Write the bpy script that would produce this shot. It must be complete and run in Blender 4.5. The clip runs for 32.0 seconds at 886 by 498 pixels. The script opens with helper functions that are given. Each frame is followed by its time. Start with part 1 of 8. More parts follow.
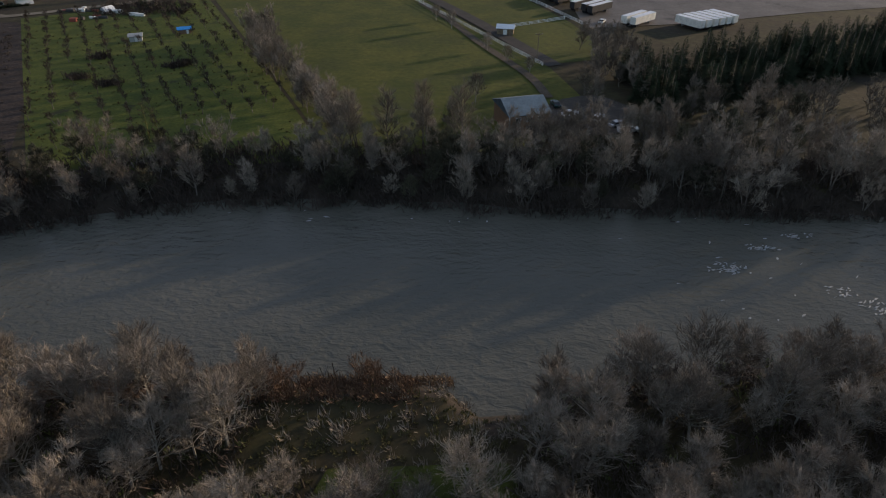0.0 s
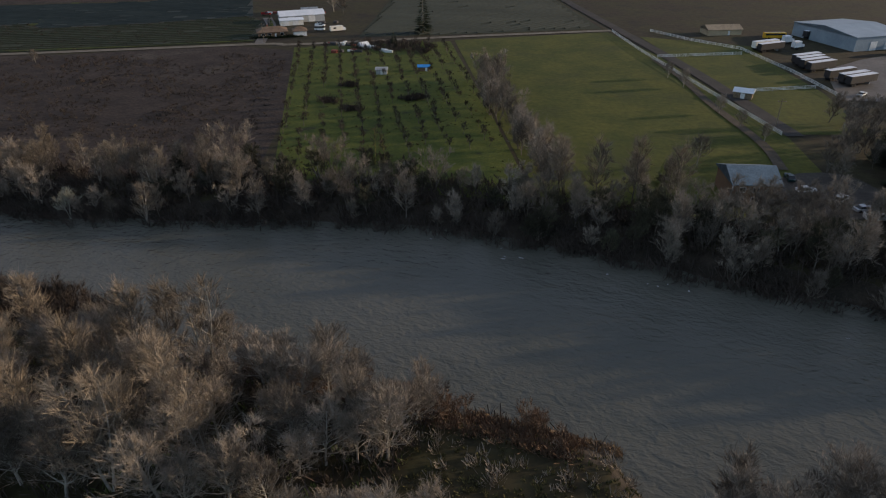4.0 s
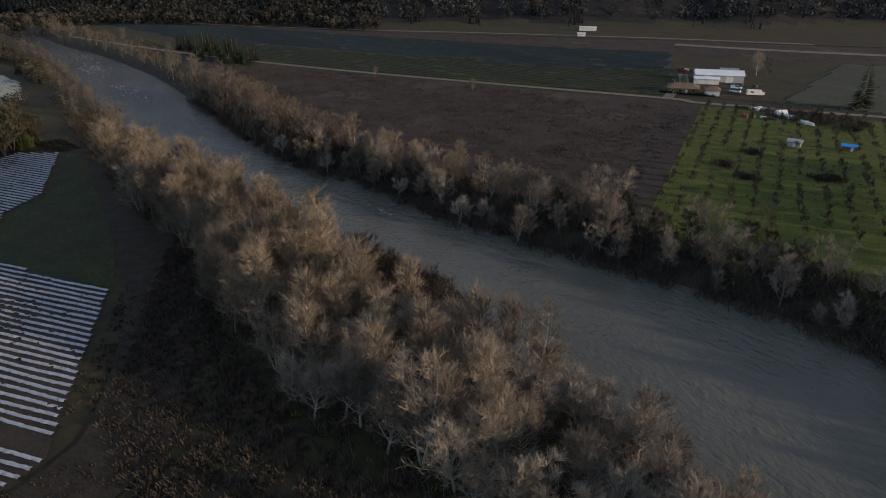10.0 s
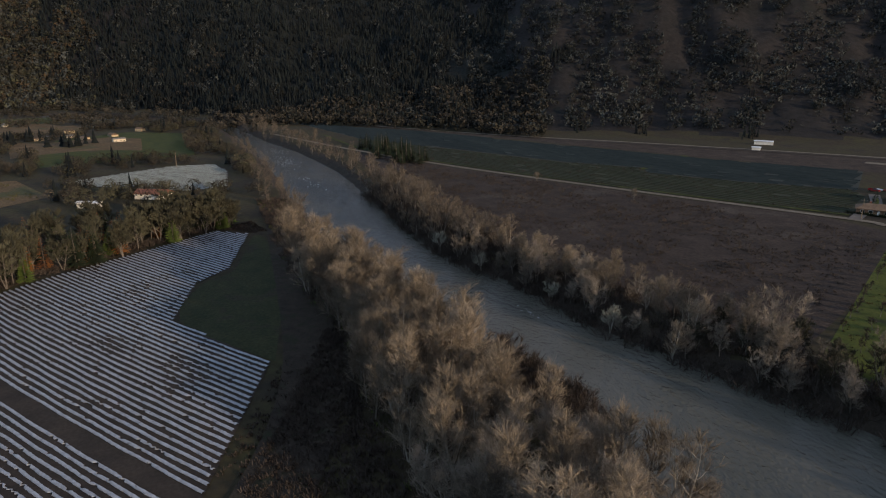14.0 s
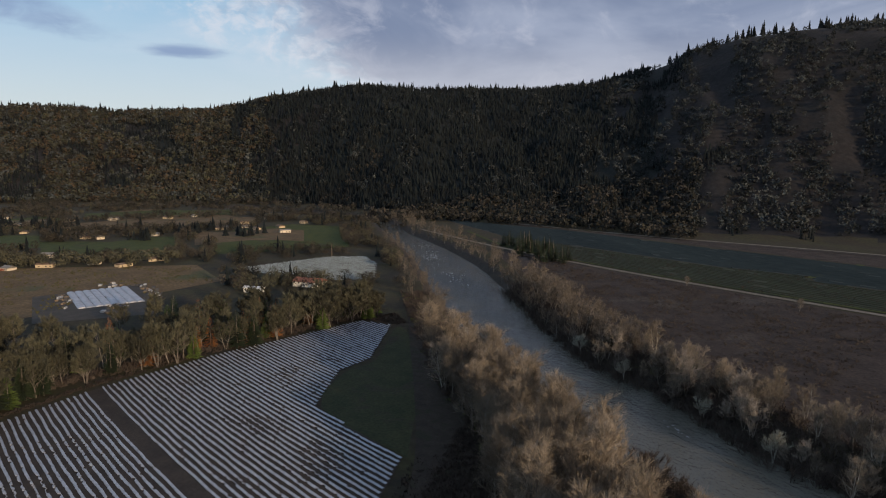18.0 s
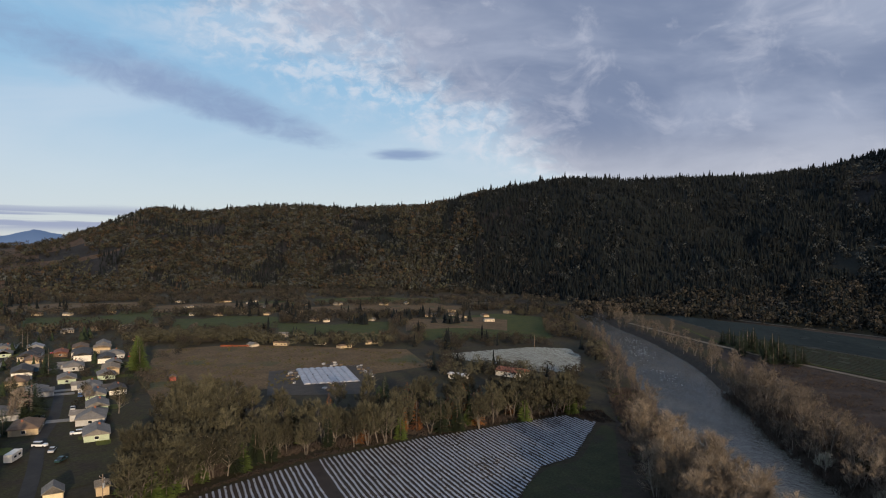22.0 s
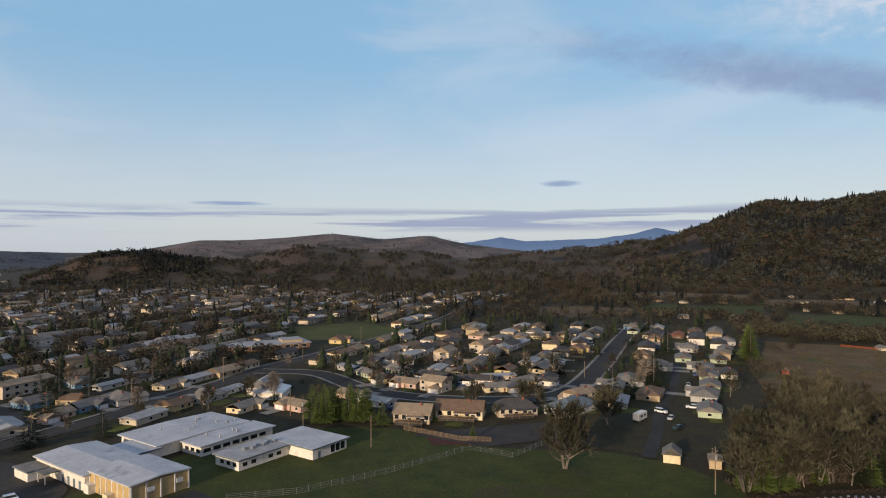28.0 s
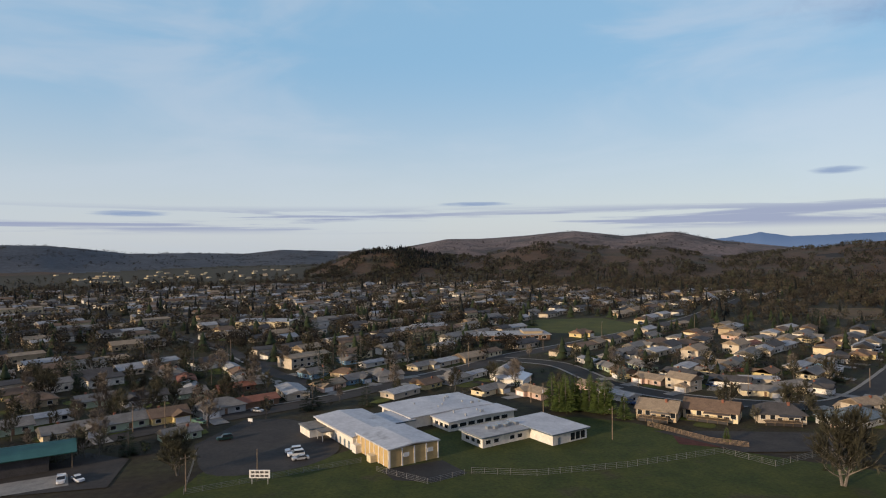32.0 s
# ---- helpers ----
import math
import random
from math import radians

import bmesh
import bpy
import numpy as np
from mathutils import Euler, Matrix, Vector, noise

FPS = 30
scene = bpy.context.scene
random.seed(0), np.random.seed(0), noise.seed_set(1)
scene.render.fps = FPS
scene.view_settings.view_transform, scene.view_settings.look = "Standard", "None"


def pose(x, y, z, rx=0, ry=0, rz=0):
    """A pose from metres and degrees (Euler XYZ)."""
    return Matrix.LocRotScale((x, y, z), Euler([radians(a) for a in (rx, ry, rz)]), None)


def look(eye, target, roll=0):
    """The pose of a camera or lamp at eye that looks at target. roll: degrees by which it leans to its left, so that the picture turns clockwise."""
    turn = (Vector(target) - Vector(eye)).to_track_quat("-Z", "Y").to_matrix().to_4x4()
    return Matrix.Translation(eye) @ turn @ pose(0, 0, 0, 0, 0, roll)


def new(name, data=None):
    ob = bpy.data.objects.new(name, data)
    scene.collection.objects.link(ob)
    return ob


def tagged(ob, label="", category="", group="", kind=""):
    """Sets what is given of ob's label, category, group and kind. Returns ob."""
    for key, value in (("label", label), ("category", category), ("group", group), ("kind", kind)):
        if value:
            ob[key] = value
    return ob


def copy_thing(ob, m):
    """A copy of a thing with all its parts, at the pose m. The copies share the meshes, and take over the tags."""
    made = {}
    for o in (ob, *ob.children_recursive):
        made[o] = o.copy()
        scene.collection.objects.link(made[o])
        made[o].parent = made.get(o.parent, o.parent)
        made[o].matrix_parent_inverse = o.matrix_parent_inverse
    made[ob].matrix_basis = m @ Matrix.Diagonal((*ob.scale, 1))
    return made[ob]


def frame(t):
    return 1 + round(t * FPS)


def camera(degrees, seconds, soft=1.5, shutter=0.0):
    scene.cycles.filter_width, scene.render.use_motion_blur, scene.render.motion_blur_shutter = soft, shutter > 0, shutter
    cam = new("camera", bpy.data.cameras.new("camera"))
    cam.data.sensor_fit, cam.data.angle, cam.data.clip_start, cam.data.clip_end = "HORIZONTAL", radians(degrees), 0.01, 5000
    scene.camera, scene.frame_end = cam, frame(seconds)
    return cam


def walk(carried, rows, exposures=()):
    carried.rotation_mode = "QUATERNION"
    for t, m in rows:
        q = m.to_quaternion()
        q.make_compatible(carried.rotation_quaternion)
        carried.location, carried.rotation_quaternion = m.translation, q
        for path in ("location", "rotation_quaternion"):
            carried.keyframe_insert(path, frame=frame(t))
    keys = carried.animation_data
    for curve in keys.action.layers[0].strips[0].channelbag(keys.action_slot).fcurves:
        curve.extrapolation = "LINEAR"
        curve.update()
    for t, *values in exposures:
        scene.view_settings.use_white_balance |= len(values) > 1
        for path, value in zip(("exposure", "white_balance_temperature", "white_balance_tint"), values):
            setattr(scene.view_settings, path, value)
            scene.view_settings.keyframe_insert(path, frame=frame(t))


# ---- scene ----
import collections

EXPO = 0.0
# ---- camera: a drone that turns on the spot, tilts up and sinks a little ----
# seconds, x, y, z, heading, tilt, lean
PATH = [
    (0.0, -0.00, 0.00, 66.00, 0.00, -33.82, 0.19),
    (0.5, -0.00, 0.13, 65.95, 2.41, -33.82, 0.13),
    (1.0, 0.00, 0.23, 65.89, 4.79, -33.83, 0.03),
    (1.5, 0.04, 0.31, 65.82, 7.21, -33.83, -0.00),
    (2.0, 0.08, 0.36, 65.73, 9.64, -33.82, -0.06),
    (2.5, 0.12, 0.41, 65.65, 12.07, -33.77, -0.22),
    (3.0, 0.12, 0.43, 65.58, 14.51, -32.09, -0.25),
    (3.5, 0.08, 0.45, 65.49, 17.10, -30.18, -0.25),
    (5.5, -0.10, 0.79, 65.10, 29.46, -29.37, -0.31),
    (6.0, -0.19, 0.88, 65.05, 32.51, -29.39, -0.31),
    (6.5, -0.29, 0.96, 65.02, 35.54, -29.25, -0.34),
    (7.0, -0.38, 1.00, 64.96, 38.47, -28.92, -0.30),
    (7.5, -0.46, 1.01, 64.86, 41.39, -28.52, -0.26),
    (8.0, -0.51, 0.99, 64.74, 44.27, -27.85, -0.21),
    (8.5, -0.55, 0.99, 64.62, 47.16, -27.23, -0.11),
    (9.0, -0.59, 1.02, 64.54, 49.91, -26.56, -0.19),
    (9.5, -0.62, 1.07, 64.48, 52.43, -25.92, -0.20),
    (10.0, -0.63, 1.11, 64.47, 54.77, -25.16, -0.21),
    (10.5, -0.61, 1.14, 64.49, 56.73, -23.90, -0.19),
    (11.0, -0.57, 1.16, 64.52, 58.63, -22.65, -0.20),
    (11.5, -0.51, 1.21, 64.58, 60.47, -21.58, -0.17),
    (12.0, -0.43, 1.27, 64.63, 62.32, -20.55, -0.17),
    (12.5, -0.35, 1.33, 64.71, 64.13, -19.51, -0.10),
    (13.0, -0.27, 1.36, 64.83, 65.83, -18.36, -0.24),
    (13.5, -0.18, 1.33, 64.99, 67.42, -17.35, -0.04),
    (14.0, -0.11, 1.27, 65.17, 69.06, -16.29, 0.02),
    (14.5, -0.08, 1.22, 65.38, 71.04, -15.27, 0.14),
    (15.0, -0.08, 1.22, 65.58, 73.20, -14.24, 0.22),
    (15.5, -0.14, 1.23, 65.73, 75.25, -13.21, 0.36),
    (17.5, -0.60, 1.37, 66.12, 79.27, -8.75, 0.23),
    (18.0, -0.71, 1.43, 66.14, 81.81, -7.78, 0.16),
    (18.5, -0.81, 1.49, 66.11, 82.34, -6.69, 0.23),
    (19.0, -0.93, 1.48, 66.05, 82.90, -5.60, 0.24),
    (19.5, -1.08, 1.39, 65.99, 84.07, -4.51, 0.23),
    (20.0, -1.27, 1.24, 65.93, 86.11, -3.43, 0.26),
    (20.5, -1.49, 1.06, 65.85, 89.42, -2.35, 0.19),
    (21.0, -1.71, 0.88, 65.75, 93.33, -1.26, 0.21),
    (21.5, -1.91, 0.73, 65.58, 96.23, -0.19, 0.20),
    (22.0, -2.08, 0.61, 65.35, 99.81, 0.33, 0.16),
    (22.5, -2.25, 0.50, 65.09, 104.42, 0.45, 0.21),
    (23.0, -2.42, 0.39, 64.81, 108.87, 0.39, 0.19),
    (23.5, -2.60, 0.29, 64.53, 113.00, 0.33, 0.20),
    (24.0, -2.79, 0.19, 64.25, 117.18, 0.28, 0.23),
    (24.5, -2.97, 0.08, 63.93, 121.46, 0.20, 0.21),
    (25.0, -3.13, -0.02, 63.56, 125.69, 0.16, 0.15),
    (25.5, -3.28, -0.13, 63.16, 129.93, 0.14, 0.12),
    (27.5, -3.76, -0.48, 61.60, 146.85, -0.00, -0.13),
    (28.0, -3.93, -0.56, 61.21, 150.74, 0.00, -0.23),
    (28.5, -4.11, -0.64, 60.81, 154.02, -0.02, -0.29),
    (29.0, -4.27, -0.72, 60.43, 156.59, -0.00, -0.30),
    (29.5, -4.37, -0.78, 60.03, 159.27, -0.01, -0.36),
    (30.0, -4.42, -0.84, 59.64, 161.85, -0.01, -0.41),
    (30.5, -4.42, -0.85, 59.22, 164.37, -0.01, -0.44),
    (31.0, -4.40, -0.81, 58.78, 166.89, -0.01, -0.47),
    (31.5, -4.37, -0.75, 58.34, 169.42, -0.01, -0.52),
    (32.0, -4.33, -0.68, 57.89, 171.96, -0.02, -0.60),
]
cam = camera(69.34, 32.0, 1.1)


def aim(x, y, z, heading, tilt, lean):
    return pose(x, y, z, 90 + tilt, 0, heading) @ pose(0, 0, 0, 0, 0, lean)


walk(cam, [(row[0], aim(*row[1:])) for row in PATH], exposures=[(0.0, EXPO), (32.0, EXPO)])

# ---- world: low winter sun, blue sky, a broken cloud deck to the north ----
SUN_HEADING, SUN_HEIGHT = -60.0, 11.0
world = bpy.data.worlds.new("world")
scene.world = world
world.use_nodes = True
wn, wl = world.node_tree.nodes, world.node_tree.links
wn.clear()


def wnode(kind, **values):
    n = wn.new(kind)
    for key, v in values.items():
        n.inputs[int(key[1:])].default_value = v
    return n


def wmath(op, a, b=None, c=None, clamp=False):
    n = wn.new("ShaderNodeMath")
    n.operation, n.use_clamp = op, clamp
    for i, v in enumerate((a, b, c)):
        if v is None:
            continue
        if isinstance(v, (int, float)):
            n.inputs[i].default_value = v
        else:
            wl.new(v, n.inputs[i])
    return n.outputs[0]


def wramp(v, lo, hi):
    n = wn.new("ShaderNodeMapRange")
    n.interpolation_type = "SMOOTHSTEP"
    n.inputs[1].default_value, n.inputs[2].default_value = lo, hi
    wl.new(v, n.inputs[0])
    return n.outputs[0]


def wmix(f, a, b):
    n = wn.new("ShaderNodeMix")
    n.data_type = "RGBA"
    for s, v in ((n.inputs[0], f), (n.inputs[6], a), (n.inputs[7], b)):
        if isinstance(v, tuple):
            s.default_value = v
        elif isinstance(v, (int, float)):
            s.default_value = v
        else:
            wl.new(v, s)
    return n.outputs[2]


def wnoise(vec, scale, detail=6.0, rough=0.55, warp=0.0):
    n = wn.new("ShaderNodeTexNoise")
    n.inputs["Scale"].default_value, n.inputs["Detail"].default_value = scale, detail
    n.inputs["Roughness"].default_value, n.inputs["Distortion"].default_value = rough, warp
    wl.new(vec, n.inputs["Vector"])
    return n.outputs["Fac"]


def wvec(x, y, z=0.0):
    n = wn.new("ShaderNodeCombineXYZ")
    for i, v in enumerate((x, y, z)):
        if isinstance(v, (int, float)):
            n.inputs[i].default_value = v
        else:
            wl.new(v, n.inputs[i])
    return n.outputs[0]


sky = wn.new("ShaderNodeTexSky")
sky.sky_type, sky.sun_disc = "NISHITA", False
sky.sun_elevation, sky.sun_rotation = radians(SUN_HEIGHT), radians(-SUN_HEADING)
sky.altitude, sky.air_density, sky.dust_density, sky.ozone_density = 150, 1.0, 1.2, 1.6
coord = wn.new("ShaderNodeTexCoord")
sep = wn.new("ShaderNodeSeparateXYZ")
wl.new(coord.outputs["Generated"], sep.inputs[0])
dx, dy, dz = sep.outputs
height = wmath("MAXIMUM", dz, 0.012)
px, py = wmath("DIVIDE", dx, height), wmath("DIVIDE", dy, height)
flat = wvec(px, py)
# the deck lies north of a straight edge, with a ragged margin
n_big = wnoise(flat, 0.32, 4, 0.5, 0.5)
n_fine = wnoise(flat, 2.2, 5, 0.55, 0.3)
n_soft = wnoise(wvec(wmath("MULTIPLY", dx, 1.6), wmath("MULTIPLY", dy, 1.6), wmath("MULTIPLY", dz, 5.0)), 1.6, 5, 0.55, 0.6)
facing = wvec(dx, dy, wmath("MULTIPLY", dz, 1.6))
n_puff = wnoise(facing, 13.0, 5, 0.6, 0.5)
edge = wmath("ADD", wmath("MULTIPLY_ADD", px, 0.26, 2.1), py)
edge = wmath("ADD", edge, wmath("MULTIPLY", wmath("SUBTRACT", n_big, 0.5), 1.5))
edge = wmath("ADD", edge, wmath("MULTIPLY", wmath("SUBTRACT", n_puff, 0.5), 1.7))
deck = wramp(edge, -0.2, 0.75)
fringe = wmath("MULTIPLY", wramp(edge, -1.0, -0.1), wmath("SUBTRACT", 1.0, wramp(edge, 0.1, 0.9)))
fringe = wmath("MULTIPLY", fringe, wramp(wnoise(facing, 34.0, 4, 0.6, 0.4), 0.38, 0.66))
north = wramp(dy, -0.62, -0.40)
deck, fringe = wmath("MULTIPLY", deck, north), wmath("MULTIPLY", fringe, north)
# one long dark streak in the blue
streak = wmath("ADD", wmath("POWER", wmath("DIVIDE", wmath("ADD", px, 3.95), 1.7), 2.0),
               wmath("POWER", wmath("DIVIDE", wmath("ADD", wmath("MULTIPLY_ADD", px, 0.081, py), 2.57), 0.36), 2.0))
streak = wmath("ADD", streak, wmath("MULTIPLY", wmath("SUBTRACT", n_fine, 0.5), 1.4))
streak = wmath("ADD", streak, wmath("MULTIPLY", wmath("SUBTRACT", wnoise(facing, 26.0, 5, 0.62, 0.8), 0.5), 1.7))
streak = wmath("SUBTRACT", 1.0, wramp(streak, -0.4, 1.9))


def lens_cloud(az, el, wide, tall):
    """A small flat cloud at a heading and height, in degrees."""
    a = radians(az)
    u = wmath("ADD", wmath("MULTIPLY", dx, -math.cos(a)), wmath("MULTIPLY", dy, -math.sin(a)))
    v = wmath("SUBTRACT", dz, math.sin(radians(el)))
    d = wmath("ADD", wmath("POWER", wmath("DIVIDE", u, radians(wide)), 2.0), wmath("POWER", wmath("DIVIDE", v, radians(tall)), 2.0))
    d = wmath("ADD", d, wmath("MULTIPLY", wmath("SUBTRACT", n_fine, 0.5), 1.6))
    front = wramp(wmath("ADD", wmath("MULTIPLY", dx, -math.sin(a)), wmath("MULTIPLY", dy, math.cos(a))), 0.0, 0.2)
    return wmath("MULTIPLY", front, wmath("SUBTRACT", 1.0, wramp(d, -0.2, 1.5)))


for spec in ((103.2, 8.7, 3.2, 0.55), (140.3, 5.7, 1.8, 0.28), (169.1, 3.95, 3.0, 0.2), (198, 3.1, 2.8, 0.25)):
    streak = wmath("MAXIMUM", streak, lens_cloud(*spec))
# thin layers low over the southern hills
level = wvec(wmath("MULTIPLY", dx, 2.2), wmath("MULTIPLY", dy, 2.2), wmath("MULTIPLY", dz, 66.0))
n_low = wnoise(level, 1.0, 6, 0.58, 0.5)
band = wmath("MULTIPLY", wramp(dz, 0.022, 0.036), wmath("SUBTRACT", 1.0, wramp(dz, 0.050, 0.070)))
band = wmath("MULTIPLY", band, wramp(n_low, 0.45, 0.57))
south = wmath("SUBTRACT", 1.0, wramp(dy, -0.5, -0.25))
band = wmath("MULTIPLY", band, south)
# clear air: the sky model, evened by thin high haze that pales towards the horizon
haze = wmix(wramp(dz, 0.02, 0.30), (4.9, 5.3, 5.8, 1), (2.25, 4.05, 5.9, 1))
haze = wmix(wmath("MULTIPLY", wramp(n_soft, 0.42, 0.70), 0.55), haze, (4.7, 5.3, 6.2, 1))
clear = wmix(0.78, sky.outputs[0], haze)
deck_col = wmix(wramp(n_soft, 0.34, 0.66), (1.55, 1.95, 2.95, 1), (2.75, 3.15, 4.15, 1))
deck_col = wmix(wmath("MULTIPLY", wramp(n_puff, 0.5, 0.75), 0.45), deck_col, (4.4, 4.6, 5.4, 1))
deck_low = wmath("SUBTRACT", 1.0, wramp(dz, 0.10, 0.20))
deck_col = wmix(wmath("MULTIPLY", deck_low, 0.6), deck_col, (4.4, 4.5, 5.0, 1))
out_col = wmix(deck, clear, deck_col)
out_col = wmix(wmath("MULTIPLY", fringe, 0.6), out_col, (5.6, 5.7, 6.2, 1))
out_col = wmix(wmath("MULTIPLY", streak, 0.88), out_col, (1.9, 2.6, 4.1, 1))
out_col = wmix(wmath("MULTIPLY", band, 0.85), out_col, (2.35, 2.7, 3.95, 1))
bg = wn.new("ShaderNodeBackground")
bg.inputs[1].default_value = 0.13
wl.new(out_col, bg.inputs[0])
wout = wn.new("ShaderNodeOutputWorld")
wl.new(bg.outputs[0], wout.inputs[0])

sun_data = bpy.data.lights.new("sun", "SUN")
sun_data.energy, sun_data.angle, sun_data.color = 4.3, radians(1.0), (1.0, 0.77, 0.53)
sun = new("sun", sun_data)
sh, se = radians(SUN_HEADING), radians(SUN_HEIGHT)
sun.matrix_world = look((-math.sin(sh) * math.cos(se) * 900, math.cos(sh) * math.cos(se) * 900, math.sin(se) * 900), (0, 0, 0))

# ---- materials ----
def material(name, low, high, scale=1.0, rough=0.85, fine=0.0, bump=0.0, metal=0.0, spot=None, island=0.0, stretch=None, per=0.0, lo=0.35, hi=0.65):
    """Two colours mixed by noise at a large and a small scale; spot: a third colour in patches; per: change of tone from thing to thing."""
    m = bpy.data.materials.new(name)
    m.use_nodes = True
    n, l = m.node_tree.nodes, m.node_tree.links
    b = n["Principled BSDF"]
    tc = n.new("ShaderNodeTexCoord")
    vec = tc.outputs["Object"]
    if stretch:
        mp = n.new("ShaderNodeMapping")
        mp.inputs["Scale"].default_value = stretch[:3]
        if len(stretch) > 3:
            mp.inputs["Rotation"].default_value = (0, 0, radians(stretch[3]))
        l.new(vec, mp.inputs[0])
        vec = mp.outputs[0]

    def noise_at(s, detail=6.0):
        t = n.new("ShaderNodeTexNoise")
        t.inputs["Scale"].default_value, t.inputs["Detail"].default_value = s, detail
        t.inputs["Roughness"].default_value = 0.62
        l.new(vec, t.inputs["Vector"])
        return t.outputs["Fac"]

    def ranged(v, a, c):
        r = n.new("ShaderNodeMapRange")
        r.inputs[1].default_value, r.inputs[2].default_value = a, c
        l.new(v, r.inputs[0])
        return r.outputs[0]

    def mixed(f, a, c, mode="MIX"):
        x = n.new("ShaderNodeMix")
        x.data_type, x.blend_type = "RGBA", mode
        for s, v in ((x.inputs[0], f), (x.inputs[6], a), (x.inputs[7], c)):
            if isinstance(v, (tuple, float, int)):
                s.default_value = v
            else:
                l.new(v, s)
        return x.outputs[2]

    big = noise_at(1.0 / scale)
    col = mixed(ranged(big, lo, hi), (*low, 1), (*high, 1))
    if spot:
        col = mixed(ranged(noise_at(spot[3]), spot[4], spot[4] + 0.12), col, (*spot[:3], 1))
    if fine:
        small = noise_at(9.0 / scale, 4.0)
        g = n.new("ShaderNodeMapRange")
        g.inputs[1].default_value, g.inputs[2].default_value = 0.3, 0.7
        g.inputs[3].default_value, g.inputs[4].default_value = 1 - fine, 1 + fine
        l.new(small, g.inputs[0])
        cc = n.new("ShaderNodeCombineColor")
        for i in range(3):
            l.new(g.outputs[0], cc.inputs[i])
        col = mixed(1.0, col, cc.outputs[0], "MULTIPLY")
    if per or island:
        src = n.new("ShaderNodeObjectInfo").outputs["Random"] if per else n.new("ShaderNodeNewGeometry").outputs["Random Per Island"]
        amount = per or island
        g = n.new("ShaderNodeMapRange")
        g.inputs[3].default_value, g.inputs[4].default_value = 1 - amount, 1 + amount
        l.new(src, g.inputs[0])
        cc = n.new("ShaderNodeCombineColor")
        for i in range(3):
            l.new(g.outputs[0], cc.inputs[i])
        col = mixed(1.0, col, cc.outputs[0], "MULTIPLY")
    l.new(col, b.inputs["Base Color"])
    b.inputs["Roughness"].default_value, b.inputs["Metallic"].default_value = rough, metal
    b.inputs["Specular IOR Level"].default_value = 0.3
    if bump:
        bp = n.new("ShaderNodeBump")
        bp.inputs["Strength"].default_value, bp.inputs["Distance"].default_value = 0.8, bump
        l.new(noise_at(5.0 / scale, 8.0), bp.inputs["Height"])
        l.new(bp.outputs[0], b.inputs["Normal"])
    return m


M = {}
M["bank"] = material("muddy_bank", (0.022, 0.017, 0.012), (0.045, 0.034, 0.024), 4, 0.9, 0.35, 0.2)
M["ground"] = material("rough_winter_ground", (0.0288, 0.0208, 0.0120), (0.0352, 0.0320, 0.0112), 22, 0.95, 0.4, 0.25, spot=(0.0192, 0.0160, 0.0112, 0.05, 0.55))
# hill grass colours also hold light: dark for the shaded hill, warm for sunlit
M["hill"] = material("shaded_dry_hillside_grass", (0.0071, 0.0069, 0.0071), (0.0175, 0.0145, 0.0135), 60, 0.95, 0.5, 1.5, spot=(0.0074, 0.0081, 0.0074, 0.02, 0.56))
M["hill_sunlit"] = material("sunlit_tawny_hill_grass", (0.0442, 0.0263, 0.0145), (0.0850, 0.0510, 0.0289), 70, 0.95, 0.4, 2.0, spot=(0.0382, 0.0340, 0.0204, 0.008, 0.52))
# the two farthest hill colours are paled and blued to hold distance haze
M["hill_far"] = material("hazed_scrub_hill", (0.090, 0.072, 0.072), (0.150, 0.116, 0.108), 150, 0.95, 0.4, 3.0, spot=(0.050, 0.046, 0.046, 0.006, 0.5))
M["hill_blue"] = material("haze_blue_wooded_ridge", (0.038, 0.046, 0.060), (0.062, 0.068, 0.082), 120, 0.95, 0.4, 3.0)
# ground under the hill firs, the hillside's shade put into its colour
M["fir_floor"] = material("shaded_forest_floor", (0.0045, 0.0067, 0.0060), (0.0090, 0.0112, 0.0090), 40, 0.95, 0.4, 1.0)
M["corner_grass"] = material("rough_corner_grass", (0.0187, 0.0255, 0.0085), (0.0357, 0.0374, 0.0136), 7, 0.95, 0.4, 0.15, spot=(0.0306, 0.0238, 0.0153, 0.08, 0.55))
M["margin"] = material("trodden_field_margin", (0.020, 0.015, 0.011), (0.038, 0.029, 0.020), 3, 0.95, 0.4, 0.15, spot=(0.020, 0.022, 0.010, 0.2, 0.54))
M["garden_lawn"] = material("garden_lawn", (0.048, 0.062, 0.008), (0.095, 0.098, 0.016), 6, 0.95, 0.3, 0.08, island=0.35)
M["lawn"] = material("winter_lawn", (0.027, 0.040, 0.005), (0.052, 0.060, 0.008), 8, 0.95, 0.35, 0.12, spot=(0.050, 0.041, 0.019, 0.05, 0.58))
M["meadow"] = material("green_meadow", (0.0428, 0.0536, 0.0076), (0.0796, 0.0796, 0.0122), 16, 0.95, 0.25, 0.10, spot=(0.0474, 0.0536, 0.0107, 0.04, 0.54))
M["orchard_grass"] = material("orchard_grass", (0.0428, 0.0597, 0.0077), (0.0796, 0.0903, 0.0122), 7, 0.95, 0.3, 0.15, spot=(0.0260, 0.0306, 0.0107, 0.12, 0.58))
M["brown_field"] = material("fallow_brown_field", (0.0202, 0.0146, 0.0118), (0.0493, 0.0347, 0.0274), 9, 0.95, 0.6, 0.4, spot=(0.0650, 0.0515, 0.0414, 0.030, 0.57))
M["crop_dark"] = material("dark_crop_field", (0.0221, 0.0298, 0.0289), (0.0340, 0.0425, 0.0391), 40, 0.9, 0.15, 0.1, stretch=(0.25, 1.6, 1, 26))
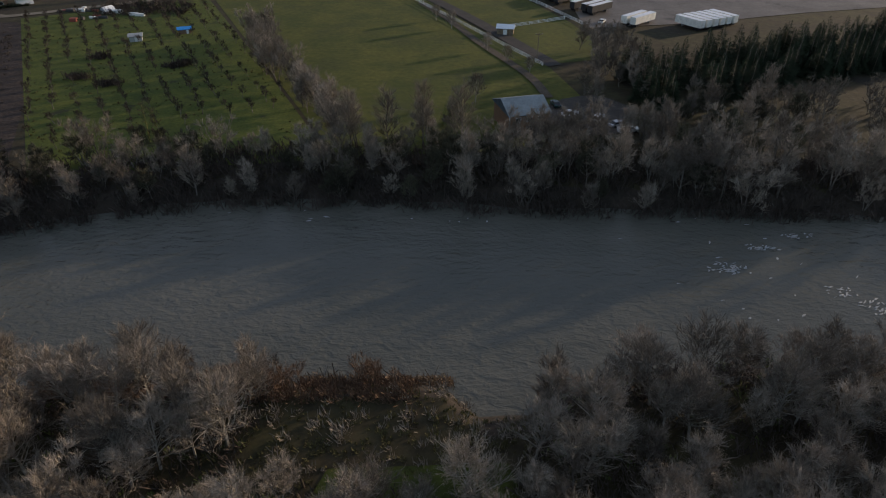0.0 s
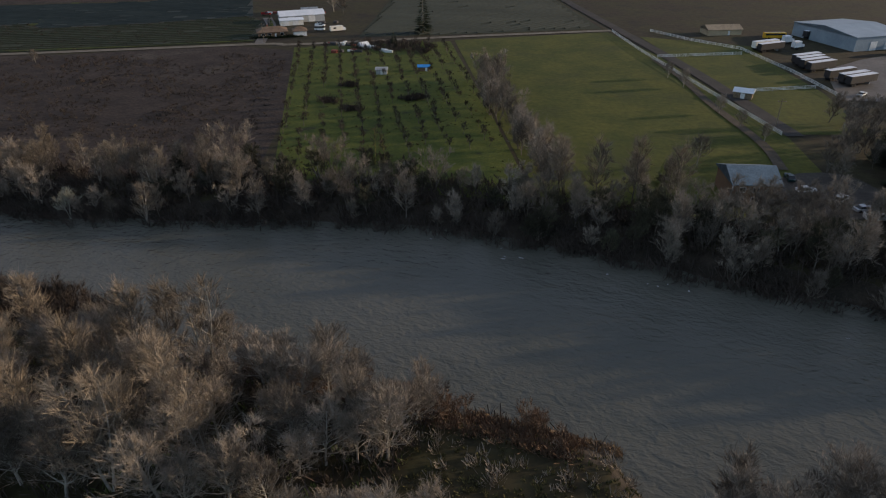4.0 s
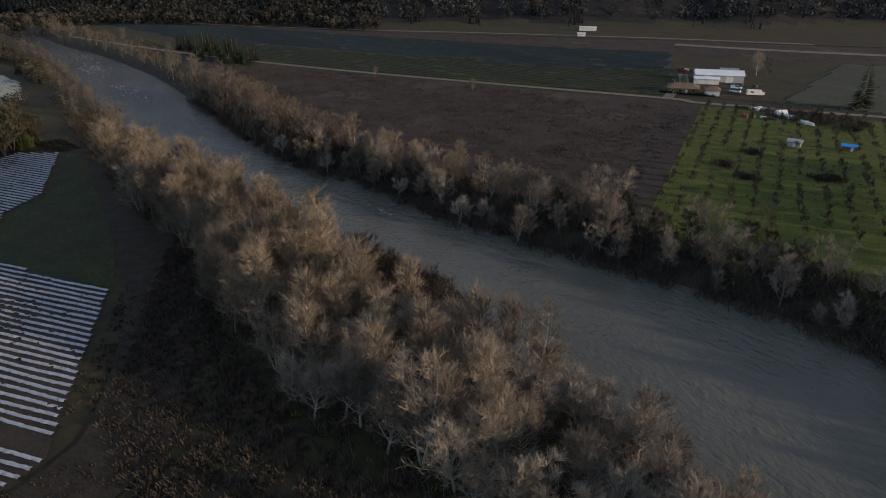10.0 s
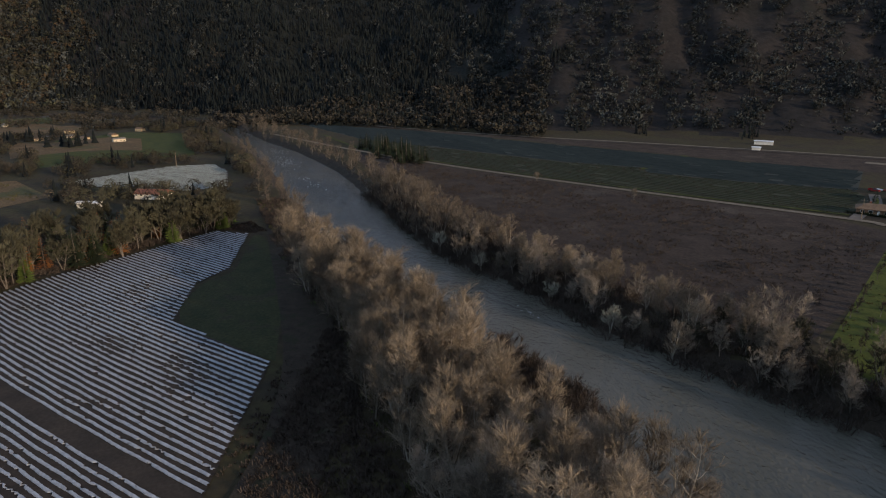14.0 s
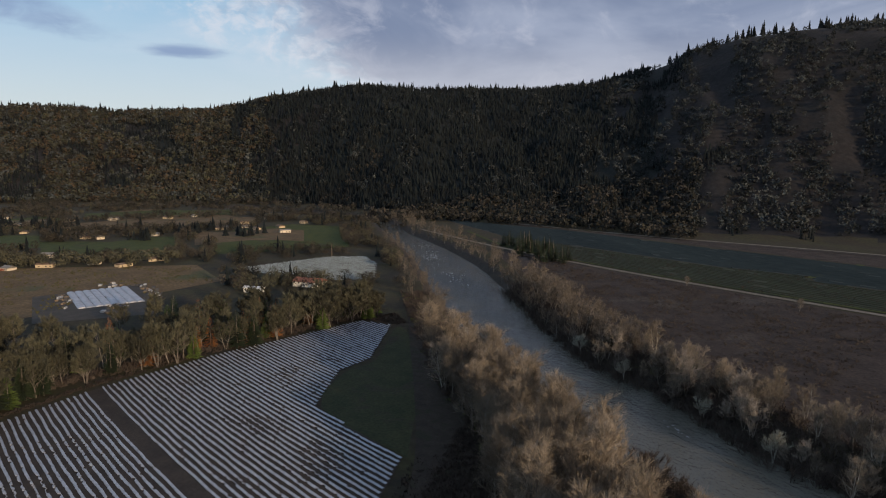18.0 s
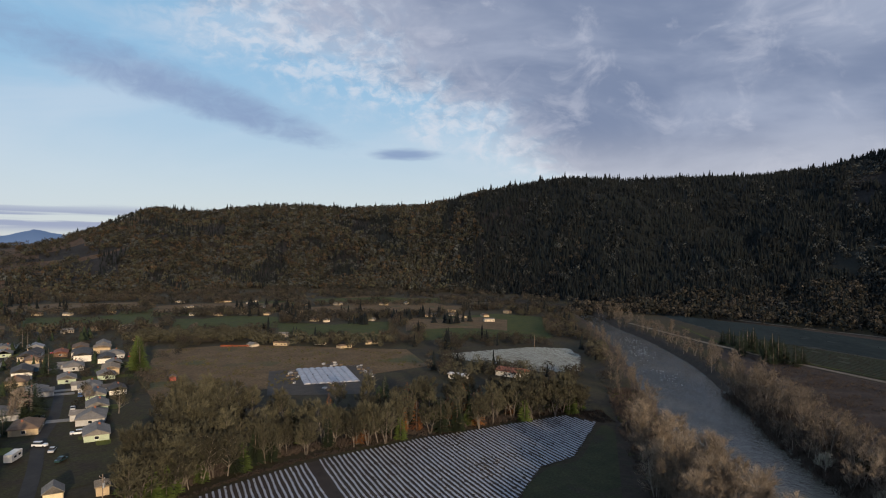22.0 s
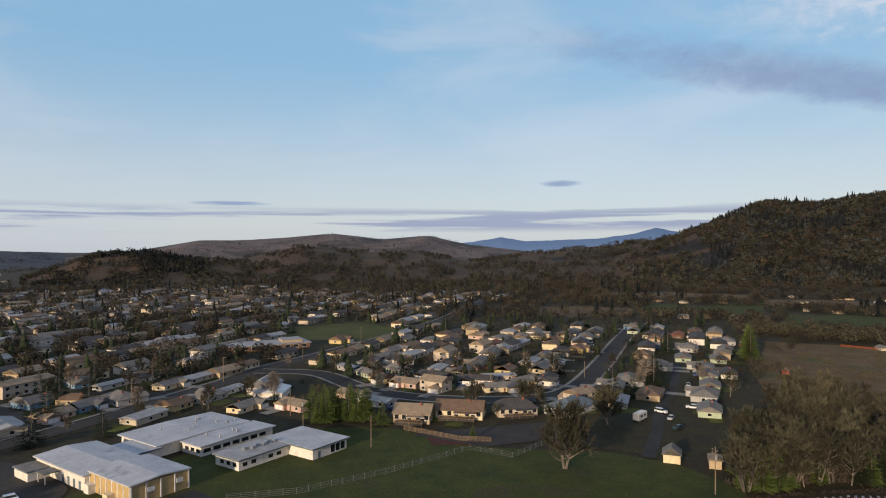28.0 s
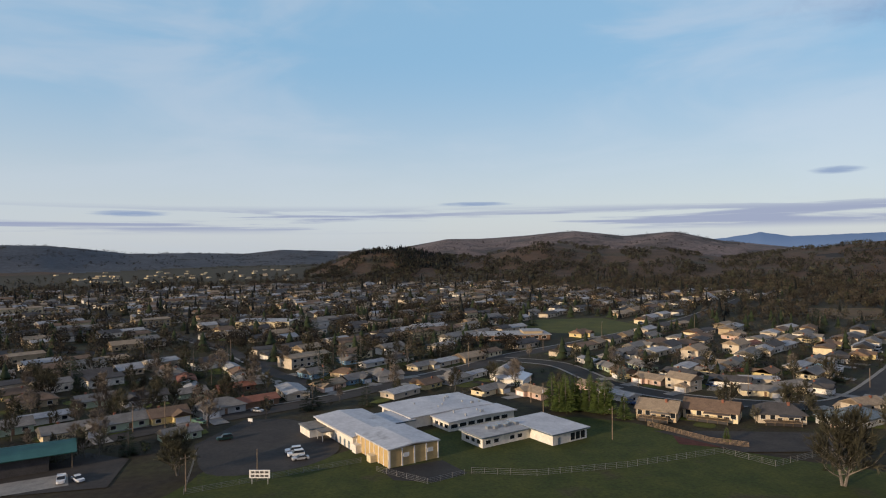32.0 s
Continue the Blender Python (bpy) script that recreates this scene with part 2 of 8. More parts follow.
M["crop_green"] = material("green_crop_field", (0.0221, 0.0263, 0.0145), (0.0323, 0.0365, 0.0187), 20, 0.9, 0.2, 0.1, stretch=(0.2, 2.0, 1, 26))
M["soil"] = material("damp_soil", (0.024, 0.018, 0.014), (0.044, 0.033, 0.025), 6, 0.85, 0.3, 0.12)
M["dirt"] = material("dirt_track", (0.050, 0.040, 0.029), (0.085, 0.068, 0.049), 3, 0.95, 0.25, 0.08)
M["gravel"] = material("gravel_lot", (0.0980, 0.0840, 0.0700), (0.1540, 0.1330, 0.1120), 12, 0.6, 0.2, 0.05, spot=(0.0560, 0.0490, 0.0420, 0.08, 0.55))
M["asphalt"] = material("asphalt", (0.0238, 0.0229, 0.0229), (0.0365, 0.0348, 0.0331), 7, 0.9, 0.15, 0.02, spot=(0.0255, 0.0255, 0.0272, 0.15, 0.6))
M["old_asphalt"] = material("worn_asphalt", (0.0320, 0.0288, 0.0272), (0.0496, 0.0440, 0.0392), 8, 0.9, 0.2, 0.02, spot=(0.0280, 0.0272, 0.0272, 0.10, 0.57))
M["concrete"] = material("concrete", (0.19, 0.18, 0.165), (0.27, 0.255, 0.23), 4, 0.9, 0.15, 0.02)
M["bark"] = material("grey_bark", (0.0960, 0.0816, 0.0672), (0.1920, 0.1680, 0.1440), 1.2, 0.95, 0.3, 0.05, per=0.3)
M["bark_pale"] = material("pale_bark", (0.22, 0.20, 0.17), (0.36, 0.33, 0.28), 1.2, 0.95, 0.3, 0.05, per=0.25)
M["bark_moss"] = material("mossy_bark", (0.10, 0.10, 0.03), (0.20, 0.18, 0.05), 1.2, 0.95, 0.3, 0.05, per=0.3)
M["twig_tan"] = material("tan_twigs", (0.1244, 0.1022, 0.0783), (0.2355, 0.1911, 0.1422), 5, 0.9, 0.35, per=0.4)
M["twig_grey"] = material("grey_twigs", (0.1283, 0.1069, 0.0855), (0.2673, 0.2267, 0.1839), 5, 0.9, 0.35, per=0.45)
M["twig_far"] = material("far_bank_twigs", (0.078, 0.066, 0.053), (0.150, 0.124, 0.097), 5, 0.9, 0.35, island=0.3)
M["twig_pale"] = material("lichen_pale_twigs", (0.24, 0.23, 0.18), (0.36, 0.34, 0.27), 4, 0.9, 0.25, per=0.2)
M["twig_oak"] = material("lichen_oak_twigs", (0.0332, 0.0320, 0.0198), (0.0863, 0.0812, 0.0512), 4, 0.9, 0.4, per=0.45)
M["twig_dark"] = material("dark_twigs", (0.036, 0.028, 0.023), (0.066, 0.051, 0.041), 3, 0.95, 0.3, per=0.3)
M["twig_red"] = material("red_brown_twigs", (0.085, 0.052, 0.034), (0.145, 0.092, 0.058), 3, 0.95, 0.3, per=0.3)
M["rust_leaf"] = material("rusty_leaves", (0.16, 0.060, 0.020), (0.26, 0.110, 0.035), 2, 0.9, 0.3, per=0.2)
M["needle"] = material("fir_needles", (0.0116, 0.0188, 0.0087), (0.0260, 0.0376, 0.0145), 3, 0.9, 0.3, per=0.3)
M["needle_blue"] = material("spruce_needles", (0.06, 0.085, 0.085), (0.12, 0.15, 0.14), 2, 0.9, 0.3)
M["needle_bright"] = material("cedar_foliage", (0.050, 0.080, 0.016), (0.095, 0.125, 0.028), 2, 0.9, 0.3, per=0.2)
M["ivy"] = material("ivy_leaves", (0.055, 0.075, 0.014), (0.11, 0.13, 0.03), 1.5, 0.7, 0.3)
# far firs, blued and darkened in colour for haze and hill shade
M["fir_far"] = material("far_hazed_fir_needles", (0.0025, 0.0046, 0.0053), (0.0060, 0.0092, 0.0089), 60, 0.95, 0.2, island=0.45)
M["fir_mid"] = material("far_hazed_fir_needles_pale", (0.0060, 0.0092, 0.0090), (0.0108, 0.0148, 0.0132), 60, 0.95, 0.2, island=0.45)
M["fir_deep"] = material("far_hazed_fir_needles_deep", (0.0015, 0.0032, 0.0039), (0.0034, 0.0058, 0.0060), 60, 0.95, 0.2, island=0.4)
# far crowns and brush: hillside shade is put into these base colours too
M["broad_far"] = material("far_bare_crowns", (0.0192, 0.0188, 0.0144), (0.0376, 0.0344, 0.0248), 120, 0.95, 0.2, island=0.3)
M["broad_dark"] = material("far_dark_crowns", (0.0088, 0.0100, 0.0084), (0.0176, 0.0184, 0.0144), 120, 0.95, 0.2, island=0.3)
M["broad_olive"] = material("far_olive_crowns", (0.0333, 0.0354, 0.0229), (0.0624, 0.0624, 0.0395), 120, 0.95, 0.2, island=0.3)
M["broad_rust"] = material("far_rusty_crowns", (0.0400, 0.0290, 0.0180), (0.0660, 0.0470, 0.0280), 120, 0.95, 0.2, island=0.3)
M["lichen_far"] = material("far_lichen_crowns", (0.0286, 0.0340, 0.0351), (0.0616, 0.0680, 0.0649), 90, 0.95, 0.2, island=0.3)
M["lichen_dark"] = material("far_grey_brush", (0.0112, 0.0136, 0.0144), (0.0224, 0.0248, 0.0240), 90, 0.95, 0.2, island=0.3)
M["town_twig"] = material("town_bare_crowns", (0.030, 0.0255, 0.019), (0.064, 0.053, 0.039), 60, 0.95, 0.3, island=0.3)
M["town_dark"] = material("town_dark_crowns", (0.014, 0.013, 0.010), (0.030, 0.026, 0.020), 60, 0.95, 0.3, island=0.3)
M["town_olive"] = material("town_lichen_crowns", (0.036, 0.034, 0.021), (0.070, 0.065, 0.040), 60, 0.95, 0.3, island=0.3)
M["broad_grey"] = material("far_grey_crowns", (0.0255, 0.0232, 0.0195), (0.0555, 0.0488, 0.0390), 90, 0.95, 0.2, island=0.4)
M["town"] = material("garden_ground", (0.0255, 0.0180, 0.0105), (0.0345, 0.0338, 0.0083), 9, 0.95, 0.5, 0.15, spot=(0.0465, 0.0375, 0.0277, 0.06, 0.60))
M["pasture"] = material("tawny_pasture", (0.0875, 0.0550, 0.0250), (0.1375, 0.0900, 0.0425), 14, 0.95, 0.4, 0.2, spot=(0.0600, 0.0625, 0.0250, 0.03, 0.55))
M["track"] = material("pale_track", (0.13, 0.11, 0.085), (0.19, 0.165, 0.13), 4, 0.95, 0.25, 0.05)
M["gravel_dark"] = material("dark_gravel", (0.0385, 0.0330, 0.0275), (0.0605, 0.0523, 0.0440), 5, 0.85, 0.25, 0.05)
M["reed_grass"] = material("rough_grass", (0.055, 0.055, 0.018), (0.10, 0.085, 0.035), 1.5, 0.95, 0.3)
M["reed"] = material("dry_reeds", (0.15, 0.10, 0.06), (0.28, 0.19, 0.115), 2, 0.95, 0.3)
M["reed_dull"] = material("dead_grass", (0.042, 0.033, 0.026), (0.085, 0.066, 0.050), 2, 0.95, 0.3)


def water_material():
    m = bpy.data.materials.new("river_water")
    m.use_nodes = True
    n, l = m.node_tree.nodes, m.node_tree.links
    b = n["Principled BSDF"]
    tc = n.new("ShaderNodeTexCoord")
    b.inputs["Base Color"].default_value = (0.030, 0.036, 0.030, 1)
    b.inputs["Roughness"].default_value, b.inputs["IOR"].default_value = 0.06, 1.33

    def noise_at(sx, sy, s, detail, warp):
        mp = n.new("ShaderNodeMapping")
        mp.inputs["Scale"].default_value = (sx, sy, 1)
        l.new(tc.outputs["Object"], mp.inputs[0])
        t = n.new("ShaderNodeTexNoise")
        t.inputs["Scale"].default_value, t.inputs["Detail"].default_value = s, detail
        t.inputs["Distortion"].default_value = warp
        l.new(mp.outputs[0], t.inputs["Vector"])
        return t.outputs["Fac"]

    def scaled(v, k, other=None):
        t = n.new("ShaderNodeMath")
        t.operation = "MULTIPLY_ADD"
        l.new(v, t.inputs[0])
        t.inputs[1].default_value, t.inputs[2].default_value = k, 0.0
        if other is not None:
            l.new(other, t.inputs[2])
        return t.outputs[0]

    # slow swell of the current, choppy wavelets where it runs fast, and fine ripple
    swell = scaled(noise_at(0.6, 1.0, 0.05, 3, 1.0), 0.9)
    fast = n.new("ShaderNodeMapRange")
    fast.inputs[1].default_value, fast.inputs[2].default_value, fast.inputs[3].default_value = 0.40, 0.62, 0.25
    l.new(noise_at(0.5, 1.0, 0.03, 3, 0.8), fast.inputs[0])
    chop = n.new("ShaderNodeMath")
    chop.operation = "MULTIPLY"
    l.new(noise_at(0.75, 1.25, 0.42, 3, 0.6), chop.inputs[0])
    l.new(fast.outputs[0], chop.inputs[1])
    rough_water = scaled(chop.outputs[0], 1.5, scaled(noise_at(0.7, 1.0, 1.1, 5, 0.4), 0.75, swell))
    bp = n.new("ShaderNodeBump")
    bp.inputs["Strength"].default_value, bp.inputs["Distance"].default_value = 0.8, 0.37
    l.new(rough_water, bp.inputs["Height"])
    l.new(bp.outputs[0], b.inputs["Normal"])
    # silt clouds in the current
    mix = n.new("ShaderNodeMix")
    mix.data_type = "RGBA"
    mix.inputs[6].default_value, mix.inputs[7].default_value = (0.060, 0.064, 0.053, 1), (0.110, 0.107, 0.089, 1)
    l.new(noise_at(0.5, 1.0, 0.035, 4, 1.5), mix.inputs[0])
    l.new(mix.outputs[2], b.inputs["Base Color"])
    return m


M["water"] = water_material()


# ---- mesh helpers ----
def mesh_of(name, verts, faces, mat, smooth=False):
    me = bpy.data.meshes.new(name)
    me.from_pydata([tuple(v) for v in verts], [], faces)
    if mat:
        me.materials.append(mat)
    if smooth:
        me.polygons.foreach_set("use_smooth", [True] * len(me.polygons))
    me.update()
    return me


def fast_mesh(name, verts, faces, mats, index=None):
    """A mesh from arrays of points and of equal-sided faces."""
    verts, faces = np.asarray(verts, np.float32), np.asarray(faces, np.int32)
    me = bpy.data.meshes.new(name)
    me.vertices.add(len(verts))
    me.vertices.foreach_set("co", verts.ravel())
    me.loops.add(faces.size)
    me.loops.foreach_set("vertex_index", faces.ravel())
    me.polygons.add(len(faces))
    me.polygons.foreach_set("loop_start", np.arange(0, faces.size, faces.shape[1], dtype=np.int32))
    for m in mats:
        me.materials.append(m)
    if index is not None:
        me.polygons.foreach_set("material_index", np.asarray(index, np.int32))
    me.update(calc_edges=True)
    return me


def thing(name, label, category, m=None, group="", kind=""):
    ob = new(name)
    ob.empty_display_size = 0.3
    if m is not None:
        ob.matrix_world = m
    return tagged(ob, label, category, group, kind)


def part(name, data, mat, parent, label=""):
    """Links a bmesh or a mesh as one mesh object under a thing or a part."""
    if isinstance(data, bmesh.types.BMesh):
        me = bpy.data.meshes.new(name)
        data.to_mesh(me)
        data.free()
        data = me
    if mat and not data.materials:
        data.materials.append(mat)
    ob = new(name, data)
    if parent is not None:
        ob.parent = parent
    return tagged(ob, label)


class Geo:
    """Collects boxes, bars and slabs, and turns them into one mesh."""

    def __init__(self):
        self.v, self.f = [], []

    def add(self, verts, faces):
        o = len(self.v)
        self.v.extend(verts)
        self.f.extend([tuple(i + o for i in f) for f in faces])
        return self

    def box(self, x0, y0, z0, x1, y1, z1):
        c = [(x, y, z) for z in (z0, z1) for y in (y0, y1) for x in (x0, x1)]
        return self.add(c, [(0, 2, 3, 1), (4, 5, 7, 6), (0, 1, 5, 4), (2, 6, 7, 3), (0, 4, 6, 2), (1, 3, 7, 5)])

    def prism(self, poly, z0, z1):
        k = len(poly)
        v = [(x, y, z0) for x, y in poly] + [(x, y, z1) for x, y in poly]
        f = [tuple(range(k - 1, -1, -1)), tuple(range(k, 2 * k))]
        f += [(i, (i + 1) % k, k + (i + 1) % k, k + i) for i in range(k)]
        return self.add(v, f)

    def rod(self, p, q, r0, r1=None, sides=6):
        p, q = Vector(p), Vector(q)
        r1 = r0 if r1 is None else r1
        a = (q - p).normalized()
        u = a.orthogonal().normalized()
        w = a.cross(u)
        ring = [(math.cos(2 * math.pi * i / sides), math.sin(2 * math.pi * i / sides)) for i in range(sides)]
        v = [tuple(p + (u * c + w * s) * r0) for c, s in ring] + [tuple(q + (u * c + w * s) * r1) for c, s in ring]
        f = [(i, (i + 1) % sides, sides + (i + 1) % sides, sides + i) for i in range(sides)]
        f += [tuple(range(sides - 1, -1, -1)), tuple(range(sides, 2 * sides))]
        return self.add(v, f)

    def mesh(self, name, mat, smooth=False):
        return mesh_of(name, self.v, self.f, mat, smooth)


def inside(x, y, poly):
    hit, j = False, len(poly) - 1
    for i in range(len(poly)):
        (xi, yi), (xj, yj) = poly[i], poly[j]
        if (yi > y) != (yj > y) and x < (xj - xi) * (y - yi) / (yj - yi) + xi:
            hit = not hit
        j = i
    return hit


def smoothed(line, steps=6):
    """A soft curve through the given corners."""
    pts = [Vector((*p, 0)) for p in line]
    pts = [2 * pts[0] - pts[1]] + pts + [2 * pts[-1] - pts[-2]]
    out = []
    for i in range(1, len(pts) - 2):
        a, b, c, d = pts[i - 1:i + 3]
        for k in range(steps):
            t = k / steps
            out.append(0.5 * (2 * b + (c - a) * t + (2 * a - 5 * b + 4 * c - d) * t * t + (3 * b - a - 3 * c + d) * t ** 3))
    out.append(pts[-2])
    return [(p.x, p.y) for p in out]


def ribbon(line, width, z, mat, name, smooth_it=True, crown=0.0):
    pts = smoothed(line) if smooth_it else line
    v, f = [], []
    for i, (x, y) in enumerate(pts):
        ax, ay = pts[max(i - 1, 0)]
        bx, by = pts[min(i + 1, len(pts) - 1)]
        d = math.hypot(bx - ax, by - ay) or 1
        nx, ny = -(by - ay) / d, (bx - ax) / d
        for s, h in ((-0.5, 0), (0, crown), (0.5, 0)):
            v.append((x + nx * width * s, y + ny * width * s, z + h))
        if i:
            o = 3 * i
            f += [(o - 3, o - 2, o + 1, o), (o - 2, o - 1, o + 2, o + 1)]
    return mesh_of(name, v, [g[::-1] for g in f], mat)

# ---- the lie of the land ----
FAR_BANK = [(-1000, -150), (-900, -70), (-820, 0), (-740, 42), (-600, 58), (-516, 74), (-420, 84), (-310, 84), (-240, 82), (-200, 84), (-166, 94),
            (-130, 97), (-104, 105), (-85, 112), (-65, 118), (-45, 122), (-10, 122), (20, 118), (50, 118), (95, 116), (300, 118)]
NEAR_BANK = [(-1000, -230), (-900, -150), (-820, -45), (-711, 28), (-600, 38), (-493, 44), (-430, 46), (-300, 44), (-246, 43), (-180, 48), (-130, 56),
             (-100, 63), (-81, 63), (-54, 67), (-19, 68), (0, 67), (5, 61), (12, 61), (18, 66), (30, 70), (68, 72), (300, 74)]
fbx, fby = zip(*FAR_BANK)
nbx, nby = zip(*NEAR_BANK)
WATER_Z = -3.0


def table(xs_, ys_, lo, hi, step):
    """A curve through points as a quick lookup."""
    ticks = np.arange(lo, hi + step, step)
    vals, top = np.interp(ticks, xs_, ys_).tolist(), len(ticks) - 2

    def at(x):
        u = (x - lo) / step
        k = min(max(int(u), 0), top)
        t = min(max(u - k, 0.0), 1.0)
        return vals[k] + (vals[k + 1] - vals[k]) * t

    return at


bank_far = table(fbx, fby, -1000, 300, 1.0)
bank_near = table(nbx, nby, -1000, 300, 1.0)


# skyline layers: heading, then height angle of the ridge, its distance and the foot's distance
LAYERS = [
    [(-20, 1, 1500, 1000), (10, 3, 1400, 800), (30, 8, 1250, 640), (48, 10.0, 1200, 612), (53, 10.0, 1200, 606), (57, 9.8, 1220, 604), (60, 9.1, 1260, 606),
     (64, 7.7, 1320, 618), (68.6, 6.6, 1380, 630), (74, 6.1, 1450, 680), (80, 6.2, 1500, 720), (85, 6.3, 1500, 770), (89, 6.5, 1500, 860),
     (94, 5.8, 1520, 980), (98, 4.9, 1560, 1040), (101.4, 4.1, 1600, 1080), (106, 3.9, 1640, 1130), (110, 3.9, 1680, 1160), (114, 4.0, 1700, 1180)],
    [(114, 4.0, 1700, 1180), (117, 3.7, 1720, 1180), (120, 3.3, 1760, 1160), (124, 3.5, 1800, 1120), (126.3, 2.8, 1840, 1100), (128.4, 1.7, 1880, 1080),
     (131, 0.9, 1950, 1060), (136, 0.3, 2050, 1060), (142, -0.3, 2100, 1080), (148, -1.1, 2100, 1100), (152.5, -0.4, 2000, 1120), (158, -0.2, 1950, 1140),
     (163, 0.4, 1900, 1150), (167.6, -0.7, 1850, 1180), (171, -0.9, 1700, 1220), (175.6, -0.1, 1600, 1250), (178.8, -0.3, 1600, 1260), (184, -2.2, 1700, 1300)],
    [(128, -2.0, 3300, 2300), (148.4, 0.4, 3300, 2300), (152, 1.2, 3300, 2300), (156, 0.9, 3300, 2300), (160.3, 1.4, 3300, 2300), (165, 1.0, 3400, 2300),
     (168.5, 0.8, 3500, 2300), (171.5, 0.8, 3500, 2300), (176, 0.0, 3500, 2400), (180, -0.2, 3600, 2500), (186, 0.0, 3400, 2400), (189, -0.3, 3400, 2400),
     (193, -0.2, 3200, 2200), (198, -0.2, 3000, 2000), (201, 0.2, 2900, 1900), (204, 0.5, 2800, 1800), (208, 0.6, 2800, 1800), (220, 0.8, 2800, 1800)],
]


CURVES = [[table([q[0] for q in rows], [q[i] for q in rows], rows[0][0], rows[-1][0], 0.1) for i in (1, 2, 3)] for rows in LAYERS]


def relief(az, r):
    """Height of the hills; az in degrees, counter-clockwise from north."""
    z = 0.0
    for k, rows in enumerate(LAYERS):
        a = az if az > (-60 if k == 0 else 0) else az + 360
        first, last = rows[0][0], rows[-1][0]
        if a < first - 8 or a > last + 12:
            continue
        fade = 1.0
        if a < first:
            fade = 1 - (first - a) / 8
        elif a > last:
            fade = 1 - (a - last) / 12
        e, rr, rb = (curve(a) for curve in CURVES[k])
        top = (62 + rr * math.tan(radians(e))) * fade
        if r <= rb or top <= 0:
            continue
        s = (r - rb) / (rr - rb)
        if s < 1:
            h = top * (0.25 * s + 0.75 * (s * s * (3 - 2 * s)))
            h += top * 0.09 * s * (1 - s) * 4 * (noise.noise(Vector((az * 0.16, r * 0.004, k))) + 0.5 * noise.noise(Vector((az * 0.4, r * 0.012, k))) + 0.25 * noise.noise(Vector((az * 1.1, r * 0.03, k))))
        else:
            h = top - 0.12 * (r - rr)
        z = max(z, h)
    return z


def land(x, y):
    r = math.hypot(x, y)
    z = relief(math.degrees(math.atan2(-x, y)), r) if r > 480 else 0.0
    if -1000 < x < 300 and r < 1000:
        f, n = bank_far(x), bank_near(x)
        wob = 1.6 * noise.noise(Vector((x * 0.09, y * 0.09, 3)))
        d = min(y - n, f - y) + wob
        if d > -5:
            z = min(z, -5.2 * min(1.0, (d + 5) / 8.0))
    return z


def build_ground():
    na, radii = 600, [2.0]
    while radii[-1] < 4900:
        radii.append(radii[-1] * 1.024 + 0.15)
    v, f = [(0, 0, 0)], []
    for r in radii:
        for i in range(na):
            a = 2 * math.pi * i / na
            x, y = -r * math.sin(a), r * math.cos(a)
            v.append((x, y, land(x, y)))
    for i in range(na):
        f.append((0, 1 + i, 1 + (i + 1) % na))
    for k in range(len(radii) - 1):
        o = 1 + k * na
        for i in range(na):
            j = (i + 1) % na
            f.append((o + i, o + na + i, o + na + j, o + j))
    me = mesh_of("ground", v, f, M["ground"], True)
    me.materials.append(M["hill"])
    me.materials.append(M["bank"])
    me.materials.append(M["hill_sunlit"])
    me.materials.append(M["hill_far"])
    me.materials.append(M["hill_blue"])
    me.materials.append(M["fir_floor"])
    for p in me.polygons:
        if p.center.z > 3:
            a, r = math.degrees(math.atan2(-p.center.x, p.center.y)) % 360, math.hypot(p.center.x, p.center.y)
            # shaded, sunlit and hazed hill colours are chosen by heading and distance
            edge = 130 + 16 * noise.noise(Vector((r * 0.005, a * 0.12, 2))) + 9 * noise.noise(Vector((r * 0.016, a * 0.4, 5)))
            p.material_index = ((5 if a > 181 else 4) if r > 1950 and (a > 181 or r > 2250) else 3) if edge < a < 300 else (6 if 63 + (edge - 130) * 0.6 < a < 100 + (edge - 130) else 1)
        elif p.center.z < -0.2:
            p.material_index = 2
    return me


tagged(new("ground", build_ground()), "brown and green winter ground rising to hills", "ground", kind="structure")

# the river, one sheet between its banks
xs = sorted(set([p[0] for p in FAR_BANK + NEAR_BANK]))
wv, wf = [], []
for i, x in enumerate(xs):
    wv += [(x, bank_near(x) - 7, WATER_Z), (x, bank_far(x) + 7, WATER_Z)]
    if i:
        wf.append((2 * i - 2, 2 * i, 2 * i + 1, 2 * i - 1))
tagged(new("river", mesh_of("river", wv, wf, M["water"])), "grey-green rippled river between wooded banks", "river", kind="structure")

# far blue mountains, a plain backdrop, blue haze put into its colour and glow
mb = bpy.data.materials.new("distant_mountain_haze")
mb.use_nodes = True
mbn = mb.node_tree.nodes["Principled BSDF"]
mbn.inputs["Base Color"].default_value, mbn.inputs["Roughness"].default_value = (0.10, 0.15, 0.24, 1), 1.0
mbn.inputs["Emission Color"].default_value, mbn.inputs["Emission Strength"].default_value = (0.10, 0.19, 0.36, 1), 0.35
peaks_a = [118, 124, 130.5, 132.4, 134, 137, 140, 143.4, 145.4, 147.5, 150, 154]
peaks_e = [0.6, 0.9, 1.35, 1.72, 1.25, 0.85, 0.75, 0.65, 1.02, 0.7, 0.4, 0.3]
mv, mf = [], []
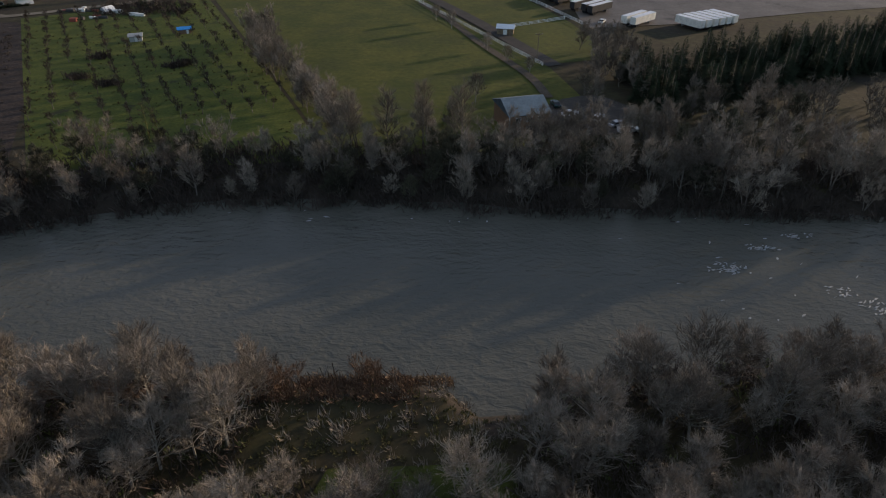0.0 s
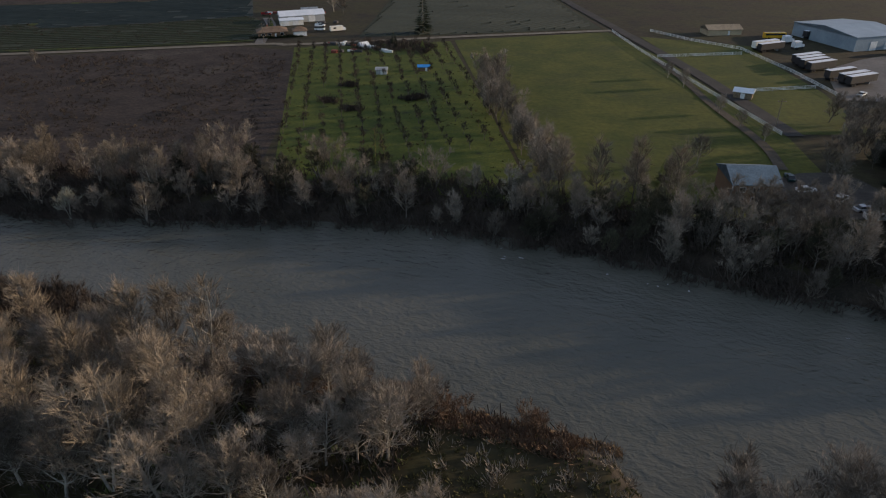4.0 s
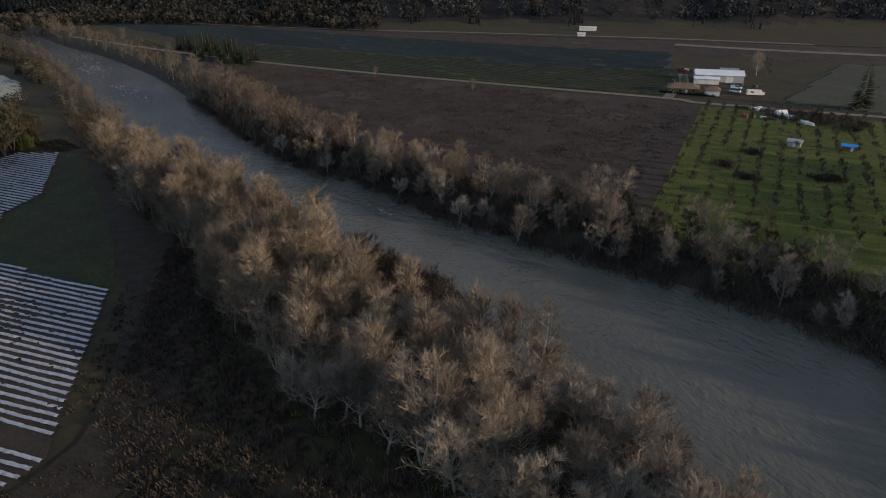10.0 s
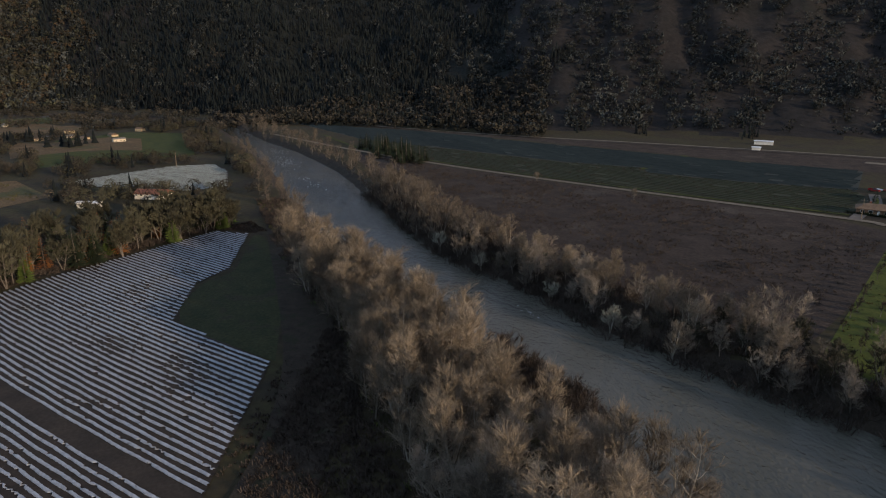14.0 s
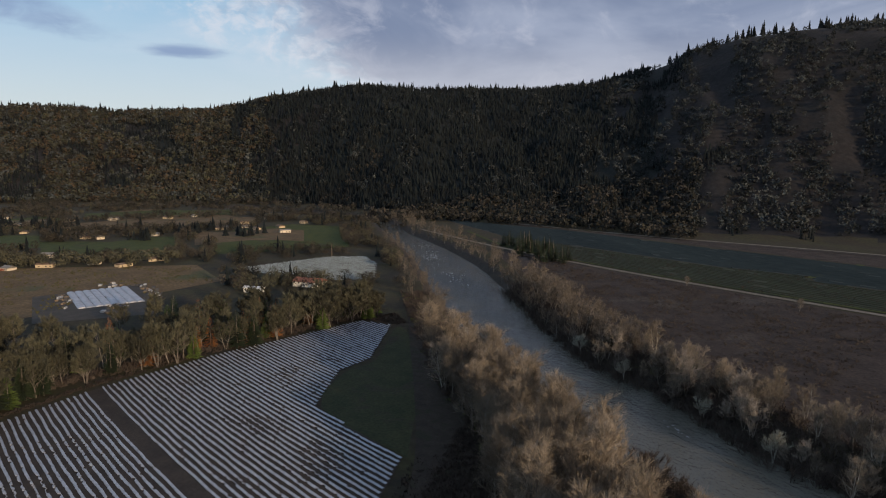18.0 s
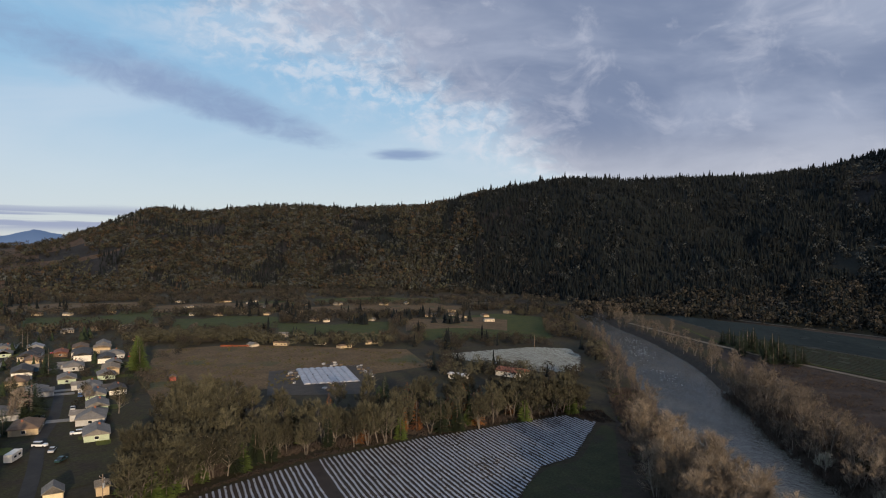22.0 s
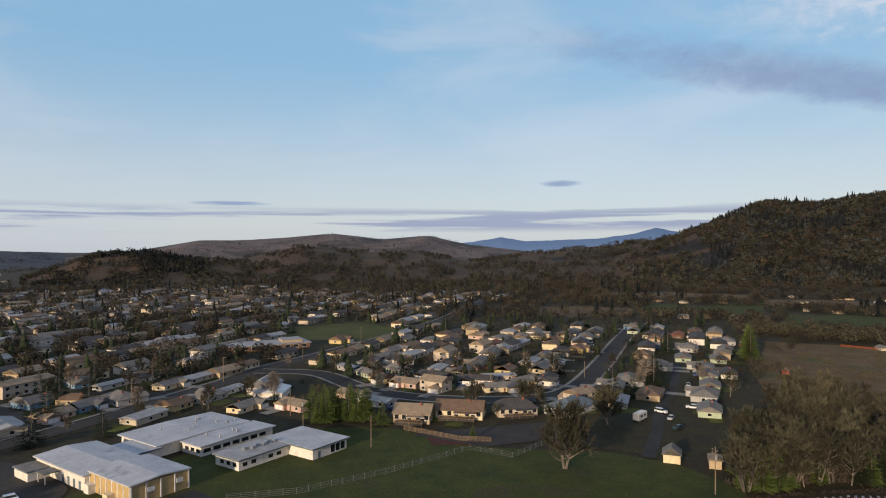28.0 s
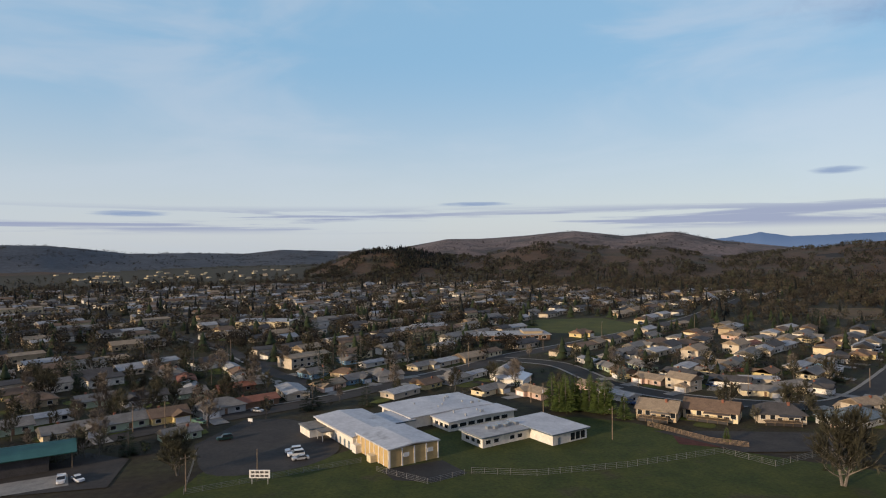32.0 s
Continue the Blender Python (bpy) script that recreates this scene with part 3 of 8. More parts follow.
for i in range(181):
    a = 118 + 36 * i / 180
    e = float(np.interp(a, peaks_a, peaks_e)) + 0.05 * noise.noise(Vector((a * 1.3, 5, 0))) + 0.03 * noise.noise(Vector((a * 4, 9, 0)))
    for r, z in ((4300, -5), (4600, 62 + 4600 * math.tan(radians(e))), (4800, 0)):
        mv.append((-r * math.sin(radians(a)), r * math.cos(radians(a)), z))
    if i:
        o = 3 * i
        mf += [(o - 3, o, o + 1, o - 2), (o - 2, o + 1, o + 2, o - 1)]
tagged(new("backdrop_mountains", mesh_of("backdrop_mountains", mv, mf, mb, True)), "far mountain range coloured and faintly glowing as blue haze", "mountains", kind="structure")


# ---- fields, roads and yards ----
FIELD_Z = [0.03]


def field(name, poly, mat, label, z=None, category="field"):
    FIELD_Z[0] += 0.006
    z = FIELD_Z[0]
    bm = bmesh.new()
    vs = [bm.verts.new((x, y, z)) for x, y in poly]
    face = bm.faces.new(vs)
    if face.normal.z < 0:
        face.normal_flip()
    bm.normal_update()
    if bm.faces[:][0].normal.z < 0:
        bmesh.ops.reverse_faces(bm, faces=bm.faces[:])
    bmesh.ops.triangulate(bm, faces=bm.faces[:])
    me = bpy.data.meshes.new(name)
    bm.to_mesh(me)
    bm.free()
    me.materials.append(mat)
    return tagged(new(name, me), label, category, kind="structure")


ORCHARD = [(-168, 262), (-92, 126), (-26, 136), (-60, 208), (-104, 297)]
CROP_DARK = [(-725, 108), (-600, 205), (-500, 254), (-364, 324), (-275, 385), (-234, 326), (-252, 309), (-277, 286), (-320, 258), (-336, 267), (-375, 233), (-426, 207), (-560, 136)]
CROP_GREEN = [(-560, 134), (-426, 205), (-375, 231), (-336, 265), (-320, 256), (-277, 284), (-234, 324), (-214, 308), (-193, 266), (-265, 222), (-369, 167), (-480, 121)]
PLASTIC = [(-137, 12), (-170, -9), (-200, -3), (-211, 7), (-255, 17), (-264, 5), (-222, -46), (-193, -73), (-168, -89), (-140, -100), (-60, -62), (-88, -5)]
SCHOOL_ZONE = [(60, -160), (40, -215), (-15, -255), (-60, -250), (-100, -205), (-85, -150), (-20, -145)]
field("field_brown", smoothed([(-98, 128), (-166, 256), (-262, 214), (-369, 159), (-455, 122), (-440, 104), (-300, 104), (-200, 106), (-130, 116)], 3), M["brown_field"], "brown fallow field of dead weeds")
field("field_orchard", ORCHARD, M["orchard_grass"], "bright green mown grass under orchard rows")
field("field_meadow", [(-103, 300), (-36, 342), (-8, 296), (16, 243), (33, 208), (40, 176), (24, 142), (-25, 137), (-59, 208)], M["meadow"], "yellow-green open meadow")
field("field_paddock", [(-2, 296), (18, 243), (35, 207), (58, 214), (50, 258), (37, 296), (30, 330), (-20, 336)], M["meadow"], "green horse paddock inside white fences")
field("field_crop_dark", CROP_DARK, M["crop_dark"], "dark blue-green crop field in long rows")
field("field_crop_green", CROP_GREEN, M["crop_green"], "pale green strip of row crop")
field("field_far_green", [(-150, 292), (-108, 312), (-40, 350), (-98, 470), (-190, 430)], M["crop_green"], "dull green farm field")
field("field_hillfoot", [(-730, 124), (-530, 264), (-425, 366), (-275, 470), (-180, 520), (-120, 470), (-260, 395), (-364, 332), (-505, 262)], M["brown_field"], "strip of brown rough grass at the hill foot")
field("field_plastic", PLASTIC, M["soil"], "dark bare soil laid out in beds")
field("field_grass_corner", smoothed([(-137, 13), (-170, -7.5), (-199, -1), (-210, 9), (-252, 18.5), (-236, 23), (-176, 20)], 3), M["corner_grass"], "small dark green grass corner beside the beds")
field("field_town_brown", [(-392, -261), (-424, -215), (-424, -97), (-365, -70), (-294, -130), (-253, -168), (-300, -210)], M["pasture"], "tawny dry pasture beside the houses")
field("field_green_far", [(-470, -100), (-500, 0), (-660, -5), (-690, -60), (-640, -110), (-557, -118)], M["lawn"], "green pasture by the river bend")
field("yard_tunnels", [(-332, -153), (-276, -128), (-288, -84), (-362, -110)], M["gravel_dark"], "dark bare yard round film tunnels", category="yard")
field("field_valley", [(-560, -420), (-640, -330), (-760, -300), (-820, -360), (-640, -470)], M["lawn"], "green strip of valley pasture")
field("field_valley_brown", [(-800, -300), (-700, -220), (-760, -120), (-880, -180), (-950, -300)], M["pasture"], "tawny strip of valley grass")
field("field_plastic_far", [(-407, -72), (-450, -16), (-448, 12), (-414, 18), (-363, 15), (-356, -3), (-374, -39)], M["soil"], "dark soil of a far bedded plot")
field("field_school", smoothed([(70, -120), (40, -160), (33, -178), (8, -180), (-20, -200), (-60, -215), (-95, -200), (-108, -170), (-150, -128), (-120, -70), (20, -60)], 3), M["lawn"], "mown green school field")
field("field_town", smoothed([(140, -150), (94, -186), (40, -232), (-15, -262), (-60, -255), (-100, -215), (-150, -135), (-200, -130), (-255, -178), (-330, -225), (-400, -270), (-420, -330), (-380, -560), (-250, -800), (0, -1000), (300, -980), (520, -800), (420, -420), (250, -220)], 3), M["town"], "garden ground of brown beds, lawns and gravel between houses")
field("field_park", [(-118, -440), (-168, -396), (-215, -440), (-205, -500), (-147, -500)], M["meadow"], "green park lawn")
field("field_near_lawn", [(-14, 50), (8, 51), (12, 38), (-20, 34)], M["lawn"], "dark green clearing under the bank")
field("yard_gravel", smoothed([(54, 250), (60, 300), (110, 345), (200, 340), (230, 300), (150, 275), (100, 258)], 3), M["gravel"], "wet pale gravel storage yard", category="yard")
field("yard_house", smoothed([(28, 158), (30, 172), (44, 178), (52, 166), (46, 152), (34, 150)], 3), M["gravel_dark"], "gravel turning place by the river house", category="yard")
field("parking_school", smoothed([(43, -200), (34, -174), (18, -172), (6, -178), (0, -192), (10, -216), (20, -226), (33, -226)], 4), M["old_asphalt"], "worn grey-brown asphalt car park", 0, "car park")
field("court_school", [(-11, -169), (-28, -174), (-33, -163), (-24, -158), (-14, -161)], M["asphalt"], "dark asphalt ball court by the gym wall", 0, "ball court")
field("yard_depot", [(90, -172), (76, -166), (56, -168), (58, -190), (72, -198), (78, -190)], M["old_asphalt"], "stained asphalt depot yard", 0, "yard")
for name, line, width, mat, label, z in (
    ("road_main", [(170, -150), (94, -196), (56, -222), (10, -249), (-22, -275), (-60, -307), (-87, -334), (-148, -378), (-260, -470), (-420, -640)], 9.5, "old_asphalt", "grey asphalt town road", 0.200),
    ("road_curve", [(-80, -327), (-104, -306), (-110, -264), (-123, -236), (-145, -218), (-167, -210), (-190, -216), (-235, -249), (-321, -319), (-400, -380)], 9.5, "asphalt", "dark new asphalt street in a wide curve", 0.207),
    ("road_lane", [(-147, -134), (-170, -152), (-198, -175), (-226, -194), (-283, -240), (-330, -280)], 4.0, "asphalt", "narrow asphalt lane between houses", 0.214),
    ("road_west", [(12, -252), (20, -290), (34, -313), (69, -389), (105, -445), (179, -563), (362, -859)], 8.0, "old_asphalt", "grey town street running to the hills", 0.221),
    ("road_cross", [(-40, -292), (60, -350), (160, -400), (330, -470)], 7.0, "old_asphalt", "grey side street", 0.228),
    ("road_north", [(-98, 480), (-94, 473), (-60, 405), (-32, 350), (8, 270), (36, 205)], 5.5, "old_asphalt", "pale farm road past the paddock", 0.235),
    ("track_farm", [(-620, 70), (-480, 116), (-369, 163), (-265, 218), (-187, 262), (-170, 267), (-106, 306), (-35, 346)], 4.2, "track", "pale dirt farm track", 0.242),
    ("track_field", [(-60, -46), (-80, -3), (-94, 9), (-129, 20), (-176, 25), (-236, 29), (-300, 34)], 13, "margin", "brown trodden earth track along the beds", 0.249),
    ("track_barn", [(-187, 262), (-198, 284), (-205, 300), (-222, 322)], 5.0, "gravel", "gravel drive to the barns", 0.256),
    ("track_rail", [(-760, 118), (-600, 222), (-470, 318), (-345, 420), (-200, 530)], 7.0, "soil", "dark raised rail bed at the hill foot", 0.263),
    ("track_meadow", [(-10, 290), (2, 262), (12, 232), (26, 196), (30, 176)], 3.0, "dirt", "faint wheel track across the meadow", 0.270),
):
    tagged(new(name, ribbon(line, width, z, M[mat], name)), label, "road", kind="structure")

# ---- trees ----
def branch_tree(seed, height, spread, limbs, twigs, stems=1, lean=0.12, start=0.3, up=0.55, twig_len=1.1, trunk_r=0.16, twig_w=0.022, droop=0.0):
    """A bare tree: tapered trunks and limbs as rods, fine twigs as slivers. Returns two vertex and face lists."""
    rng = random.Random(seed)
    wood, fine = Geo(), Geo()

    def limb(p, q, r0, r1, sides):
        o = len(wood.f)
        wood.rod(p, q, r0, r1, sides)
        del wood.f[o + sides:]

    def vec():
        return Vector((rng.uniform(-1, 1), rng.uniform(-1, 1), rng.uniform(-1, 1)))

    tips = []
    for s in range(stems):
        a = rng.uniform(0, 6.28)
        p = Vector((math.cos(a), math.sin(a), 0)) * (0.25 * (stems - 1) * 0.6)
        d = (Vector((math.cos(a), math.sin(a), 0)) * (lean if stems == 1 else 0.32) + Vector((0, 0, 1))).normalized()
        steps, hh = 6, height * rng.uniform(0.82, 1.0)
        pts = [p.copy()]
        for k in range(steps):
            d = (d + vec() * 0.10 + Vector((0, 0, 0.06))).normalized()
            p = p + d * hh / steps
            pts.append(p.copy())
        rad = [trunk_r * (1 - 0.88 * k / steps) for k in range(steps + 1)]
        for k in range(steps):
            limb(pts[k] if k else pts[0] - Vector((0, 0, 0.4)), pts[k + 1], rad[k], rad[k + 1], 5)
        for b in range(max(3, limbs // stems)):
            t = start + (1 - start) * (b + rng.random()) / max(3, limbs // stems)
            k = min(steps - 1, int(t * steps))
            q = pts[k].lerp(pts[k + 1], t * steps - k)
            a = b * 2.4 + rng.uniform(-0.5, 0.5)
            ln = spread * (1.0 - 0.62 * t) * rng.uniform(0.7, 1.15)
            dd = Vector((math.cos(a), math.sin(a), up * rng.uniform(0.6, 1.6))).normalized()
            r = rad[k] * 0.5
            seg = 3
            path = [q.copy()]
            for j in range(seg):
                dd = (dd + vec() * 0.22 + Vector((0, 0, 0.10 - droop))).normalized()
                q2 = q + dd * ln / seg
                limb(q, q2, r * (1 - j / seg * 0.8), r * (1 - (j + 1) / seg * 0.8), 3)
                q = q2
                path.append(q.copy())
            for c in range(6):
                w = rng.uniform(0.25, 1.0) * seg
                j = min(seg - 1, int(w))
                o = path[j].lerp(path[j + 1], w - j)
                d3 = (dd * 0.9 + dd.cross(vec()) * 0.95 + Vector((0, 0, 0.30 - droop))).normalized()
                e = o + d3 * ln * rng.uniform(0.28, 0.55)
                sd = d3.cross(vec()).normalized() * max(r * 0.32, 0.02)
                n3 = len(wood.v)
                wood.v += [tuple(o - sd), tuple(o + sd), tuple(e)]
                wood.f.append((n3, n3 + 1, n3 + 2))
                tips.append((o, e))
            tips.append((path[1], path[3]))
        tips.append((pts[-2], pts[-1]))
    for i in range(twigs):
        o, e = tips[i % len(tips)]
        base = o.lerp(e, 0.1 + 0.9 * rng.random() ** 0.7)
        d = ((e - o).normalized() * 0.95 + vec() * 0.65 + Vector((0, 0, 0.36 - 2 * droop))).normalized()
        ln = twig_len * rng.uniform(0.45, 1.25)
        tip = base + d * ln
        side = d.cross(vec()).normalized() * twig_w * rng.uniform(0.7, 1.4)
        o3 = len(fine.v)
        fine.v += [tuple(base - side), tuple(base + side), tuple(tip)]
        fine.f.append((o3, o3 + 1, o3 + 2))
        # a side shoot
        b2 = base.lerp(tip, rng.uniform(0.3, 0.7))
        d2 = (d + vec() * 0.7).normalized()
        fine.v += [tuple(b2 - side * 0.8), tuple(b2 + side * 0.8), tuple(b2 + d2 * ln * 0.6)]
        fine.f.append((o3 + 3, o3 + 4, o3 + 5))
    return wood, fine


def fir_geo(seed, height, radius, tiers, per_tier, spray=9):
    rng = random.Random(seed)
    wood, green = Geo(), Geo()
    wood.rod((0, 0, -0.4), (0, 0, height * 0.96), height * 0.016, 0.02, 6)
    for t in range(tiers):
        k = t / tiers
        z = height * (0.10 + 0.88 * k)
        rr = radius * (1 - k) ** 0.8 * rng.uniform(0.8, 1.12) + 0.12
        for b in range(max(4, int(per_tier * (1 - 0.5 * k)))):
            a = rng.uniform(0, 6.28)
            d = Vector((math.cos(a), math.sin(a), -0.18 + 0.5 * k))
            root, end = Vector((0, 0, z)), Vector((0, 0, z)) + d * rr * rng.uniform(0.75, 1.1)
            side = Vector((-math.sin(a), math.cos(a), 0))
            for s in range(spray):
                f = (s + rng.random()) / spray
                c = root.lerp(end, 0.25 + 0.75 * f)
                wdt = rr * 0.30 * (1.15 - f) * rng.uniform(0.6, 1.2)
                sg = 1 if s % 2 else -1
                o = len(green.v)
                green.v += [tuple(c), tuple(c + d * rr * 0.22 + Vector((0, 0, 0.05))), tuple(c + side * sg * wdt + d * rr * 0.14 + Vector((0, 0, -0.20 * wdt - 0.05)))]
                green.f.append((o, o + 1, o + 2))
    return wood, green


def tree_kind(name, wood, fine, bark, leaf, label, category="tree", group="", crown="crown"):
    """Gives a function that plants the tree: the first call builds it, later ones copy it."""
    store = {}

    def plant(x, y, size=1.0, turn=0.0, z=None, tilt=0.0):
        zz = land(x, y) if z is None else z
        m = pose(x, y, zz, tilt, 0, turn) @ Matrix.Diagonal((size, size, size, 1))
        if "root" not in store:
            root = thing(name, label, category, None, group)
            part("trunk", wood.mesh(name + "_trunk", bark), None, root)
            part(crown, fine.mesh(name + "_" + crown, leaf), None, root)
            root.matrix_basis = m
            store["root"] = root
            store["scale"] = size
            return root
        r = store["root"]
        s0 = store["scale"]
        return copy_thing(r, m @ Matrix.Diagonal((1 / s0, 1 / s0, 1 / s0, 1)))

    return plant


G_NEAR, G_FAR, G_OAK = "trees on the near bank", "trees on the far bank", "trees along the beds"
tall = [tree_kind("bare_cottonwood", *branch_tree(10 + i, 18 + i % 3, 5.8, 34, 1700, 1 + (i % 2), 0.10, 0.14, 0.85, 2.3, 0.24, 0.036), M["bark_pale" if i % 2 else "bark"], M["twig_tan"],
                  "tall bare cottonwood with fine tan twigs on the river bank", group=G_NEAR) for i in range(5)]
grey = [tree_kind("bare_alder", *branch_tree(30 + i, 12.5 + i % 3, 4.8, 26, 1400, 1 + (i % 3), 0.15, 0.14, 0.75, 1.8, 0.19, 0.036), M["bark"], M["twig_grey"],
                  "bare grey alder with tangled twigs on the river bank", group=G_FAR) for i in range(5)]
light_tall = [branch_tree(16 + i, 17, 5.2, 14, 330, 1, 0.10, 0.14, 0.95, 2.2, 0.19, 0.07) for i in range(3)]
light_grey = [branch_tree(36 + i, 12.5, 4.8, 13, 280, 1 + i % 2, 0.15, 0.14, 0.6, 2.0, 0.16, 0.07) for i in range(3)]
FAR_TALL, FAR_GREY = [], []


def tree_stuff(name, geos, spots, bark, leaf, label):
    """Many far trees in one mesh."""
    arrays = [[(np.array(g.v), g.f) for g in pair] for pair in geos]
    vs, fs, mi, n = [], [], [], 0
    for i, (x, y, size, turn_deg) in enumerate(spots):
        c, s_ = math.cos(radians(turn_deg)) * size, math.sin(radians(turn_deg)) * size
        rot = np.array(((c, s_, 0), (-s_, c, 0), (0, 0, size)))
        for k, (v, f) in enumerate(arrays[i % len(arrays)]):
            vs.append(v @ rot + np.array((x, y, land(x, y))))
            fs += [tuple(j + n for j in q) for q in f]
            mi += [k] * len(f)
            n += len(v)
    me = mesh_of(name, np.concatenate(vs).tolist(), fs, bark)
    me.materials.append(leaf)
    me.polygons.foreach_set("material_index", mi)
    return tagged(new(name, me), label, "trees", kind="stuff")


pale = [tree_kind("pale_willow", *branch_tree(50 + i, 6.0, 3.2, 18, 900, 3, 0.2, 0.2, 0.7, 1.0, 0.09, 0.035), M["bark_pale"], M["twig_pale"],
                  "small pale lichen-grey willow at the water's edge", group=G_FAR) for i in range(2)]
broad = [tree_kind("broad_bare_maple", *branch_tree(60 + i, 12, 7.0, 34, 2000, 1, 0.1, 0.20, 0.7, 1.9, 0.28, 0.030), M["bark_pale"], M["twig_grey"],
                   "broad bare maple with pale branches near the water", group=G_NEAR) for i in range(3)]
oaks = [tree_kind("lichen_oak", *branch_tree(70 + i, 11 + i % 3, 5.4, 26, 1300, 1 + i % 2, 0.15, 0.18, 0.65, 1.35, 0.20, 0.075), M["bark"], M["twig_oak"],
                  "bare oak covered in yellow-grey lichen", group=G_OAK) for i in range(4)]
shrub_dark = [tree_kind("dark_willow_shrub", *branch_tree(90 + i, 3.6, 2.6, 20, 700, 5, 0.3, 0.1, 0.7, 0.8, 0.05), M["bark"], M["twig_dark"],
                        "dark leafless shrub rooted in the shallows", "shrub", "shrubs on the banks", "crown") for i in range(2)]
shrub_red = [tree_kind("red_brown_shrub", *branch_tree(95 + i, 3.2, 2.4, 20, 700, 5, 0.3, 0.1, 0.7, 0.8, 0.05), M["bark"], M["twig_red"],
                       "red-brown leafless shrub on the bank", "shrub", "shrubs on the banks", "crown") for i in range(2)]
fruit = [tree_kind("orchard_tree", *branch_tree(110 + i, 3.6, 2.3, 10, 300, 1, 0.25, 0.35, 0.9, 0.8, 0.13, 0.028), M["bark"], M["twig_dark"],
                   "small pruned bare orchard tree in a grassed row", "fruit tree", "orchard trees", "crown") for i in range(4)]
firs = [tree_kind("fir", *fir_geo(130 + i, 14 + 2 * i, 3.9, 26, 15, 11), M["bark"], M["needle"], "dark green conical fir tree", "conifer", "firs", "crown") for i in range(3)]
cedar = tree_kind("cedar", *fir_geo(140, 9, 2.4, 24, 14), M["bark"], M["needle_bright"], "dense yellow-green cedar tree", "conifer", "cedars", "crown")
spruce = tree_kind("blue_spruce", *fir_geo(141, 8, 2.8, 22, 13), M["bark"], M["needle_blue"], "pale blue-green garden spruce", "conifer", "garden conifers", "crown")
rusty = tree_kind("rusty_larch", *fir_geo(143, 12, 2.6, 22, 9, 7), M["bark"], M["rust_leaf"], "conifer with rust-coloured dying needles", "tree", "trees along the beds", "crown")
hedge_fir = tree_kind("screen_conifer", *fir_geo(144, 10, 2.6, 26, 13), M["bark"], M["needle_bright"], "green conifer in a close-planted screen", "conifer", "conifer screen", "crown")

rt = random.Random(5)


def turn():
    return rt.uniform(0, 360)


# near bank belt
CLEARING = [(-24, 66), (-26, 47), (10, 46), (14, 62), (6, 66)]


def belt_south(x):
    return float(np.interp(x, [-320, -200, -140, -110, -70, -40, 0, 80], [26, 25, 30, 27, 27, 36, 36, 38]))


def belt(x0, x1, step, south, north, per, choose):
    x = x0
    while x < x1:
        lo, hi = south(x), north(x)
        for k in range(per):
            tx, ty = x + rt.uniform(-0.5, 0.5) * step * 1.4, lo + (hi - lo) * (k + rt.uniform(0.05, 0.95)) / per
            choose(tx, ty)
        x += step


def near_choice(x, y):
    if inside(x, y, CLEARING) or (y < 34 and x > -50):
        return
    if x > -48:
        rt.choice(broad + grey[:2])(x, y, rt.uniform(0.58, 0.88), turn())
    elif x > -80:
        rt.choice(broad + tall[:2] + grey[:1])(x, y, rt.uniform(0.72, 0.95), turn())
    else:
        if x < -225:
            if noise.noise(Vector((x * 0.03, y * 0.05, 8))) > (-0.5 if x > -262 else -0.05):
                FAR_TALL.append((x, y, rt.uniform(0.5, 0.9) if x > -262 else rt.uniform(0.3, 0.6), turn()))
        elif noise.noise(Vector((x * 0.06, y * 0.09, 4))) > -0.5:
            rt.choice(tall)(x, y, rt.uniform(0.55, 0.95), turn())


belt(-190, 82, 4.6, belt_south, lambda x: bank_near(x) - (9 if -128 < x < -84 else 2), 5, near_choice)
belt(-560, -190, 7.0, lambda x: belt_south(x) if x > -300 else bank_near(x) - 16, lambda x: bank_near(x) - 1, 2, near_choice)
for i in range(64):
    x = rt.uniform(-135, 75)
    if -6 < x < 8:
        continue
    y = bank_near(x) - rt.uniform(-2.5, 4)
    (rt.choice(shrub_red) if rt.random() < 0.5 else rt.choice(shrub_dark))(x, y, rt.uniform(0.5, 1.1), turn(), max(land(x, y), -3.1))
for i in range(40):
    x = rt.uniform(-128, -86)
    y = bank_near(x) + rt.uniform(-1, 6)
    rt.choice(shrub_dark)(x, y, rt.uniform(1.1, 1.9), turn(), max(land(x, y), -3.2))


# far bank belt
def far_choice(x, y):
    if 4 < x < 40 and y > 141:
        return
    s, pick, edge_y = rt.uniform(0.5, 1.0), rt.random(), bank_far(x)
    clump = noise.noise(Vector((x * 0.035, y * 0.06, 6)))
    if clump < -0.42 and y > edge_y + 7:
        return
    s *= 0.92 + 0.45 * clump
    if pick < 0.10 and y < edge_y + 6 and x > -220:
        rt.choice(pale)(x, edge_y + rt.uniform(-1, 2), rt.uniform(0.8, 1.2), turn(), max(land(x, edge_y + 1), -2.6))
    elif x < -205 or x > 92:
        (FAR_TALL if pick < 0.4 and x < 0 else FAR_GREY).append((x, y, s * (0.8 if pick < 0.4 else 1), turn()))
    elif pick < 0.32 and x < -110:
        rt.choice(tall)(x, y, s * 0.8, turn())
    elif pick < 0.42 and x > -220:
        rt.choice(oaks)(x, y, s * 0.9, turn())
    else:
        rt.choice(grey)(x, y, s, turn())


belt(-330, 60, 5.2, lambda x: bank_far(x) - 1, lambda x: bank_far(x) + (21 if x < -60 else 17) + 7 * noise.noise(Vector((x * 0.02, 2, 2))), 4, far_choice)
belt(60, 150, 6.5, lambda x: bank_far(x) - 1, lambda x: bank_far(x) + 62, 8, far_choice)
belt(-760, -330, 8.0, lambda x: bank_far(x), lambda x: bank_far(x) + 22, 2, far_choice)

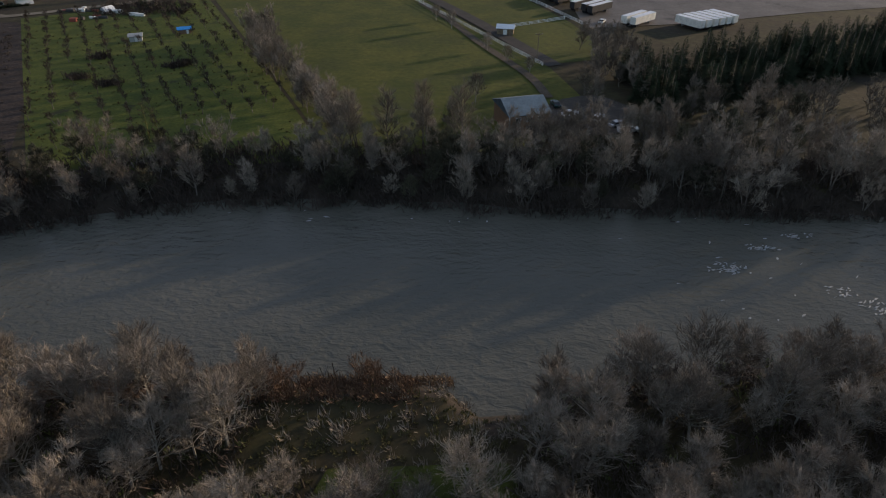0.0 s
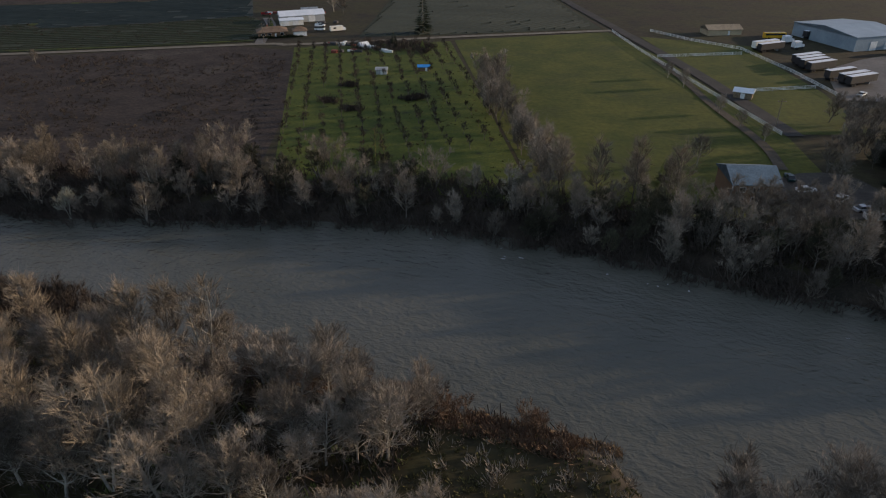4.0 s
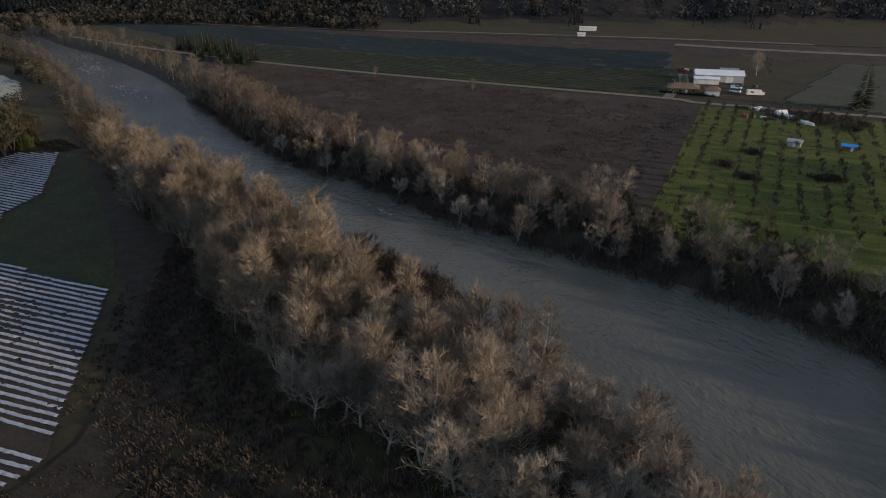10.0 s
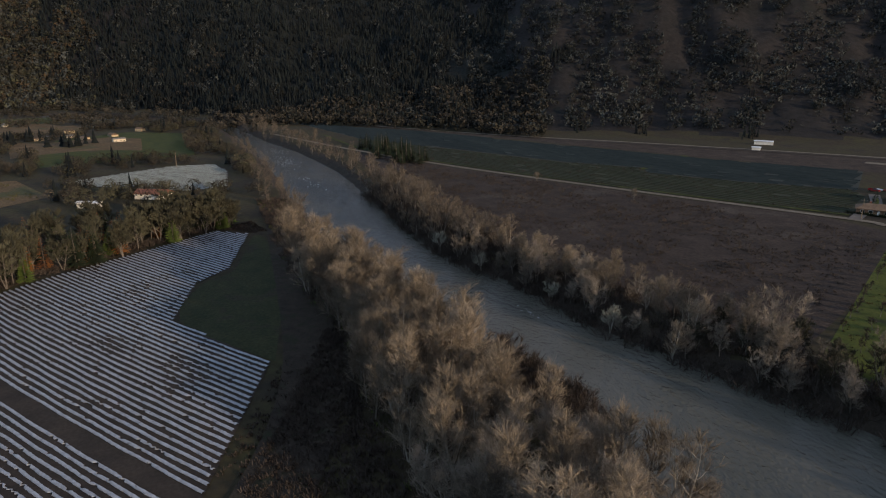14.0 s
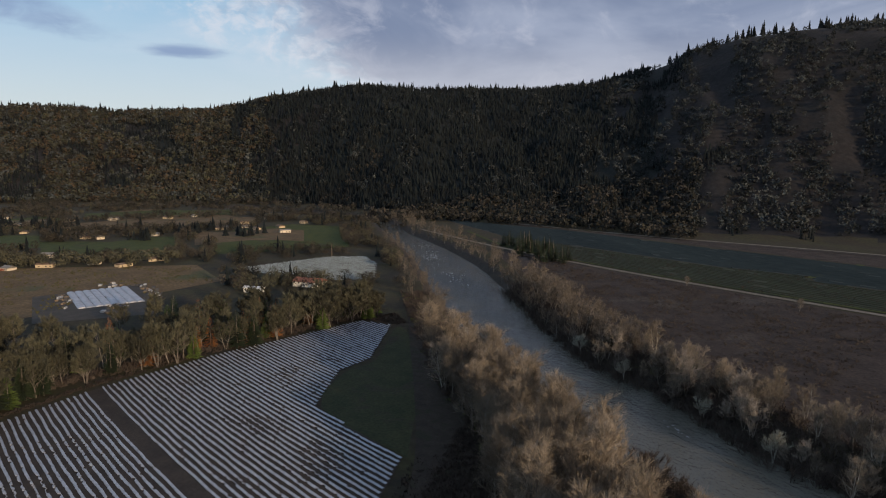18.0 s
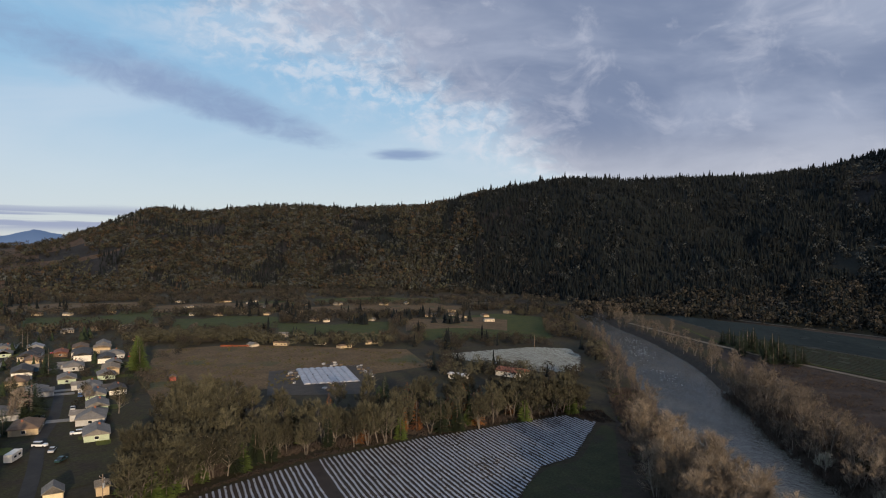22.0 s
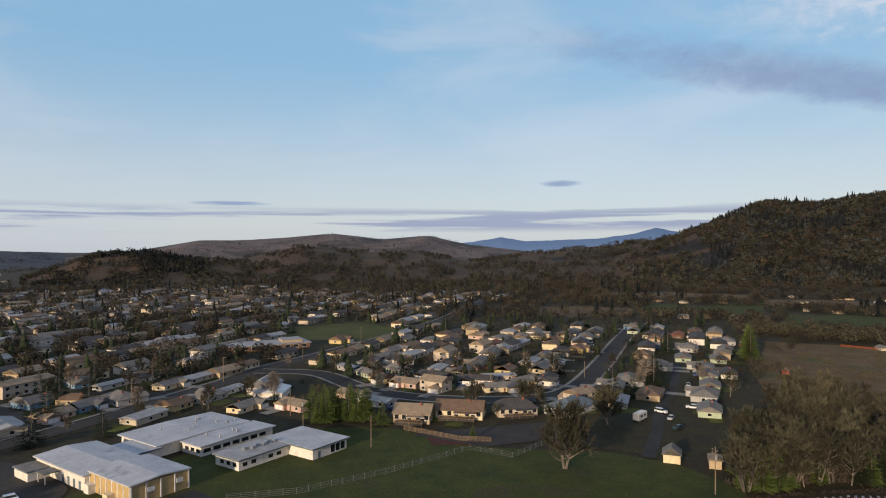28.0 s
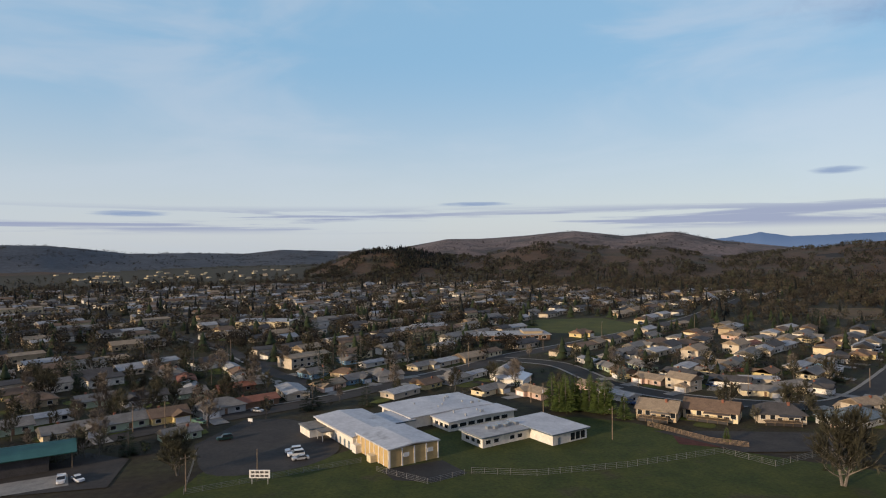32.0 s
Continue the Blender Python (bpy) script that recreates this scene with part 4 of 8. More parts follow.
tree_stuff("far_cottonwoods", light_tall, FAR_TALL, M["bark"], M["twig_far"], "bare tan cottonwoods along the farther river banks")
tree_stuff("far_alders", light_grey, FAR_GREY, M["bark"], M["twig_far"], "bare grey alders along the farther river banks")


# ---- undergrowth: brambles and brush that nobody could count ----
def brush(name, spots, mat, label, shoots=14, size=1.5, width=0.05):
    rng = random.Random(len(spots))
    v, f = [], []
    for x, y in spots:
        z = max(land(x, y), -3.0) - 0.1
        s = size * rng.uniform(0.5, 1.3)
        for k in range(shoots):
            a, t = rng.uniform(0, 6.28), rng.uniform(0.1, 1.0)
            bx, by = x + rng.gauss(0, 0.4) * s, y + rng.gauss(0, 0.4) * s
            tx, ty, tz = bx + math.cos(a) * s * t, by + math.sin(a) * s * t, z + s * rng.uniform(0.4, 1.1)
            sx, sy = -math.sin(a) * width * rng.uniform(0.6, 2.0), math.cos(a) * width * rng.uniform(0.6, 2.0)
            o = len(v)
            v += [(bx - sx, by - sy, z), (bx + sx, by + sy, z), (tx + sx, ty + sy, tz), (tx - sx * 0.3, ty - sy * 0.3, tz + 0.1 * s)]
            f.append((o, o + 1, o + 2, o + 3))
    return tagged(new(name, mesh_of(name, v, f, mat)), label, "brush", kind="stuff")


def spots_in(n, x0, x1, lo, hi, skip=None):
    out = []
    while len(out) < n:
        x = rt.uniform(x0, x1)
        y = rt.uniform(lo(x), hi(x))
        if not (skip and inside(x, y, skip)):
            out.append((x, y))
    return out


brush("undergrowth", spots_in(2600, -330, 140, lambda x: bank_far(x) - 3.5, lambda x: bank_far(x) + 20), M["twig_dark"], "dark leafless brush under the far bank trees", 16, 2.4, 0.06)
brush("undergrowth", spots_in(2600, -320, 82, belt_south, lambda x: bank_near(x) + 0.5, CLEARING), M["twig_dark"], "dark leafless brush under the near bank trees", 14, 1.7, 0.05)
brush("undergrowth", spots_in(900, -320, 82, belt_south, lambda x: bank_near(x) + 0.5, CLEARING), M["ivy"], "low green ivy and grass tufts under the near trees", 14, 0.8, 0.06)
brush("bramble_patch", spots_in(2600, -150, -40, lambda x: 3 if x > -95 else -0.42 * (x + 95) + 4, belt_south), M["twig_dark"], "dark brown bramble patch beside the dirt track", 14, 0.9, 0.06)
brush("reed_bed", [(rt.uniform(-20, 1.5), 67.6 + rt.uniform(-0.8, 0.9)) for _ in range(330)], M["reed"], "pale dry reeds on a low spit", 14, 0.6, 0.035)
brush("red_brush", spots_in(420, -60, -4, lambda x: 61, lambda x: 67), M["twig_red"], "red-brown brush on the bank", 22, 1.2, 0.035)
brush("grass_tufts", spots_in(700, -30, 16, lambda x: 44, lambda x: bank_near(x) - 1), M["reed_grass"], "brown and green grass tufts in a small clearing", 14, 0.45, 0.05)
brush("clearing_brush", spots_in(150, -30, 14, lambda x: 42, lambda x: bank_near(x)), M["twig_grey"], "low grey brush round a small clearing", 20, 1.0, 0.03)

# ---- paints and sheet materials for built things ----
def paint(name, c, rough=0.7, per=0.0, scale=1.5, fine=0.12, metal=0.0):
    return material(name, tuple(v * 0.86 for v in c), tuple(min(1, v * 1.08) for v in c), scale, rough, fine, 0.004, metal, per=per)


P = {}
for key, c in (("white", (0.76, 0.72, 0.64)), ("cream", (0.72, 0.61, 0.40)), ("tan", (0.46, 0.36, 0.23)), ("beige", (0.55, 0.47, 0.36)), ("grey_wall", (0.42, 0.42, 0.41)),
               ("pale_green", (0.42, 0.50, 0.36)), ("blue_wall", (0.16, 0.28, 0.40)), ("brown_wall", (0.20, 0.12, 0.075)), ("yellow_wall", (0.62, 0.50, 0.24)),
               ("pink_wall", (0.58, 0.42, 0.34)), ("barn_red", (0.26, 0.07, 0.05)), ("gym_tan", (0.50, 0.36, 0.17))):
    P[key] = paint(key + "_paint", c)
for key, c in (("roof_grey", (0.20, 0.185, 0.165)), ("roof_dark", (0.075, 0.070, 0.068)), ("roof_brown", (0.17, 0.115, 0.078)), ("roof_tan", (0.29, 0.225, 0.155)),
               ("roof_pale", (0.34, 0.34, 0.34)), ("roof_red", (0.24, 0.10, 0.065)), ("roof_blue", (0.13, 0.17, 0.20))):
    P[key] = material(key + "_shingle", tuple(v * 0.8 for v in c), tuple(v * 1.15 for v in c), 3, 0.9, 0.25, 0.02, spot=(c[0] * 0.7, c[1] * 0.75, c[2] * 0.65, 0.3, 0.6))
P["metal_white"] = material("white_metal_sheet", (0.58, 0.60, 0.63), (0.72, 0.73, 0.75), 6, 0.45, 0.08, 0.004, spot=(0.45, 0.46, 0.47, 0.12, 0.62))
P["membrane"] = material("white_roof_membrane", (0.3900, 0.3978, 0.4212), (0.5148, 0.5226, 0.5382), 9, 0.7, 0.12, 0.01, spot=(0.2808, 0.2808, 0.2886, 0.10, 0.58))
P["metal_green"] = material("dark_green_metal", (0.018, 0.075, 0.062), (0.030, 0.105, 0.088), 4, 0.4, 0.1, 0.004)
P["metal_bluegrey"] = material("blue_grey_metal", (0.24, 0.29, 0.33), (0.31, 0.36, 0.40), 5, 0.45, 0.08, 0.004)
P["plastic"] = material("white_mulch_film", (0.2640, 0.2816, 0.3168), (0.4048, 0.4224, 0.4664), 1.2, 0.4, 0.2, 0.06, spot=(0.0616, 0.0528, 0.0440, 0.9, 0.62))
P["tunnel_film"] = material("tunnel_film", (0.30, 0.31, 0.35), (0.44, 0.45, 0.49), 3, 0.5, 0.15, 0.05)
P["film_dull"] = material("dull_film", (0.20, 0.23, 0.22), (0.34, 0.37, 0.36), 2, 0.5, 0.2, 0.05)
P["fence_wire"] = paint("dull_wire", (0.17, 0.17, 0.165), 0.6)
P["tarp"] = paint("blue_tarp", (0.03, 0.25, 0.62), 0.45)
P["wood"] = material("weathered_wood", (0.12, 0.085, 0.055), (0.24, 0.18, 0.12), 0.6, 0.9, 0.3, 0.01)
P["pole_wood"] = material("pole_wood", (0.16, 0.12, 0.085), (0.26, 0.20, 0.145), 0.8, 0.9, 0.3, 0.01)
P["steel"] = material("galvanised_steel", (0.34, 0.35, 0.36), (0.46, 0.47, 0.48), 0.5, 0.45, 0.1, 0.0, 0.7)
P["rubber"] = paint("black_rubber", (0.018, 0.018, 0.019), 0.85)
P["mulch"] = material("red_bark_mulch", (0.055, 0.018, 0.013), (0.085, 0.030, 0.022), 2, 0.95, 0.3, 0.03)
P["orange"] = paint("orange_mesh", (0.26, 0.065, 0.025), 0.8)
P["trailer_dark"] = paint("dark_trailer_panel", (0.035, 0.033, 0.035), 0.5)
P["trim"] = paint("white_trim", (0.74, 0.73, 0.71), 0.55)
for key, c in (("car_white", (0.72, 0.73, 0.74)), ("car_dark", (0.02, 0.045, 0.045)), ("car_red", (0.28, 0.03, 0.03)), ("car_silver", (0.42, 0.43, 0.45)), ("car_blue", (0.05, 0.09, 0.20)), ("car_green", (0.10, 0.18, 0.14)), ("bus_yellow", (0.62, 0.34, 0.03))):
    P[key] = paint(key, c, 0.25)
gm = bpy.data.materials.new("window_glass")
gm.use_nodes = True
gb = gm.node_tree.nodes["Principled BSDF"]
gb.inputs["Base Color"].default_value, gb.inputs["Roughness"].default_value, gb.inputs["IOR"].default_value = (0.018, 0.022, 0.026, 1), 0.06, 1.5
P["glass"] = gm


# ---- plastic-covered beds ----
def bed_rows(name, poly, heading, gap, width, label, skip=(), curve=0.0, seed=3, breaks=0.3, film="plastic", step=0.55):
    """Raised beds under white film, one part a bed, cut to the field's outline and torn here and there."""
    rng = random.Random(seed)
    root = thing(name, label, "crop beds")
    ca, sa = math.cos(radians(heading)), math.sin(radians(heading))
    us = [x * ca + y * sa for x, y in poly]
    vs = [-x * sa + y * ca for x, y in poly]
    row = min(vs) + 0.6
    while row < max(vs):
        if any(lo < row < hi for lo, hi in skip):
            row += gap
            continue
        v, f = [], []
        u, prev, torn = min(us), None, 0
        mid = sum(us) / len(us)
        while u < max(us):
            w = row + curve * ((u - mid) / 60.0) ** 2 + 0.07 * math.sin(u * 0.35 + row) + rng.uniform(-0.04, 0.04)
            x, y = u * ca - w * sa, u * sa + w * ca
            worn = noise.noise(Vector((x * 0.07, y * 0.07, seed))) + 0.5 * noise.noise(Vector((x * 0.3, y * 0.3, seed)))
            if torn > 0:
                torn -= 1
            elif rng.random() < breaks * (0.08 + max(0.0, worn) * 1.1):
                torn = rng.randint(1, 2 if worn < 0.45 else 7)
            if inside(x, y, poly):
                frayed = min(0.75, max(0.0, worn - 0.15) * 0.8)
                lo_, hi_ = -0.5 + 0.5 * frayed * rng.random(), 0.5 - 0.5 * frayed * rng.random()
                lo_, hi_ = lo_ + rng.uniform(-0.05, 0.10), hi_ + rng.uniform(-0.10, 0.05)
                if torn:
                    lo_, hi_ = (lo_, lo_ + 0.12) if rng.random() < 0.5 else (hi_ - 0.12, hi_)
                o = len(v)
                for s, h in ((lo_, 0.0), (lo_ * 0.7, 0.20), (hi_ * 0.7, 0.20), (hi_, 0.0)):
                    v.append((x - sa * width * s, y + ca * width * s, 0.2 + h * rng.uniform(0.8, 1.1)))
                if prev is not None:
                    f += [(prev + i, o + i, o + i + 1, prev + i + 1) for i in range(3)]
                prev = o
            else:
                prev = None
            u += step
        if f:
            part("bed", mesh_of("bed", v, [q[::-1] for q in f], P[film]), None, root)
        row += gap
    return root


gap_v = -(-190) * math.sin(radians(33.5)) + (-72) * math.cos(radians(33.5))
bed_rows("plastic_beds", PLASTIC, 33.5, 1.62, 0.66, "long raised beds under torn white film", [(gap_v - 1.6, gap_v + 1.2)], 1.2)
bed_rows("far_plastic_beds", [(-407, -72), (-450, -16), (-448, 12), (-414, 18), (-363, 15), (-356, -3), (-374, -39)], 60, 2.6, 0.8, "far raised beds under pale film", (), 0.0, 9, 0.1, "film_dull", 2.0)

# ---- orchard ----
oa, ob_ = Vector((-100, 136, 0)), Vector((-166, 258, 0))
along, across = (ob_ - oa).normalized(), Vector((0.86, 0.51, 0))
ro = random.Random(8)
for i in range(24):
    for j in range(13):
        p = oa + along * (i * 6.0 + ro.uniform(-0.6, 0.6)) + across * (3 + j * 5.9 + ro.uniform(-0.4, 0.4))
        q = oa + along * (i * 6.4 - 4) + across * (j * 5.9)
        if inside(p.x, p.y, ORCHARD) and p.y > bank_far(p.x) + 20 and ro.random() < 0.86:
            ro.choice(fruit)(p.x, p.y, ro.uniform(0.6, 0.95), ro.uniform(0, 360), 0.03)
brush("orchard_thicket", [(cx + ro.gauss(0, 1.4), cy + ro.gauss(0, 1.1)) for cx, cy in ((-114, 212), (-112, 192), (-100, 186), (-84, 206), (-86, 203)) for _ in range(34)], M["twig_dark"],
      "dark bramble thickets between the orchard rows", 16, 1.5, 0.06)
brush("farm_thicket", [(ro.uniform(-142, -106), 272 + ro.uniform(-5, 14)) for _ in range(150)], M["twig_dark"], "brown leafless thicket at the orchard's end", 16, 2.2, 0.06)
for i in range(34):
    u = i / 33
    ro.choice(grey)(-70 + 46 * u + ro.uniform(-4, 4), 238 - 98 * u + ro.uniform(-4, 4), ro.uniform(0.65, 0.95), ro.uniform(0, 360))
firs[2](-123, 310, 1.15, 20, 0.03)
firs[0](-124, 276, 0.55, 20, 0.03)
cedar(1, 157, 0.75, 0, 0.03)
cedar(-110, 276, 0.5, 70, 0.03)
for x, y, s in ((-13, 142, 0.95), (-5, 143, 0.9), (4, 142, 1.0), (-22, 141, 0.9)):
    tall[0 if s > 0.92 else 2](x, y, s * 0.85, x * 31)
mossy = tree_kind("mossy_tree", *branch_tree(201, 11, 3.2, 14, 300, 1, 0.2, 0.4, 0.8, 1.0, 0.2), M["bark_moss"], M["twig_dark"], "bare tree with moss-green trunk above the bank")
mossy(-72, 145, 1.0, 40, 0)
mossy(-70, 147, 0.8, 140, 0)
# big bare trees by the fields
for x, y, s in ((-256, 200, 0.42), (-318, 180, 0.40), (-3, 261, 0.45), (3, 249, 0.5), (15, 221, 0.45), (21, 209, 0.4), (27, 198, 0.4), (9, 173, 0.6)):
    broad[1](x, y, s, x * 17, 0.03)
# dark firs by the river house and at the far bend
rf = random.Random(12)
for i in range(190):
    x = rf.uniform(52, 165)
    y = 160 + (x - 48) * 0.42 + rf.uniform(0, 1) * 31
    rf.choice(firs)(x, y, rf.uniform(0.5, 0.85), rf.uniform(0, 360))
for i in range(26):
    x, y = rf.uniform(-6, 58), rf.uniform(137, 152)
    rf.choice(grey)(x, y if not 8 < x < 32 else rf.uniform(136, 145), rf.uniform(0.5, 0.8), rf.uniform(0, 360))
for i in range(22):
    x = rf.uniform(40, 62)
    rf.choice(grey)(x, rf.uniform(172, 225), rf.uniform(0.5, 0.85), rf.uniform(0, 360))
for i in range(26):
    rf.choice(firs)(-395 - rf.uniform(0, 105), 124 + rf.uniform(-6, 22), rf.uniform(0.6, 0.95), rf.uniform(0, 360))


# ---- farm buildings ----
def gable_geo(w, d, h, rise):
    """Walls with gable ends, ridge along x."""
    v = [(-w / 2, -d / 2, 0), (w / 2, -d / 2, 0), (w / 2, d / 2, 0), (-w / 2, d / 2, 0), (-w / 2, -d / 2, h), (w / 2, -d / 2, h), (w / 2, d / 2, h), (-w / 2, d / 2, h), (-w / 2, 0, h + rise), (w / 2, 0, h + rise)]
    return v, [(0, 1, 5, 4), (2, 3, 7, 6), (1, 2, 6, 9, 5), (3, 0, 4, 8, 7), (3, 2, 1, 0)]


def gable_mesh(w, d, h, rise, mat, name="walls"):
    return mesh_of(name, *gable_geo(w, d, h, rise), mat)


def roof_geo(w, d, h, rise, over=0.5, thick=0.18, hip=0.0):
    k = rise / (d / 2)
    e = h - over * k
    hw, hd = w / 2 + over, d / 2 + over
    ridge = hw - hip
    v = []
    for z in (0.0, thick):
        v += [(-hw, -hd, e + z), (hw, -hd, e + z), (hw, hd, e + z), (-hw, hd, e + z), (-ridge, 0, h + rise + z), (ridge, 0, h + rise + z)]
    return v, [(6, 7, 11, 10), (8, 9, 10, 11), (7, 8, 11), (9, 6, 10), (0, 4, 5, 1), (2, 5, 4, 3), (1, 5, 2), (3, 4, 0), (0, 1, 7, 6), (1, 2, 8, 7), (2, 3, 9, 8), (3, 0, 6, 9)]


def roof_mesh(w, d, h, rise, mat, over=0.5, thick=0.18, hip=0.0, name="roof"):
    return mesh_of(name, *roof_geo(w, d, h, rise, over, thick, hip), mat)


def window_mesh(w, h):
    """A frame with a pane set back in it, one shell facing -y."""
    t, v = 0.10, []
    for k, y in ((t, 0.0), (t, -0.06), (0.0, -0.06), (0.0, -0.02)):
        v += [(-w / 2 - k, y, -k), (w / 2 + k, y, -k), (w / 2 + k, y, h + k), (-w / 2 - k, y, h + k)]
    f = [(4 * r + i, 4 * r + (i + 1) % 4, 4 * r + 4 + (i + 1) % 4, 4 * r + 4 + i) for r in range(3) for i in range(4)] + [(12, 13, 14, 15)]
    me = mesh_of("window", v, f, P["trim"])
    me.materials.append(P["glass"])
    me.polygons[12].material_index = 1
    return me


WIN = {}


def window(parent, x, y, z, face, w=1.5, h=1.2):
    """face: degrees by which the window's front turns from -y."""
    key = (w, h)
    if key not in WIN:
        WIN[key] = window_mesh(w, h)
    ob = part("window", WIN[key], None, parent)
    ob.matrix_basis = pose(x, y, z, 0, 0, face)
    return ob


def slab(name, parent, x0, y0, z0, x1, y1, z1, mat, label=""):
    return part(name, Geo().box(x0, y0, z0, x1, y1, z1).mesh(name, mat), None, parent, label)


def barn(name, label, x, y, turn_deg, w, d, h, rise, wall, roof, doors=(), category="barn", roof_part="roof", z=0.03):
    root = thing(name, label, category, pose(x, y, z, 0, 0, turn_deg))
    part("wall", gable_mesh(w, d, h, rise, P[wall]), None, root)
    part(roof_part, roof_mesh(w, d, h, rise, P[roof], 0.4), None, root)
    for dx, dw, dh, side in doors:
        yy = -d / 2 if side < 0 else d / 2
        slab("door", root, dx - dw / 2, yy - 0.08, 0, dx + dw / 2, yy + 0.08, dh, P["trim"])
    return root


ang = math.degrees(math.atan2(13, 18))
barn("long_barn", "long white metal farm barn", -200, 322, ang + 3, 24, 11, 3.6, 1.8, "grey_wall", "metal_white", [(-6, 3.5, 3.2, -1), (5, 3.5, 3.2, -1)])
barn("equipment_shed", "lower white-roofed shed against the barn", -199, 310, ang + 3, 12, 6, 2.6, 0.7, "white", "metal_white", [(-3, 3, 2.6, -1), (2, 3, 2.6, -1)], "shed")
barn("back_shed", "small pale shed behind the barn", -204, 338, ang, 9, 6, 3, 1.2, "grey_wall", "roof_pale", [], "shed")
fh = thing("farm_house", "low farmhouse with a hipped brown shingle roof", "house", pose(-192, 281, 0.03, 0, 0, ang))
slab("wall", fh, -7, -4.5, 0, 7, 4.5, 2.7, P["brown_wall"])
part("roof", roof_mesh(14, 9, 2.7, 1.7, P["roof_brown"], 0.6, 0.2, 4.4), None, fh)
for k in (-4.5, -1.5, 4.5):
    window(fh, k, -4.51, 0.9, 0, 1.5, 1.2)
slab("front_door", fh, 1.0, -4.56, 0.05, 2.0, -4.48, 2.1, P["trim"])
slab("chimney", fh, -2.4, 0.5, 3.2, -1.6, 1.3, 5.2, P["roof_red"], "brick chimney")
fg = thing("farm_garage", "small garage with a hipped brown roof and white door", "garage", pose(-180, 287, 0.03, 0, 0, ang))
slab("wall", fg, -3.2, -3.2, 0, 3.2, 3.2, 2.6, P["trim"])
part("roof", roof_mesh(6.4, 6.4, 2.6, 1.4, P["roof_brown"], 0.5, 0.2, 2.8), None, fg)
slab("garage_door", fg, -2.3, -3.27, 0, 2.3, -3.19, 2.2, P["trim"])
cmp_ = thing("farm_camper", "white camper van parked beside the farm drive", "camper", pose(-167, 301, 0.03, 0, 0, ang + 10))
slab("body", cmp_, -3.2, -1.15, 0.5, 3.2, 1.15, 2.7, P["white"])
slab("cab", cmp_, 3.2, -1.0, 0.5, 4.6, 1.0, 1.7, P["car_white"])
slab("window", cmp_, -1.8, -1.19, 1.5, -0.4, -1.15, 2.2, P["glass"])
for sx in (-2.2, 3.0):
    part("axle", Geo().rod((sx, -1.1, 0.36), (sx, 1.1, 0.36), 0.36, 0.36, 10).mesh("axle", P["rubber"]), None, cmp_)
firs[1](-203, 296, 0.5, 40, 0.03)
cedar(-200, 293, 0.6, 10, 0.03)
broad[0](-196, 352, 0.9, 30, 0.03)
grey[0](-188, 349, 1.0, 70, 0.03)
rj = random.Random(64)
brush("farm_hedge", [(-198 + k * 0.5 + rj.uniform(-0.4, 0.4), 271.5 + k * 0.28 + rj.uniform(-0.5, 0.5)) for k in range(44)], M["needle"], "dark clipped hedge along the farm track", 30, 1.2, 0.06)
jv, jf = Geo(), []
for _ in range(46):
    jx, jy = rj.choice(((-222, 338), (-208, 344), (-182, 318), (-150, 274), (-128, 268), (-140, 262)))
    jx, jy = jx + rj.gauss(0, 5), jy + rj.gauss(0, 3)
    jw, jd, jh = rj.uniform(0.4, 2.2), rj.uniform(0.3, 1.0), rj.uniform(0.3, 1.3)
    jv.box(jx - jw, jy - jd, 0.05, jx + jw, jy + jd, jh)
    jf += [rj.randint(0, 3)] * 6
jm = jv.mesh("farm_clutter", P["trim"])
for key in ("roof_dark", "wood", "barn_red"):
    jm.materials.append(P[key])
jm.polygons.foreach_set("material_index", jf)
tagged(new("farm_clutter", jm), "piles of pale and dark farm clutter", "clutter", kind="stuff")
barn("orchard_hut", "little grey hut among orchard rows", -110, 232, 20, 4.2, 3, 1.9, 0.6, "grey_wall", "roof_pale", [(0, 0.8, 1.6, -1)], "hut")
hut = barn("tarp_hut", "orchard lean-to under a bright blue tarpaulin", -96, 242, 20, 4.4, 3, 1.7, 0.5, "brown_wall", "tarp", [(1, 0.8, 1.5, -1)], "hut", "tarpaulin")
barn("tarp_shelter", "pale tarpaulin shelter in farm clutter", -137, 271, 60, 4, 3, 1.4, 1.2, "white", "metal_white", [], "shelter")
barn("stable", "white-roofed open stable in a paddock", 23, 243, -10, 6, 5, 2.4, 0.8, "wood", "metal_white", [(0, 1.4, 2.0, -1)], "stable")
barn("warehouse", "blue-grey metal warehouse in a truck yard", 72, 356, 35, 28, 38, 6.0, 1.8, "metal_bluegrey", "metal_bluegrey", [(-4, 3.5, 3.8, -1), (4, 3.5, 3.8, -1)], "warehouse")
barn("roadside_house", "low tan house beside the farm road", 17, 356, 25, 17, 9, 2.7, 1.6, "tan", "roof_tan", [(2, 1, 2.1, -1)], "house")
rh = thing("river_house", "tall house with a blue-grey metal roof above the river", "house", pose(20, 157, 0.03, 0, 0, 15))
part("wall", gable_mesh(10.5, 12, 5.2, 2.2, P["brown_wall"]), None, rh)
part("roof", roof_mesh(10.5, 12, 5.2, 2.2, P["roof_blue"], 0.5), None, rh)
for k in (-3, 0, 3):
    window(rh, k, -6.02, 3.2, 0, 1.2, 1.2)
    window(rh, k, -6.02, 0.8, 0, 1.2, 1.2)
slab("porch_post", rh, -5.6, -6.6, 0, -5.4, -6.4, 5, P["trim"])
barn("hill_trailer", "long white trailer home at the hill foot", -400, 436, 40, 14, 4, 2.8, 0.5, "white", "metal_white", [], "trailer home")
barn("hill_shed", "small white shed beside the rail bed", -375, 402, 40, 6, 3, 2.4, 0.5, "white", "metal_white", [], "shed")


